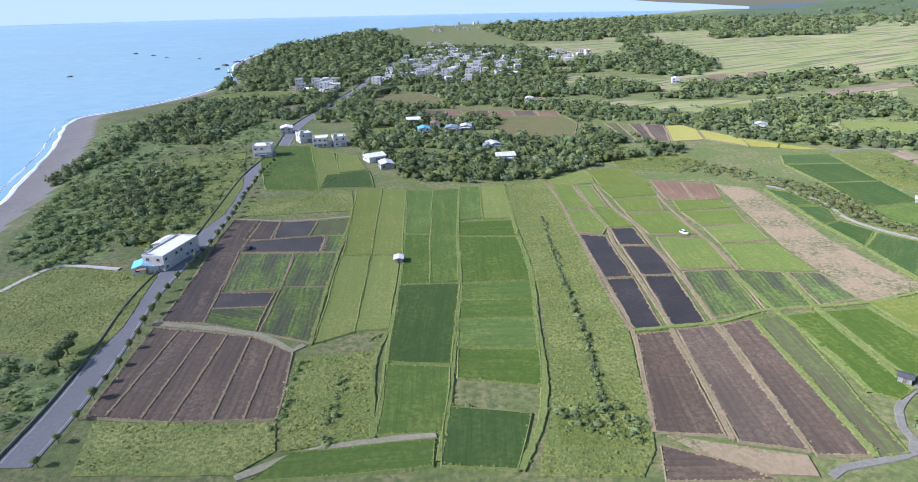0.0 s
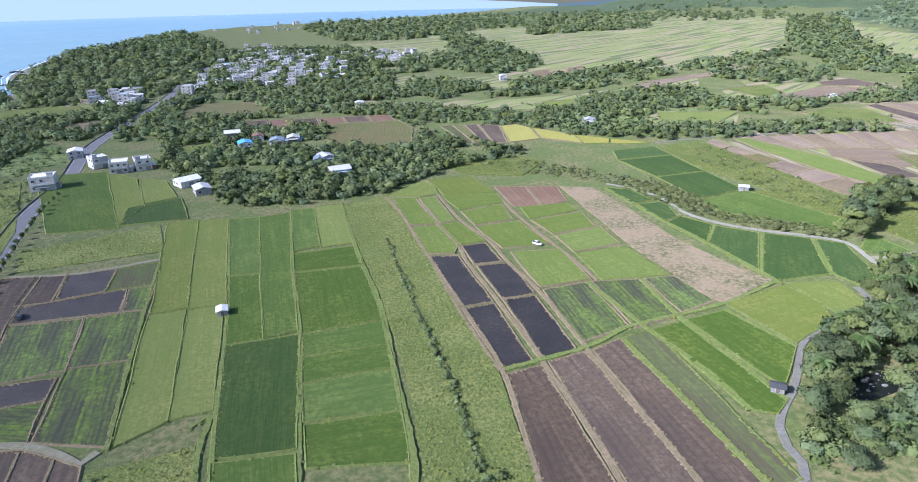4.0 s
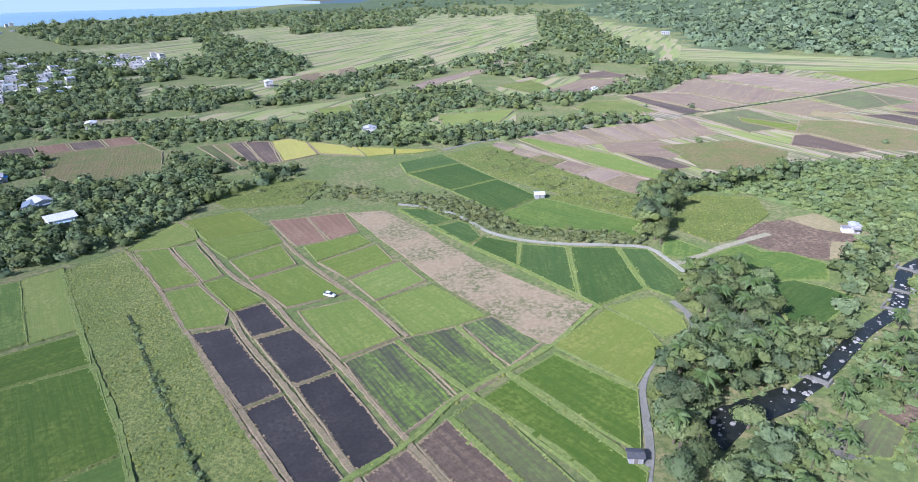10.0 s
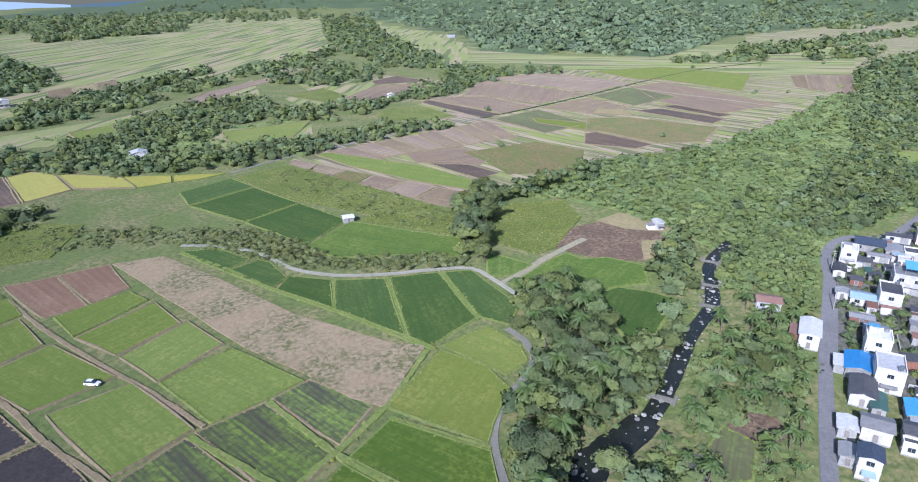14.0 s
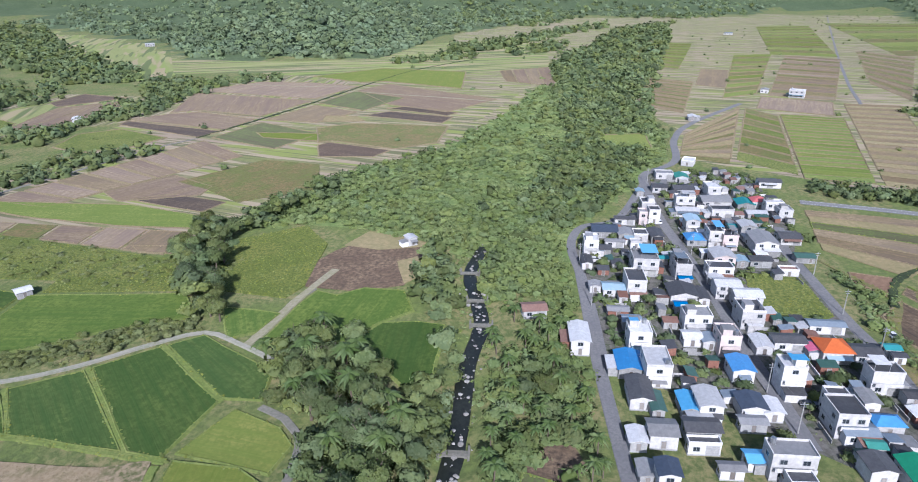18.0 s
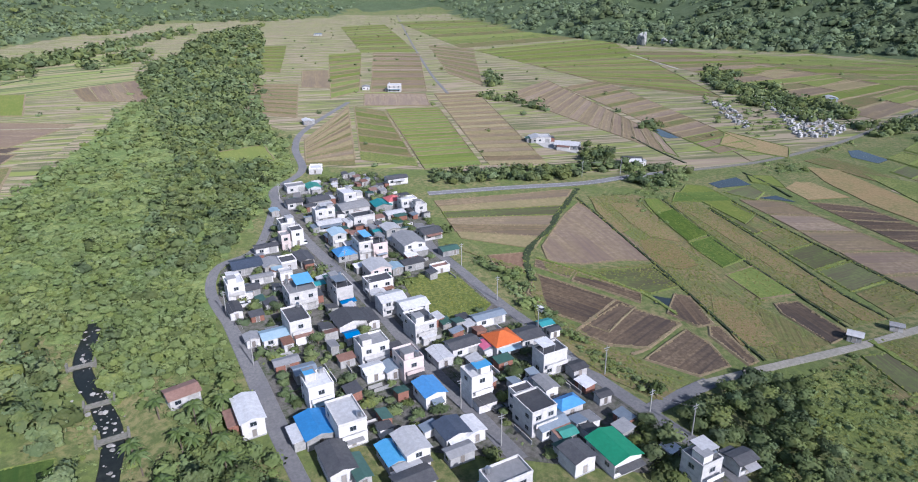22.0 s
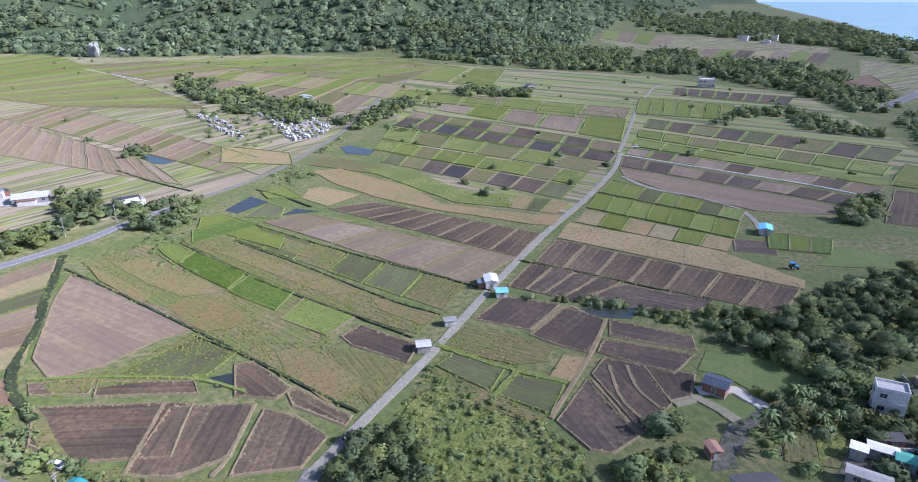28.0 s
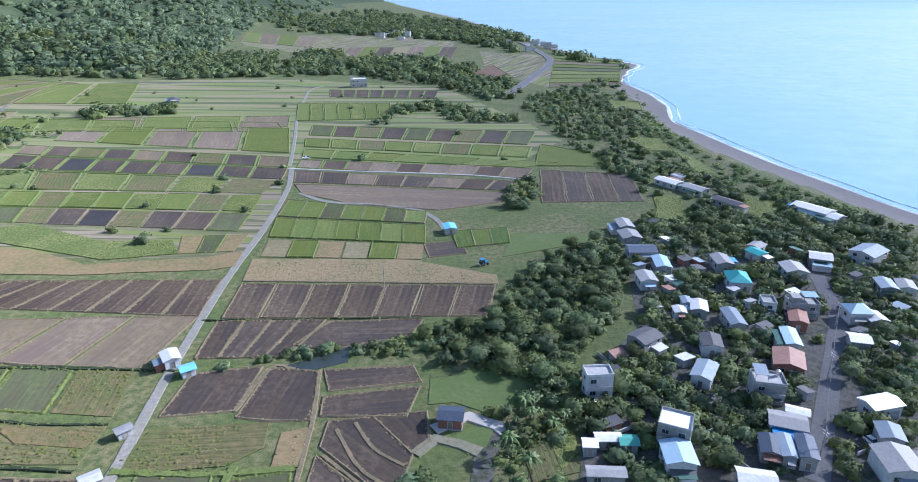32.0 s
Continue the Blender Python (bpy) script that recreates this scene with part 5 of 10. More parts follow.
line("lane", 3.2, (381.2, -118.2), (379.0, -177.3), (388.6, -229.2), (409.2, -302.5), (493.3, -518.3))
line("street", 3.0, (4223.9, -1029.4), (1579.0, -328.3), (915.7, -155.4), (699.1, -104.5))
line("street", 4.2, (211.5, 2.7), (209.5, 14.5), (207.4, 25.7))
line("street", 5.0, (59.0, -36.2), (48.0, -51.0), (22.4, -84.6), (8.3, -104.1), (1.7, -120.0), (-3.9, -133.6))
line("street", 2.6, (75.7, -226.6), (54.3, -230.5), (39.2, -222.4))
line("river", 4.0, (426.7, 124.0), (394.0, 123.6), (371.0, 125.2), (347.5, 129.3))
line("drydike", 1.4, (64.6, 345.1), (65.7, 305.6), (68.0, 273.1), (66.7, 255.8), (67.5, 219.6), (67.4, 180.3), (65.7, 169.7))
line("drydike", 1.4, (77.3, 378.0), (77.7, 308.8), (82.3, 277.3), (82.2, 249.7), (84.0, 224.0), (82.8, 182.8))
line("drydike", 1.2, (107.4, 342.1), (105.6, 308.5), (106.6, 268.9), (107.7, 251.9), (107.8, 225.8))
line("drydike", 1.0, (49.8, 354.9), (53.0, 303.6), (53.2, 268.3), (52.6, 223.6), (53.8, 178.8))
line("drydike", 1.4, (67.1, 178.7), (66.5, 150.5), (64.6, 125.1))
line("drydike", 1.4, (82.5, 183.1), (81.8, 148.5), (81.1, 119.8))
line("dike", 1.6, (95.5, 185.4), (95.2, 146.7), (94.6, 118.0))
plot("yard", (437.8, 85.8), (443.9, 32.3), (352.7, 29.8), (327.6, 36.7), (248.2, 31.1), (208.6, 24.7), (188.6, 19.5), (179.2, 20.6), (230.2, 107.7), (260.3, 112.5), (306.2, 121.3), (336.2, 119.0), (352.3, 104.3))
plot("yard", (52.0, -184.3), (35.5, -200.9), (29.3, -165.2), (-14.6, -148.4), (-39.9, -129.6), (37.7, -34.0), (109.1, -41.4), (96.8, -80.5), (73.6, -103.6))
plot("meadow", (303.2, 59.5), (302.6, 40.7), (273.4, 37.7), (258.7, 54.0), (278.6, 61.0))
plot("weedy", (329.2, 33.7), (290.5, 15.8), (259.4, 28.6), (228.3, 28.4), (209.9, 19.9), (213.9, 6.7), (237.5, 18.1), (264.0, 21.8), (291.0, 11.9))
plot("meadow", (-179.1, 228.1), (-161.8, 241.7), (-118.7, 230.8), (-111.6, 187.6), (-112.4, 164.3), (-143.0, 173.8))
plot("meadow", (-161.8, 279.8), (-188.8, 429.5), (-153.2, 457.1), (-123.9, 355.7), (-117.8, 307.3), (-120.6, 279.1), (-132.3, 256.3))
plot("meadow", (-49.0, 166.3), (-26.3, 169.5), (-22.5, 127.7), (-43.2, 124.0), (-46.5, 136.9))
plot("meadow", (-94.4, 136.7), (-47.3, 134.6), (-44.6, 124.0), (-51.8, 116.3), (-89.1, 116.7))
plot("meadow", (244.9, 302.9), (277.0, 241.4), (246.8, 251.7), (235.3, 300.1))
plot("meadow", (244.5, 407.2), (282.2, 408.2), (271.2, 280.0), (274.9, 245.9), (244.9, 302.9), (237.9, 347.1))
plot("meadow", (98.2, 410.9), (140.3, 425.5), (158.4, 398.0), (132.4, 369.3), (100.2, 384.9))
plot("rice", (348.2, -96.1), (342.6, -114.7), (327.6, -113.0), (337.8, -85.9))
line("ditch", 0.8, (361.4, -46.8), (326.5, -40.8), (278.6, -31.6), (257.5, -27.3), (233.0, -22.0), (213.9, -18.3))
line("ditch", 0.7, (342.2, -83.3), (303.4, -72.4), (278.6, -66.0), (239.6, -59.3), (218.9, -55.5))
line("ditch", 0.7, (323.7, -94.2), (283.7, -85.7), (238.1, -74.1), (217.7, -71.6))
line("ditch", 0.7, (330.1, -112.7), (300.4, -107.3), (264.7, -101.5), (218.5, -95.6))
line("ditch", 0.6, (278.5, -29.4), (262.3, -27.9))
line("dike", 1.0, (302.3, 6.1), (287.4, -2.1), (262.2, -12.4), (245.2, -13.7))
line("drydike", 0.9, (239.6, -10.7), (231.8, 7.0), (230.6, 13.5))
line("drydike", 0.9, (260.6, -1.3), (247.8, 21.2))
line("drydike", 1.0, (188.4, -73.6), (182.9, -92.7), (175.8, -91.4))
line("drydike", 1.0, (169.0, -90.2), (168.6, -66.2), (170.2, -35.4))
line("drydike", 0.8, (164.8, -55.3), (149.1, -37.7))
line("drydike", 0.8, (162.4, -64.1), (156.5, -50.6), (149.5, -43.5))
line("drydike", 0.8, (158.0, -66.1), (153.1, -56.2), (146.3, -49.9))
line("dike", 1.6, (210.6, -54.4), (190.3, -51.7), (170.4, -51.4))
line("dike", 1.6, (186.2, -37.3), (184.1, -53.5))
line("drydike", 0.9, (202.8, -151.3), (112.0, -139.0))
line("ditch", 0.6, (209.4, -122.6), (169.6, -119.5), (139.9, -116.7))
line("ditch", 0.7, (258.6, -101.0), (237.2, -98.8), (208.7, -93.7))
line("whitepath", 3.4, (139.3, -61.5), (130.4, -65.7), (123.8, -61.4), (121.6, -57.6))
line("path", 3.0, (144.0, -53.5), (138.9, -58.4), (133.2, -55.7), (129.1, -52.6))
plot("pond", (477.2, -178.4), (480.8, -193.0), (466.1, -194.4), (448.7, -185.2), (450.8, -172.6), (465.4, -170.8))
plot("yellowrice", (357.3, -110.2), (351.4, -116.9), (331.6, -113.6), (322.5, -107.7), (307.3, -105.3), (300.8, -94.5), (332.5, -99.2), (347.7, -98.5))
plot("weedy", (306.0, -105.1), (284.9, -101.9), (282.4, -91.4), (299.6, -94.3))
plot("pond", (355.8, -122.9), (359.3, -144.4), (344.9, -141.0), (347.2, -121.7))
plot("yellowrice", (352.5, -162.7), (334.1, -152.5), (348.3, -145.0), (358.8, -151.6))
plot("drygrass", (334.1, -152.5), (315.1, -147.1), (310.2, -168.3), (335.9, -172.2), (340.0, -166.2))
plot("weedy", (372.1, -223.5), (346.1, -225.6), (287.6, -204.3), (301.4, -204.7), (371.1, -205.9))
line("drydike", 1.2, (452.6, -193.0), (418.6, -190.0), (382.3, -177.4))
line("ditch", 1.0, (464.3, -151.9), (427.7, -144.0), (393.4, -139.0))
line("ditch", 1.0, (364.6, -154.5), (342.6, -150.1), (321.3, -142.9))
plot("meadow", (-11.1, -356.8), (-32.5, -351.9), (-26.6, -313.5), (-5.7, -319.0))
CROPS.append(ROUGH[-1][1])
plot("meadow", (19.0, -231.4), (6.7, -227.1), (19.4, -192.6), (30.9, -196.8))
CROPS.append(ROUGH[-1][1])
plot("meadow", (-24.1, -227.6), (-35.6, -213.3), (-21.7, -190.5), (-11.7, -197.5))
CROPS.append(ROUGH[-1][1])
plot("meadow", (-28.3, -322.1), (-32.5, -291.0), (-28.0, -253.4), (-19.9, -269.4))
CROPS.append(ROUGH[-1][1])
plot("meadow", (-41.9, -503.6), (-67.3, -489.1), (-55.7, -449.5), (-34.1, -462.0))
CROPS.append(ROUGH[-1][1])
line("lane", 4.0, (-13.3, -193.2), (-12.1, -211.3), (-7.1, -230.0), (-2.6, -239.2), (3.7, -248.9), (9.1, -252.9))
plot("lawn", (138.8, -82.8), (123.8, -83.1), (110.3, -80.2), (113.4, -72.2), (123.2, -65.0), (133.3, -71.8), (140.0, -71.6))
CROPS.append(ROUGH[-1][1])
plot("weedy", (119.7, -54.8), (107.9, -55.1), (108.3, -44.1), (119.0, -42.0))
CROPS.append(ROUGH[-1][1])
plot("meadow", (-281.9, 699.9), (-275.3, 754.0), (-225.7, 777.5), (-177.8, 749.1), (-179.5, 707.8), (-227.1, 689.0), (-258.2, 676.6))
CROPS.append(ROUGH[-1][1])
plot("stubble", (-186.7, 636.4), (-172.9, 658.9), (-154.8, 669.1), (-143.0, 625.6), (-162.8, 617.8))
plot("weedy", (-94.2, 649.7), (-81.1, 728.7), (-27.0, 718.7), (-3.3, 653.7), (-35.3, 634.0), (-67.8, 647.6))
CROPS.append(ROUGH[-1][1])
plot("meadow", (-75.4, 521.6), (-51.0, 536.2), (-42.9, 501.7), (-70.6, 499.9))
CROPS.append(ROUGH[-1][1])
plot("weedy", (35.7, 575.3), (95.6, 567.9), (100.6, 531.0), (86.4, 467.7), (52.6, 467.8), (31.1, 511.5))
CROPS.append(ROUGH[-1][1])
plot("rustweed", (350.4, -57.6), (340.7, -68.0), (319.4, -59.7), (309.6, -61.2), (294.1, -55.2), (303.3, -47.2), (323.0, -50.0))
plot("rustweed", (302.1, -41.2), (298.7, -49.2), (290.7, -50.9), (273.1, -46.1), (272.3, -37.5), (278.2, -32.6), (290.5, -35.1))
plot("rustweed", (251.5, -32.7), (244.6, -37.2), (235.4, -35.8), (219.4, -29.5), (219.3, -24.7), (222.9, -18.2), (233.0, -22.0), (240.7, -24.5))
plot("rustweed", (325.1, -82.6), (306.7, -85.5), (266.0, -78.8), (250.7, -74.3), (258.6, -68.4), (292.7, -75.9))
plot("rustweed", (245.9, -74.0), (230.8, -71.4), (218.5, -68.3), (220.0, -63.1), (236.8, -66.6))
plot("rustweed", (356.2, -52.1), (342.1, -49.7), (313.5, -44.1), (311.7, -37.8), (340.5, -44.9))
plot("yard", (129.5, -57.3), (122.5, -60.5), (124.9, -52.0), (129.0, -39.1), (128.0, -35.5), (133.4, -32.1), (132.2, -44.2))
plot("meadow", (113.0, -63.5), (104.6, -67.2), (107.0, -50.1), (112.1, -44.7))
line("whitepath", 1.4, (940.2, -486.3), (832.2, -453.3), (763.1, -432.4))
line("whitepath", 2.0, (-137.0, 237.5), (-161.8, 241.7), (-168.6, 233.2), (-171.9, 217.2))
line("drydike", 0.6, (-91.9, 184.5), (-92.6, 139.1))
line("drydike", 0.6, (-83.0, 182.6), (-82.9, 137.8))
line("drydike", 0.6, (-75.0, 181.1), (-74.8, 136.6))
line("drydike", 0.6, (-66.9, 179.3), (-64.2, 136.3))
line("drydike", 0.6, (-58.1, 174.2), (-56.1, 136.5))
plain(-98, (1020.4, 101.2), (1355.7, 59.9), (1916.5, -245.1), (3987.1, -929.4), (3440.3, -1020.2), (1276.6, -660.0), (725.3, -741.8), (510.3, -698.7), (362.5, -438.2), (404.7, -309.6), (380.7, -169.3), (386.1, -87.4), (441.6, 7.0), (475.7, 68.9), (559.7, 59.4), (674.7, 94.1))
plain(-100, (286.2, 413.0), (488.2, 480.2), (758.5, 505.9), (976.5, 431.8), (1585.2, 224.9), (1086.5, 174.6), (649.3, 189.5), (476.8, 212.5), (383.6, 256.8), (306.5, 271.7), (273.6, 280.2))
plain(171, (586.6, -709.5), (261.9, -685.5), (96.8, -596.7), (47.9, -413.2), (35.7, -353.0), (68.1, -310.1), (85.0, -273.8), (210.0, -300.8), (377.0, -320.8), green=True)
plain(171, (370.0, -307.7), (211.3, -288.8), (204.5, -246.1), (206.3, -173.0), (303.1, -183.7))
plain(34, (58.8, 1276.5), (161.2, 1497.4), (729.6, 1974.7), (1566.6, 2272.0), (566.8, 799.6), (426.6, 763.1), (387.7, 829.4), (385.3, 1080.2), green=True)
plain(60, (476.6, -1353.6), (236.5, -1339.5), (28.8, -1209.8), (80.9, -810.8), (207.2, -858.7), (405.6, -1127.0))
plain(60, (15.3, -957.6), (-121.4, -850.6), (-135.7, -776.7), (-55.1, -616.5), (-4.8, -590.2), (36.8, -729.8))
line("road", 9.5, (39.3, -544.4), (-1.0, -647.0), (-61.3, -808.9), (-73.7, -942.6), (-77.8, -1111.5))
plot("dullrice", (170.8, 125.3), (182.3, 124.8), (180.6, 116.8), (167.4, 114.5), (162.4, 119.5))
plot("burnt", (186.1, 125.6), (197.2, 116.3), (186.6, 111.1), (174.4, 120.6))
line("dirtroad", 2.0, (209.4, -308.3), (216.2, -375.6), (225.7, -459.5), (231.0, -544.1), (228.2, -615.4), (181.6, -642.0))
line("street", 2.6, (228.2, -615.4), (322.9, -671.3), (498.5, -653.7), (515.0, -617.6), (484.0, -519.2))
plain(10, (625.0, 880.1), (628.3, 518.3), (1002.4, 512.5), (696.9, 367.6), (526.9, 472.9), (439.8, 537.6))
plain(-60, (-268.2, 587.8), (-261.0, 810.4), (-192.3, 828.6), (-174.9, 643.1), (-246.3, 600.8))
plain(-30, (-40.8, 791.3), (86.2, 875.9), (109.2, 783.3), (91.0, 662.1), (12.7, 672.7), (-33.2, 640.7))
plain(-95, (1274.9, 399.0), (1815.2, 128.2), (2321.9, -80.2), (2553.8, -327.0), (1719.9, 40.5), (1128.0, 190.1), (760.3, 193.1), (574.4, 209.9), (538.3, 234.1))
plain(-95, (2017.3, 565.3), (2824.0, 478.7), (5675.8, 249.5), (4995.6, -944.5), (2452.5, -474.9), (2321.9, -80.2), (1747.2, 165.4), (1274.9, 399.0))
plot("pad", (492.5, -84.0), (501.6, -96.4), (447.8, -101.0), (439.2, -93.8), (461.0, -82.9))
plot("yellowrice", (530.5, 116.5), (541.4, 84.9), (494.9, 82.3), (497.4, 112.4))
plain(34, (302.3, 1285.0), (550.1, 1540.9), (1242.3, 2125.1), (1794.2, 2040.4), (1169.0, 1364.7), (834.8, 970.1), (619.8, 873.2), (412.5, 760.5), (299.3, 714.6), (246.3, 714.0), (321.7, 1135.4), green=True)
plain(34, (125.5, 892.1), (196.1, 850.2), (305.8, 796.9), (299.3, 714.6), (246.3, 714.0), (154.7, 727.3), (105.0, 755.5), green=True)
plain(34, (106.2, 667.6), (218.9, 639.5), (292.3, 642.8), (393.5, 675.6), (506.0, 744.8), (436.6, 637.2), (369.9, 661.1), (290.7, 626.8), (217.0, 578.0), (134.2, 637.5), green=True)
plain(34, (305.6, 533.7), (376.6, 495.7), (348.8, 462.0), (275.2, 468.0), green=True)
plain(34, (443.7, 615.7), (521.3, 630.1), (585.3, 612.0), (612.6, 559.5), (587.7, 538.3), (505.6, 558.4), (439.8, 537.6), (415.5, 542.9), green=True)
plain(34, (1895.7, 1896.3), (2082.7, 1630.6), (938.0, 733.6), (761.6, 620.2), (727.5, 647.8), (820.7, 715.4), (1062.7, 1047.4), green=True)
plain(34, (48.5, 1404.5), (285.2, 1299.9), (268.1, 1145.0), (208.9, 965.0), (148.4, 952.9), (98.6, 1138.9), green=True)
plain(-62, (1089.0, 861.5), (1008.0, 657.9), (1511.2, 259.1), (945.7, 187.5), (774.6, 369.6), (822.4, 548.7), (795.0, 646.1), green=True)
plot("pink", (456.1, 547.6), (500.0, 552.6), (577.0, 569.1), (589.7, 547.9), (501.9, 522.5))
plot("yellowrice", (245.3, 612.7), (277.4, 612.2), (263.1, 571.2), (235.4, 571.2))
plot("rice", (325.9, -67.2), (328.6, -78.5), (296.9, -70.7), (293.6, -58.3))
plot("dullrice", (346.2, -73.4), (341.9, -80.6), (327.8, -76.2), (326.1, -65.9))
plot("meadow", (204.1, -26.6), (201.4, -36.1), (176.2, -31.0), (158.7, -23.8), (157.2, -18.0), (200.1, 1.3))
plot("meadow", (23.6, 133.6), (40.8, 137.9), (46.2, 129.4), (43.4, 123.0), (23.6, 124.6))
line("street", 3.4, (296.6, 118.9), (259.9, 114.0), (240.6, 111.6), (203.1, 105.6), (174.5, 100.6))
plot("yard", (166.3, 128.5), (175.6, 122.3), (167.8, 114.8), (156.1, 122.2))
plot("drygrass", (452.3, -222.1), (399.1, -224.0), (378.9, -202.2), (421.5, -189.1))
plot("pond", (378.3, -250.1), (377.1, -258.1), (353.1, -252.4), (349.6, -239.3), (366.0, -238.2))
plot("pond", (326.6, -127.6), (326.4, -138.4), (314.5, -139.2), (319.9, -134.4))
plot("dullrice", (340.5, -119.0), (344.3, -138.5), (332.4, -136.4), (324.6, -123.7))
plot("brightrice", (346.4, -75.9), (342.9, -81.6), (328.7, -77.1), (327.4, -67.7))
plain(-95, (1147.1, 182.6), (1859.4, 31.6), (2679.5, -401.4), (3987.1, -929.4), (1916.5, -245.1), (1355.7, 59.9), (1020.4, 101.2), (881.4, 139.9))
plot("weedy", (239.7, -40.7), (231.8, -42.2), (214.0, -42.0), (211.8, -25.8), (213.5, -22.4))


# ---- houses ----
M["plaster"] = material("weathered_white_plaster", [(0.74, 0.73, 0.71), (0.62, 0.61, 0.59), (0.42, 0.41, 0.395)], 0.15, 0.9, 0.85, bump=0.02, vary=0.2, spread=0.8)
M["greywall"] = material("bare_grey_concrete", [(0.34, 0.34, 0.33), (0.42, 0.41, 0.39), (0.26, 0.26, 0.25)], 0.2, 1.0, 0.9, bump=0.02, vary=0.15)
M["pinkwall"] = material("pale_pink_tiles", [(0.62, 0.52, 0.48), (0.70, 0.62, 0.58), (0.55, 0.46, 0.43)], 0.2, 1.2, 0.7, vary=0.1)
M["brickwall"] = material("red_brown_brick", [(0.28, 0.13, 0.09), (0.34, 0.17, 0.12), (0.20, 0.10, 0.075)], 0.3, 3.0, 0.9, bump=0.02)
M["glass"] = material("dark_window_glass", [(0.03, 0.04, 0.05), (0.06, 0.07, 0.08)], 0.3, 1.0, 0.12, spec=0.6, vary=0.3)
M["frame"] = material("aluminium_frame", [(0.55, 0.56, 0.57), (0.48, 0.49, 0.50)], 0.5, 3.0, 0.5, metal=0.6)
M["door"] = material("painted_steel_door", [(0.22, 0.20, 0.18), (0.30, 0.27, 0.24)], 0.5, 2.0, 0.6, vary=0.4)
M["steel"] = material("stainless_tank", [(0.60, 0.61, 0.62), (0.50, 0.51, 0.52)], 0.5, 2.0, 0.3, metal=0.9)


for cover, label in (("dike", "low grassy banks between distant plots"), ("drydike", "low straw-covered banks between distant plots")):
    tagged(new("field_banks", mesh_from("field_banks", *FAR_RIMS[cover], M[cover])), label, "bank", kind="stuff")


def sheet_metal(name, a, b, c):
    return material(name, [a, b, c], 0.25, 1.1, 0.55, rows=2.2, row_color=tuple(v * 0.7 for v in a), vary=0.22, row_mix=0.35, spread=0.8, ribbed=True)


ROOFS = {
    "white": sheet_metal("white_sheet_roof", (0.78, 0.78, 0.78), (0.66, 0.66, 0.655), (0.46, 0.45, 0.44)),
    "grey": sheet_metal("grey_roof", (0.30, 0.30, 0.30), (0.38, 0.37, 0.36), (0.22, 0.22, 0.22)),
    "dark": sheet_metal("dark_tarred_roof", (0.085, 0.085, 0.09), (0.13, 0.13, 0.13), (0.06, 0.06, 0.065)),
    "navy": sheet_metal("dark_blue_grey_roof", (0.07, 0.09, 0.13), (0.10, 0.12, 0.16), (0.05, 0.065, 0.09)),
    "bluegrey": sheet_metal("blue_grey_roof", (0.22, 0.27, 0.32), (0.28, 0.32, 0.36), (0.17, 0.21, 0.25)),
    "sky": sheet_metal("pale_blue_roof", (0.33, 0.46, 0.55), (0.38, 0.51, 0.58), (0.28, 0.40, 0.47)),
    "skyblue": sheet_metal("light_blue_roof", (0.12, 0.42, 0.72), (0.16, 0.46, 0.74), (0.10, 0.36, 0.62)),
    "blue": sheet_metal("bright_blue_roof", (0.03, 0.22, 0.52), (0.04, 0.28, 0.60), (0.03, 0.18, 0.42)),
    "teal": sheet_metal("turquoise_roof", (0.06, 0.33, 0.34), (0.08, 0.38, 0.38), (0.05, 0.27, 0.28)),
    "greenteal": sheet_metal("sea_green_roof", (0.05, 0.28, 0.22), (0.07, 0.33, 0.26), (0.05, 0.23, 0.18)),
    "greendark": sheet_metal("dark_green_roof", (0.05, 0.12, 0.095), (0.07, 0.15, 0.12), (0.045, 0.10, 0.08)),
    "green": sheet_metal("emerald_green_roof", (0.02, 0.26, 0.13), (0.03, 0.31, 0.16), (0.02, 0.21, 0.11)),
    "orange": sheet_metal("orange_tile_roof", (0.72, 0.19, 0.07), (0.78, 0.25, 0.10), (0.60, 0.15, 0.06)),
    "red": sheet_metal("red_sheet_roof", (0.55, 0.10, 0.10), (0.60, 0.14, 0.13), (0.45, 0.08, 0.08)),
    "magenta": sheet_metal("faded_magenta_roof", (0.55, 0.07, 0.17), (0.60, 0.11, 0.21), (0.46, 0.06, 0.14)),
    "rust": sheet_metal("rusty_roof", (0.28, 0.15, 0.11), (0.36, 0.22, 0.17), (0.20, 0.11, 0.08)),
}
WALLS = {"white": "plaster", "grey": "greywall", "pinkish": "pinkwall", "brick": "brickwall"}
ROOF_WORDS = {"white": "white sheet", "grey": "grey", "dark": "blackened", "navy": "dark blue-grey", "bluegrey": "blue-grey", "sky": "pale blue", "skyblue": "light blue",
              "blue": "bright blue", "teal": "turquoise", "greenteal": "sea green", "greendark": "dark green", "green": "emerald green", "orange": "orange tiled",
              "red": "red", "magenta": "faded magenta", "rust": "rusty brown"}
WALL_WORDS = {"white": "white plastered", "grey": "bare concrete", "pinkish": "pale pink tiled", "brick": "red-brown brick"}


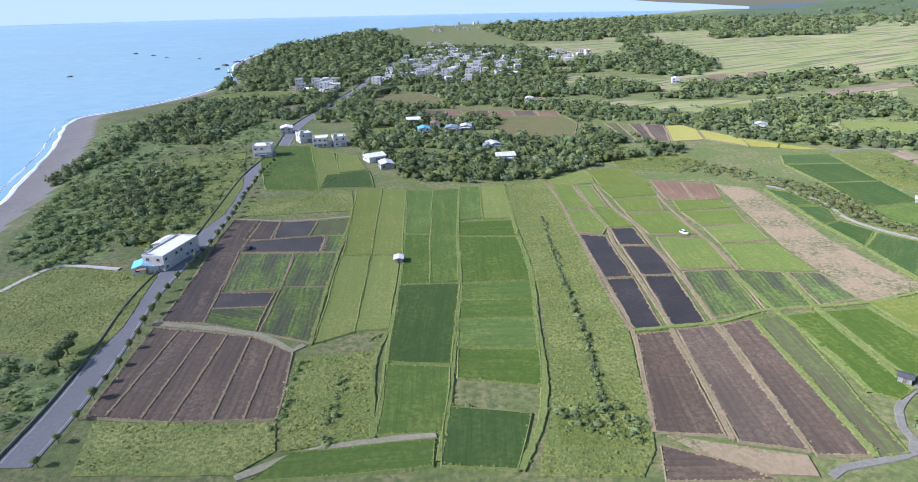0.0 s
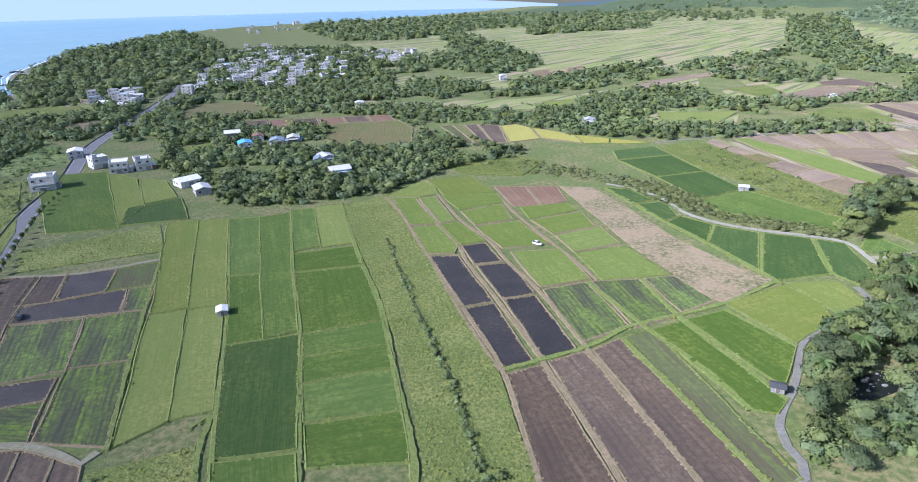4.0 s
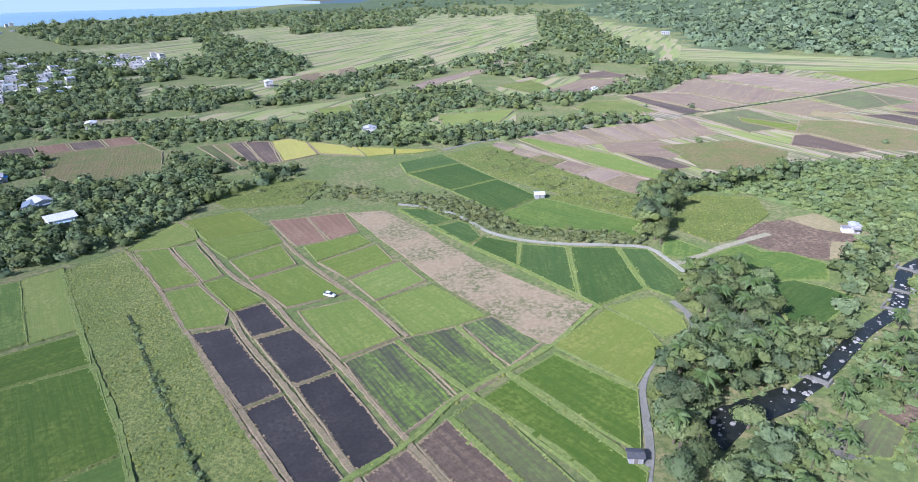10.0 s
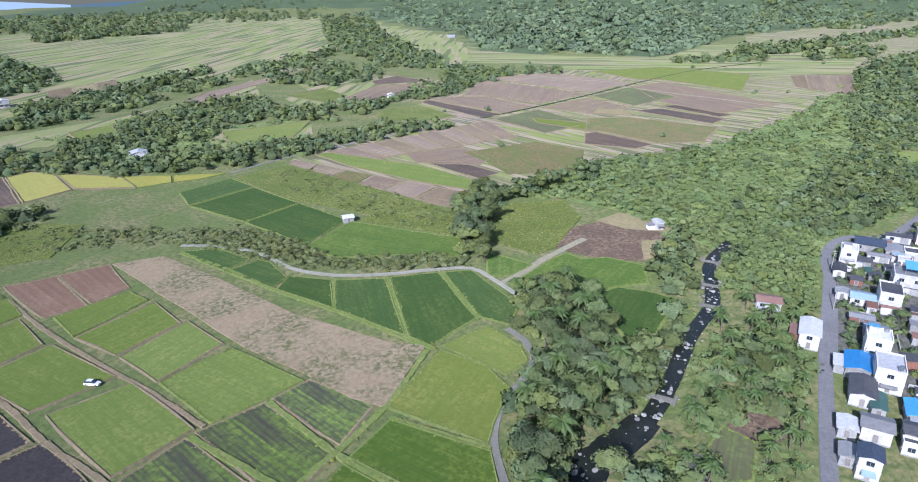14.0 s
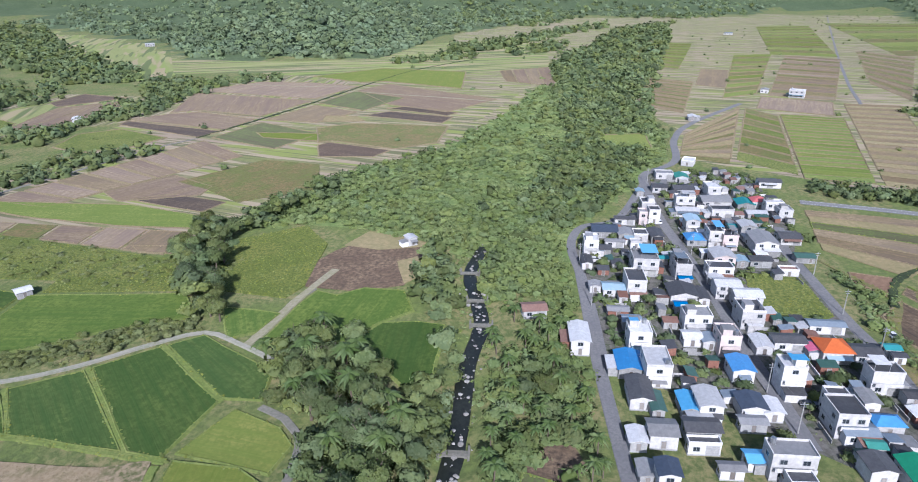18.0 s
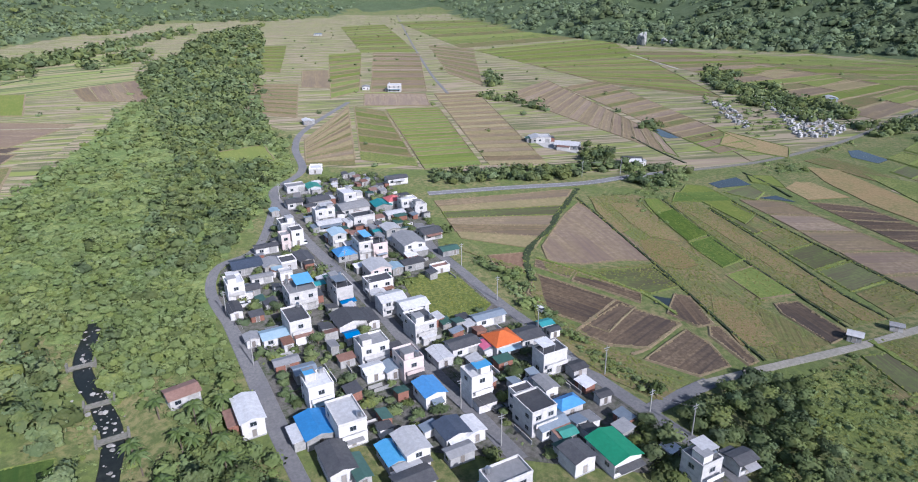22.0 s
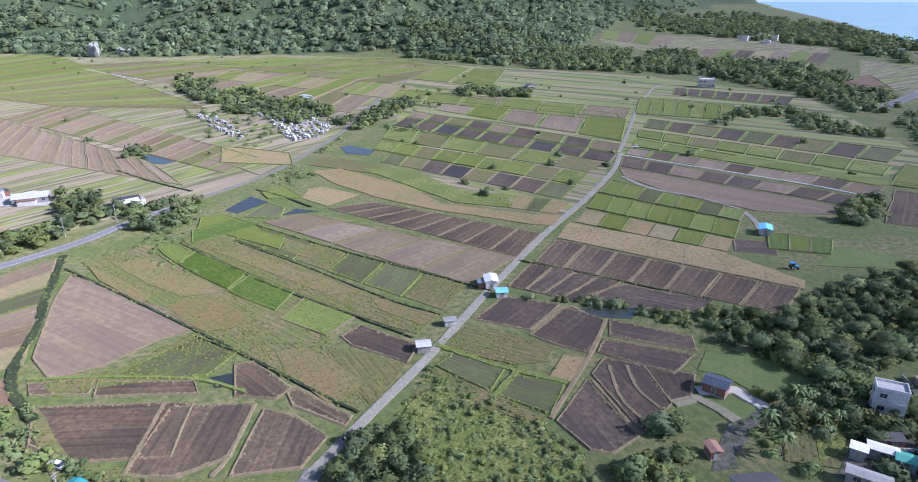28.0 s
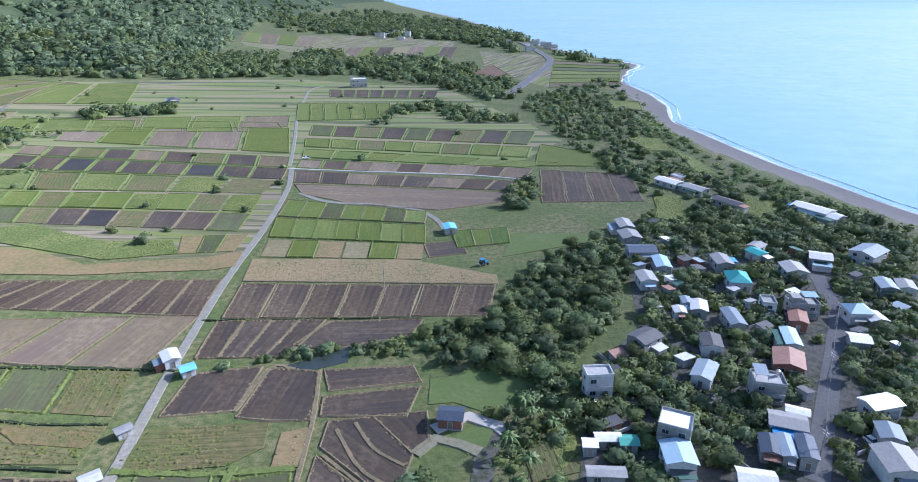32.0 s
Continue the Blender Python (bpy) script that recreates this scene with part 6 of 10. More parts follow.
def boxes_mesh(name, mats, *boxes):
    """Boxes (x0, y0, z0, x1, y1, z1, material) in one mesh with small chamfers left off."""
    verts, faces, index = [], [], []
    for x0, y0, z0, x1, y1, z1, k in boxes:
        o = len(verts)
        verts += [(x, y, z) for z in (z0, z1) for y in (y0, y1) for x in (x0, x1)]
        faces += [tuple(o + i for i in f) for f in ((0, 2, 3, 1), (4, 5, 7, 6), (0, 1, 5, 4), (2, 6, 7, 3), (0, 4, 6, 2), (1, 3, 7, 5))]
        index += [k] * 6
    me = mesh_from(name, verts, faces, mats)
    me.polygons.foreach_set("material_index", index)
    return me


def part(name, me, parent, m=None, label=""):
    ob = new(name, me)
    ob.parent = parent
    if m is not None:
        ob.matrix_basis = m
    return tagged(ob, label)


def framed(name, x0, x1, z0, z1, rim, mat, ribs=0):
    """A frame with a set-back leaf in one connected mesh; ribs fold the leaf into slats."""
    verts = [(x, y, z) for y, g in ((0.06, 0), (-0.07, 0), (-0.07, rim), (0.02, rim)) for x, z in ((x0 + g, z0 + g), (x1 - g, z0 + g), (x1 - g, z1 - g), (x0 + g, z1 - g))]
    faces = [(4 * k + i, 4 * k + (i + 1) % 4, 4 * k + 4 + (i + 1) % 4, 4 * k + 4 + i) for k in range(3) for i in range(4)]
    index = [0] * 12
    if ribs:
        rows = [(12, 13)]
        for i in range(1, ribs):
            z = z0 + rim + (z1 - z0 - 2 * rim) * i / ribs
            y = 0.02 - (0.05 if i % 2 else 0.0)
            verts += [(x0 + rim, y, z), (x1 - rim, y, z)]
            rows.append((len(verts) - 2, len(verts) - 1))
        rows.append((15, 14))
        faces += [(a[0], a[1], b[1], b[0]) for a, b in zip(rows, rows[1:])]
        index += [1] * ribs
    else:
        c = (x0 + x1) / 2
        verts += [(c - 0.03, 0.02, z0 + rim), (c + 0.03, 0.02, z0 + rim), (c + 0.03, 0.02, z1 - rim), (c - 0.03, 0.02, z1 - rim)]
        faces += [(12, 16, 19, 15), (17, 13, 14, 18), (16, 17, 18, 19)]
        index += [1, 1, 0]
    me = mesh_from(name, verts, faces, [M["frame"], mat])
    me.polygons.foreach_set("material_index", index)
    return me


WINDOW = framed("window", -0.8, 0.8, -0.65, 0.65, 0.08, M["glass"])
DOOR = framed("door", -0.6, 0.6, 0.0, 2.15, 0.09, M["door"], 2)
SHUTTER = framed("roller_door", -1.5, 1.5, 0.0, 2.5, 0.1, M["greywall"], 9)


def tank_mesh():
    bm = bmesh.new()
    bmesh.ops.create_cone(bm, cap_ends=True, segments=14, radius1=0.55, radius2=0.55, depth=1.2, matrix=Matrix.Translation((0, 0, 1.0)))
    bmesh.ops.create_cone(bm, cap_ends=True, segments=14, radius1=0.55, radius2=0.12, depth=0.22, matrix=Matrix.Translation((0, 0, 1.71)))
    for x, y in ((0.4, 0.4), (-0.4, 0.4), (0.4, -0.4), (-0.4, -0.4)):
        bmesh.ops.create_cube(bm, size=1, matrix=Matrix.Translation((x, y, 0.2)) @ Matrix.Diagonal((0.07, 0.07, 0.42, 1)))
    me = bpy.data.meshes.new("water_tank")
    bm.to_mesh(me)
    bm.free()
    me.materials.append(M["steel"])
    return me


TANK = tank_mesh()


def roof_mesh(kind, w, d, h, mat, wall):
    """A flat roof with its parapet, a gable of metal sheet or a hipped roof, with thickness and eaves."""
    if kind == "flat":
        t, p = 0.15, 0.55
        return boxes_mesh("roof", [mat, wall], (-w / 2 + t, -d / 2 + t, h - 0.12, w / 2 - t, d / 2 - t, h + 0.02, 0), (-w / 2 - 0.06, -d / 2 - 0.06, h - 0.15, w / 2 + 0.06, -d / 2 + t, h + p, 1),
                          (-w / 2 - 0.06, d / 2 - t, h - 0.15, w / 2 + 0.06, d / 2 + 0.06, h + p, 1), (-w / 2 - 0.06, -d / 2 + t, h - 0.15, -w / 2 + t, d / 2 - t, h + p, 1),
                          (w / 2 - t, -d / 2 + t, h - 0.15, w / 2 + 0.06, d / 2 - t, h + p, 1))
    e = 0.45
    turned = d > w
    a, b = (d, w) if turned else (w, d)                     # the ridge runs along a
    rise = b * (0.26 if kind == "hip" else 0.13)
    x, y, in_ = a / 2 + e, b / 2 + e, (b / 2 if kind == "hip" else 0.0)
    low = h - e * rise / (b / 2)
    top = [(-x, -y, low), (x, -y, low), (x, y, low), (-x, y, low), (-x + in_, 0, h + rise), (x - in_, 0, h + rise)]
    under = [(p[0], p[1], p[2] - 0.1) for p in top]
    verts = [((q[1], -q[0], q[2]) if turned else q) for q in top + under]
    faces = [(0, 1, 5, 4), (2, 3, 4, 5), (1, 2, 5), (3, 0, 4)] if kind == "hip" else [(0, 1, 5, 4), (2, 3, 4, 5)]
    faces += [tuple(i + 6 for i in reversed(f)) for f in faces]
    edge = [(0, 1), (1, 2), (2, 3), (3, 0)] if kind == "hip" else [(0, 1), (1, 5), (5, 2), (2, 3), (3, 4), (4, 0)]
    faces += [(i, i + 6, j + 6, j) for i, j in edge]
    if kind == "gable":                                      # gable ends under the sheet
        o = len(verts)
        ends = [(sx * a / 2, sy * b / 2, h - 0.05) for sx in (-1, 1) for sy in (-1, 1)] + [(-a / 2, 0, h + rise - 0.11), (a / 2, 0, h + rise - 0.11)]
        verts += [((q[1], -q[0], q[2]) if turned else q) for q in ends]
        faces += [(o, o + 1, o + 4), (o + 2, o + 5, o + 3)]
    me = mesh_from("roof", verts, faces, [mat, wall])
    if kind == "gable":
        me.polygons[len(faces) - 1].material_index = me.polygons[len(faces) - 2].material_index = 1
    return me


HOUSES = []


def house(x, y, turn, w, d, h, kind, roof, wall, lit=True):
    """A house with walls, roof, windows and doors, each a part of it."""
    HOUSES.append((x, y, w, d, turn))
    seed = random.Random(int(x * 13 + y * 7))
    small = w * d < 45 and h < 3.3
    t = new("shed" if small else "house")
    t.matrix_world = pose(x, y, 0, 0, 0, turn)
    TAKEN.append((x, y, 0.5 * max(w, d) + 1.6))
    wm = M[WALLS[wall]]
    bands = [(-w / 2, -d / 2, -0.4, w / 2, d / 2, h, 0), (-w / 2 - 0.05, -d / 2 - 0.05, -0.4, w / 2 + 0.05, d / 2 + 0.05, 0.35, 1)]
    if h > 5:
        bands.append((-w / 2 - 0.08, -d / 2 - 0.08, h / 2 - 0.12, w / 2 + 0.08, d / 2 + 0.08, h / 2 + 0.1, 0))
    part("wall", boxes_mesh("wall", [wm, M["greywall"]], *bands), t)
    part("roof", roof_mesh(kind, w, d, h, ROOFS[roof], wm), t, None, ROOF_WORDS[roof] + " roof")
    levels = max(1, round(h / 3.3))
    for side, length, off, ang in ((0, w, d, 0), (1, d, w, 90), (2, w, d, 180), (3, d, w, 270)):
        n = max(1, int(length / 3.4))
        for level in range(levels):
            for i in range(n):
                u = (i + 0.5) / n * length - length / 2
                z = level * h / levels
                place = pose(0, 0, 0, 0, 0, ang) @ pose(u, -off / 2 - 0.03, 0)
                if level == 0 and i == n // 2 and side in (0, 2):
                    part("door" if length < 7 else "roller_door", DOOR if length < 7 else SHUTTER, t, place @ pose(0, 0, 0.36 if h > 2.9 else 0.05))
                elif seed.random() < (0.85 if side in (0, 2) else 0.6) and h > 2.7:
                    part("window", WINDOW, t, place @ pose(0, 0, z + h / levels * 0.56))
    if h > 5 and w > 5:
        balcony = part("balcony", boxes_mesh("balcony", [wm, M["frame"]], (-w / 2 + 0.4, -d / 2 - 1.1, h / 2 - 0.1, w / 2 - 0.4, -d / 2 - 0.09, h / 2 + 0.06, 0), (-w / 2 + 0.4, -d / 2 - 1.1, h / 2 + 0.06, w / 2 - 0.4, -d / 2 - 1.0, h / 2 + 0.95, 0)), t)
        part("railing", boxes_mesh("railing", [M["frame"]], (-w / 2 + 0.4, -d / 2 - 1.08, h / 2 + 1.05, w / 2 - 0.4, -d / 2 - 1.03, h / 2 + 1.1, 0), (-w / 2 + 0.4, -d / 2 - 1.08, h / 2 + 0.95, -w / 2 + 0.46, -d / 2 - 1.03, h / 2 + 1.05, 0), (w / 2 - 0.46, -d / 2 - 1.08, h / 2 + 0.95, w / 2 - 0.4, -d / 2 - 1.03, h / 2 + 1.05, 0)), balcony)
    if kind == "flat" and h > 4.5 and min(w, d) > 5:
        sx, sy = seed.choice((-1, 1)), seed.choice((-1, 1))
        if seed.random() < 0.4:
            part("stair_tower", boxes_mesh("stair_tower", [wm, ROOFS["grey"]], (-1.3, -1.5, 0, 1.3, 1.5, 2.1, 0), (-1.45, -1.65, 2.1, 1.45, 1.65, 2.25, 1)), t, pose(sx * (w / 2 - 1.8), sy * (d / 2 - 2.0), h + 0.02))
        if seed.random() < 0.6:
            part("water_tank", TANK, t, pose(-sx * (w / 2 - 1.3), sy * (d / 2 - 1.3), h + 0.02), "stainless steel water tank")
    if not small and seed.random() < 0.65:                    # a sheet awning over the front or the back
        side, k = seed.choice((0, 180)), seed.uniform(0.5, 0.95) * w
        z = 2.55 if h > 3 else h - 0.4
        aw = [(-k / 2, -0.02, z + 0.35), (k / 2, -0.02, z + 0.35), (k / 2, -1.9, z), (-k / 2, -1.9, z)]
        aw += [(q[0], q[1], q[2] + 0.06) for q in aw]
        part("awning", mesh_from("awning", aw, [(0, 1, 2, 3), (7, 6, 5, 4), (0, 4, 5, 1), (1, 5, 6, 2), (2, 6, 7, 3), (3, 7, 4, 0)], ROOFS[seed.choice(("white", "grey", "bluegrey", "rust", "sky", "greendark", "dark"))]), t,
             pose(0, 0, 0, 0, 0, side) @ pose(0, -d / 2 - 0.05, 0))
    if kind == "flat" and h > 5 and min(w, d) > 4.5 and w * d < 110 and seed.random() < 0.45:      # a sheet canopy on posts over part of the flat roof
        a, b = w * seed.uniform(0.4, 0.75), d * seed.uniform(0.55, 0.9)
        ox, oy = seed.choice((-1, 1)) * (w - a) * 0.45, seed.choice((-1, 1)) * (d - b) * 0.45
        canopy = part("roof_canopy", boxes_mesh("roof_canopy", [ROOFS[seed.choice(("white", "white", "grey", "bluegrey", "sky", "skyblue", "dark"))]], (-a / 2, -b / 2, 2.2, a / 2, b / 2, 2.28, 0)), t, pose(ox, oy, h + 0.02, seed.uniform(-5, 5), 0, 0))
        for qx in (-1, 1):
            for qy in (-1, 1):
                part("post", boxes_mesh("post", [M["frame"]], (-0.05, -0.05, 0, 0.05, 0.05, 2.25, 0)), canopy, pose(qx * (a / 2 - 0.15), qy * (b / 2 - 0.15), 0))
    if lit and not small and seed.random() < 0.7:             # a lower annex with a sheet roof against one side
        side, k, out = seed.choice((0, 90, 180, 270)), seed.uniform(0.45, 0.9), seed.uniform(1.8, 3.2)
        length, off = (w, d) if side in (0, 180) else (d, w)
        z = seed.uniform(2.3, 2.9)
        shift = seed.uniform(-0.5, 0.5) * length * (1 - k)
        place = pose(0, 0, 0, 0, 0, side) @ pose(shift, -off / 2 - out / 2 - 0.06, 0)
        annex = part("annex", boxes_mesh("annex", [M[WALLS[seed.choice(("white", "white", "grey", "grey", "brick"))]]], (-k * length / 2, -out / 2, -0.3, k * length / 2, out / 2, z, 0)), t, place)
        part("annex_roof", boxes_mesh("annex_roof", [ROOFS[seed.choice(("white", "white", "grey", "dark", "bluegrey", "rust", "sky", "blue", "greendark"))]], (-k * length / 2 - 0.25, -out / 2 - 0.35, 0, k * length / 2 + 0.25, out / 2 + 0.05, 0.09, 0)), annex, pose(0, 0, z + 0.12, 6, 0, 0))
    words = "%s %s with a %s %s roof" % ({1: "one-storey", 2: "two-storey", 3: "three-storey"}[min(3, levels)], WALL_WORDS[wall] + (" shed" if small else " house"), ROOF_WORDS[roof],
                                          {"flat": "flat", "gable": "gabled", "hip": "hipped"}[kind])
    return tagged(t, words, "shed" if small else "house", "houses of the villages")


house(459.5, 63.6, -104.6, 6.7, 9.3, 3.2, "flat", "white", "white")
house(427.5, 79.7, -84.4, 9.2, 7.2, 3.2, "flat", "grey", "white")
house(424.1, 71.2, -83.1, 6.6, 8.5, 3.0, "gable", "greenteal", "white")
house(401.5, 83.8, -83.6, 7.2, 7.2, 3.2, "gable", "dark", "white")
house(399.9, 72.4, -82.6, 9.9, 7.8, 3.4, "gable", "dark", "grey")
house(375.0, 74.0, -83.5, 8.7, 5.6, 6.2, "flat", "white", "white")
house(364.9, 73.8, -83.0, 10.0, 5.7, 3.4, "gable", "white", "white")
house(344.9, 74.0, -83.5, 5.6, 7.4, 6.0, "gable", "sky", "white")
house(392.0, 93.7, -82.9, 3.4, 5.0, 3.0, "gable", "sky", "grey")
house(364.1, 91.6, -82.6, 5.8, 7.7, 6.4, "flat", "dark", "white")
house(352.9, 89.2, -82.1, 4.8, 6.2, 6.4, "flat", "dark", "white")
house(349.7, 94.1, -82.0, 3.5, 5.3, 6.0, "flat", "grey", "pinkish")
house(347.6, 101.6, -83.0, 8.7, 3.9, 3.2, "gable", "dark", "white")
house(332.6, 110.2, -83.2, 10.2, 9.3, 3.2, "gable", "navy", "grey")
house(329.8, 101.6, -82.8, 6.0, 7.5, 3.2, "gable", "grey", "grey")
house(329.5, 95.7, -82.7, 5.6, 6.6, 3.4, "flat", "dark", "white")
house(331.2, 89.3, -81.7, 5.1, 9.7, 3.2, "gable", "dark", "grey")
house(319.5, 97.6, -83.5, 4.4, 3.6, 3.2, "flat", "white", "white")
house(319.5, 105.9, -83.4, 7.3, 3.1, 3.0, "gable", "grey", "white")
house(310.2, 115.2, -82.9, 5.5, 7.8, 6.6, "flat", "white", "white")
house(310.7, 110.0, -82.8, 5.0, 4.7, 3.2, "gable", "dark", "grey")
house(297.0, 95.5, -83.2, 9.0, 10.2, 6.6, "flat", "grey", "white")
house(305.5, 88.4, -82.4, 3.9, 2.9, 3.0, "gable", "teal", "grey")
house(295.3, 82.7, -82.6, 5.6, 10.5, 6.6, "flat", "dark", "white")
house(395.9, 59.2, -81.5, 6.3, 9.8, 6.4, "flat", "white", "white")
house(383.8, 59.3, -81.8, 13.2, 10.0, 3.4, "gable", "grey", "white")
house(365.3, 59.1, -81.3, 9.8, 6.7, 4.6, "flat", "dark", "white")
house(420.7, 27.7, -85.3, 11.0, 6.6, 3.6, "gable", "dark", "white")
house(383.5, 39.9, -84.0, 6.4, 6.6, 4.2, "hip", "red", "white")
house(382.3, 46.0, -86.6, 7.8, 8.6, 3.0, "gable", "teal", "grey")
house(374.4, 35.5, -83.7, 7.7, 5.2, 6.2, "flat", "white", "white")
house(368.9, 32.0, -84.1, 5.8, 6.9, 5.0, "flat", "white", "white")
house(367.1, 43.9, -82.1, 8.4, 5.8, 3.2, "gable", "white", "white")
house(344.7, 51.9, -83.5, 6.0, 7.3, 5.0, "gable", "white", "grey")
house(347.1, 56.6, -82.5, 4.2, 4.2, 3.0, "gable", "teal", "grey")
house(329.0, 48.8, -84.2, 8.7, 13.2, 5.0, "gable", "grey", "white")
house(339.0, 36.7, -82.9, 8.1, 7.8, 3.2, "gable", "dark", "white")
house(330.0, 67.0, -83.5, 5.5, 8.9, 7.0, "flat", "dark", "white")
house(327.5, 61.8, -82.3, 5.8, 7.3, 6.2, "flat", "dark", "pinkish")
house(330.2, 74.1, -83.0, 7.0, 7.2, 3.0, "hip", "blue", "grey")
house(308.9, 66.8, -82.6, 7.7, 9.0, 5.0, "gable", "white", "pinkish")
house(309.8, 59.7, -82.9, 4.1, 5.2, 3.0, "gable", "sky", "grey")
house(311.1, 53.0, -81.6, 7.8, 4.9, 3.2, "gable", "dark", "grey")
house(304.2, 44.6, -83.1, 6.6, 3.5, 2.6, "flat", "rust", "white")
house(319.2, 35.6, -84.4, 6.8, 4.8, 2.6, "gable", "greendark", "grey")
house(296.7, 69.5, -82.3, 8.7, 6.4, 5.0, "flat", "dark", "white")
house(292.6, 71.3, -82.4, 4.7, 5.4, 3.0, "gable", "white", "grey")
house(282.1, 69.2, -82.7, 7.9, 6.7, 5.2, "gable", "white", "white")
house(275.6, 63.8, -83.3, 8.5, 6.5, 5.0, "gable", "white", "white")
house(278.0, 99.3, -82.3, 6.3, 10.3, 6.6, "flat", "dark", "white")
house(276.0, 105.9, -82.9, 7.9, 5.7, 3.0, "gable", "sky", "white")
house(276.5, 112.4, -82.3, 3.8, 4.2, 3.0, "gable", "grey", "white")
house(297.6, 116.2, -81.5, 3.8, 7.6, 3.0, "gable", "dark", "white")
house(259.5, 104.8, -83.2, 6.3, 3.5, 3.0, "gable", "grey", "brick")
house(253.2, 100.8, -82.4, 5.3, 4.5, 3.2, "gable", "bluegrey", "grey")
house(241.3, 99.2, -82.2, 6.3, 7.2, 6.6, "flat", "white", "white")
house(228.8, 102.0, -82.5, 6.6, 9.6, 3.2, "gable", "blue", "grey")
house(226.2, 95.2, -82.8, 6.6, 10.0, 6.6, "flat", "white", "white")
house(238.4, 116.0, -82.0, 5.3, 11.0, 5.0, "gable", "white", "white")
house(5.9, -244.9, -62.0, 13.0, 7.0, 3.2, "gable", "white", "white")
house(-2.3, -231.7, -62.0, 12.0, 7.0, 3.2, "gable", "grey", "grey")
house(-8.1, -209.7, -62.0, 14.0, 6.0, 3.2, "gable", "dark", "grey")
house(-40.3, -193.7, -62.0, 16.0, 8.0, 4.0, "gable", "white", "white")
house(-2.4, -253.0, -62.0, 6.0, 5.0, 3.0, "flat", "grey", "white")
house(215.4, 99.7, -83.3, 5.7, 10.0, 3.6, "gable", "dark", "white")
house(211.5, 95.8, -82.3, 3.0, 7.8, 3.0, "gable", "greendark", "grey")
house(213.2, 88.2, -81.8, 3.9, 7.4, 3.0, "gable", "skyblue", "grey")
house(212.9, 83.7, -81.8, 5.5, 7.9, 5.0, "gable", "white", "white")
house(203.5, 86.1, -81.6, 7.8, 5.0, 3.4, "gable", "dark", "grey")
house(199.5, 95.2, -82.4, 6.2, 5.9, 4.2, "gable", "grey", "white")
house(197.3, 100.8, -80.8, 3.8, 5.5, 3.0, "gable", "white", "grey")
house(186.4, 99.2, -81.9, 3.3, 4.9, 3.0, "gable", "grey", "grey")
house(184.0, 95.2, -82.5, 4.4, 5.0, 6.0, "gable", "navy", "white")
house(197.8, 86.3, -80.6, 7.2, 2.5, 3.2, "flat", "dark", "white")
house(195.3, 75.6, -81.0, 4.7, 3.9, 3.0, "gable", "skyblue", "white")
house(194.5, 69.5, -82.5, 9.3, 5.4, 6.6, "flat", "grey", "white")
house(190.8, 81.5, -81.3, 5.0, 2.5, 3.0, "gable", "grey", "white")
house(188.8, 68.5, -80.4, 5.5, 3.5, 4.0, "flat", "dark", "white")
house(215.4, 73.3, -82.2, 6.0, 6.5, 3.6, "gable", "navy", "white")
house(215.1, 68.7, -81.7, 4.3, 5.9, 3.2, "gable", "white", "white")
house(208.5, 74.1, -82.3, 6.0, 3.1, 3.0, "gable", "grey", "grey")
house(276.3, 84.0, -82.4, 8.9, 9.3, 3.6, "gable", "dark", "white")
house(276.1, 77.7, -82.8, 3.4, 8.9, 3.2, "gable", "dark", "white")
house(256.0, 81.8, -82.9, 8.0, 6.7, 6.0, "flat", "grey", "white")
house(267.0, 85.2, -82.4, 3.6, 3.4, 3.0, "gable", "blue", "grey")
house(244.5, 74.7, -82.0, 5.7, 7.5, 6.6, "flat", "grey", "pinkish")
house(246.8, 83.9, -82.0, 5.0, 4.8, 3.2, "gable", "white", "white")
house(245.9, 78.9, -82.9, 4.6, 4.8, 3.2, "gable", "bluegrey", "white")
house(231.7, 73.1, -82.7, 5.5, 7.6, 4.2, "gable", "blue", "white")
house(263.2, 65.4, -81.3, 6.9, 8.5, 6.2, "flat", "dark", "white")
house(249.3, 57.4, -82.1, 8.6, 5.1, 3.8, "gable", "dark", "white")
house(247.1, 64.8, -81.6, 4.5, 6.9, 3.2, "gable", "white", "white")
house(246.8, 51.0, -83.3, 3.6, 3.7, 3.0, "gable", "magenta", "grey")
house(227.7, 62.0, -82.5, 5.9, 5.7, 8.4, "flat", "white", "white")
house(247.0, 46.2, -82.4, 8.0, 7.7, 4.2, "hip", "orange", "white")
house(247.8, 37.7, -84.6, 7.4, 6.4, 3.2, "gable", "dark", "white")
house(262.4, 43.7, -84.0, 10.1, 3.9, 3.2, "gable", "bluegrey", "white")
house(232.6, 38.7, -82.5, 7.6, 5.3, 6.6, "flat", "dark", "white")
house(227.9, 33.1, -83.5, 4.3, 3.6, 3.0, "gable", "dark", "white")
house(213.3, 53.3, -81.8, 6.9, 8.0, 6.6, "flat", "dark", "white")
house(219.9, 53.6, -82.9, 5.1, 3.2, 6.0, "flat", "dark", "white")
house(222.5, 45.3, -84.1, 3.6, 5.8, 4.2, "gable", "grey", "white")
house(214.2, 43.9, -81.9, 6.4, 4.2, 3.6, "hip", "blue", "white")
house(209.3, 51.3, -81.6, 7.3, 4.3, 3.4, "gable", "bluegrey", "white")
house(205.2, 49.2, -85.7, 3.6, 2.9, 3.0, "gable", "greenteal", "grey")
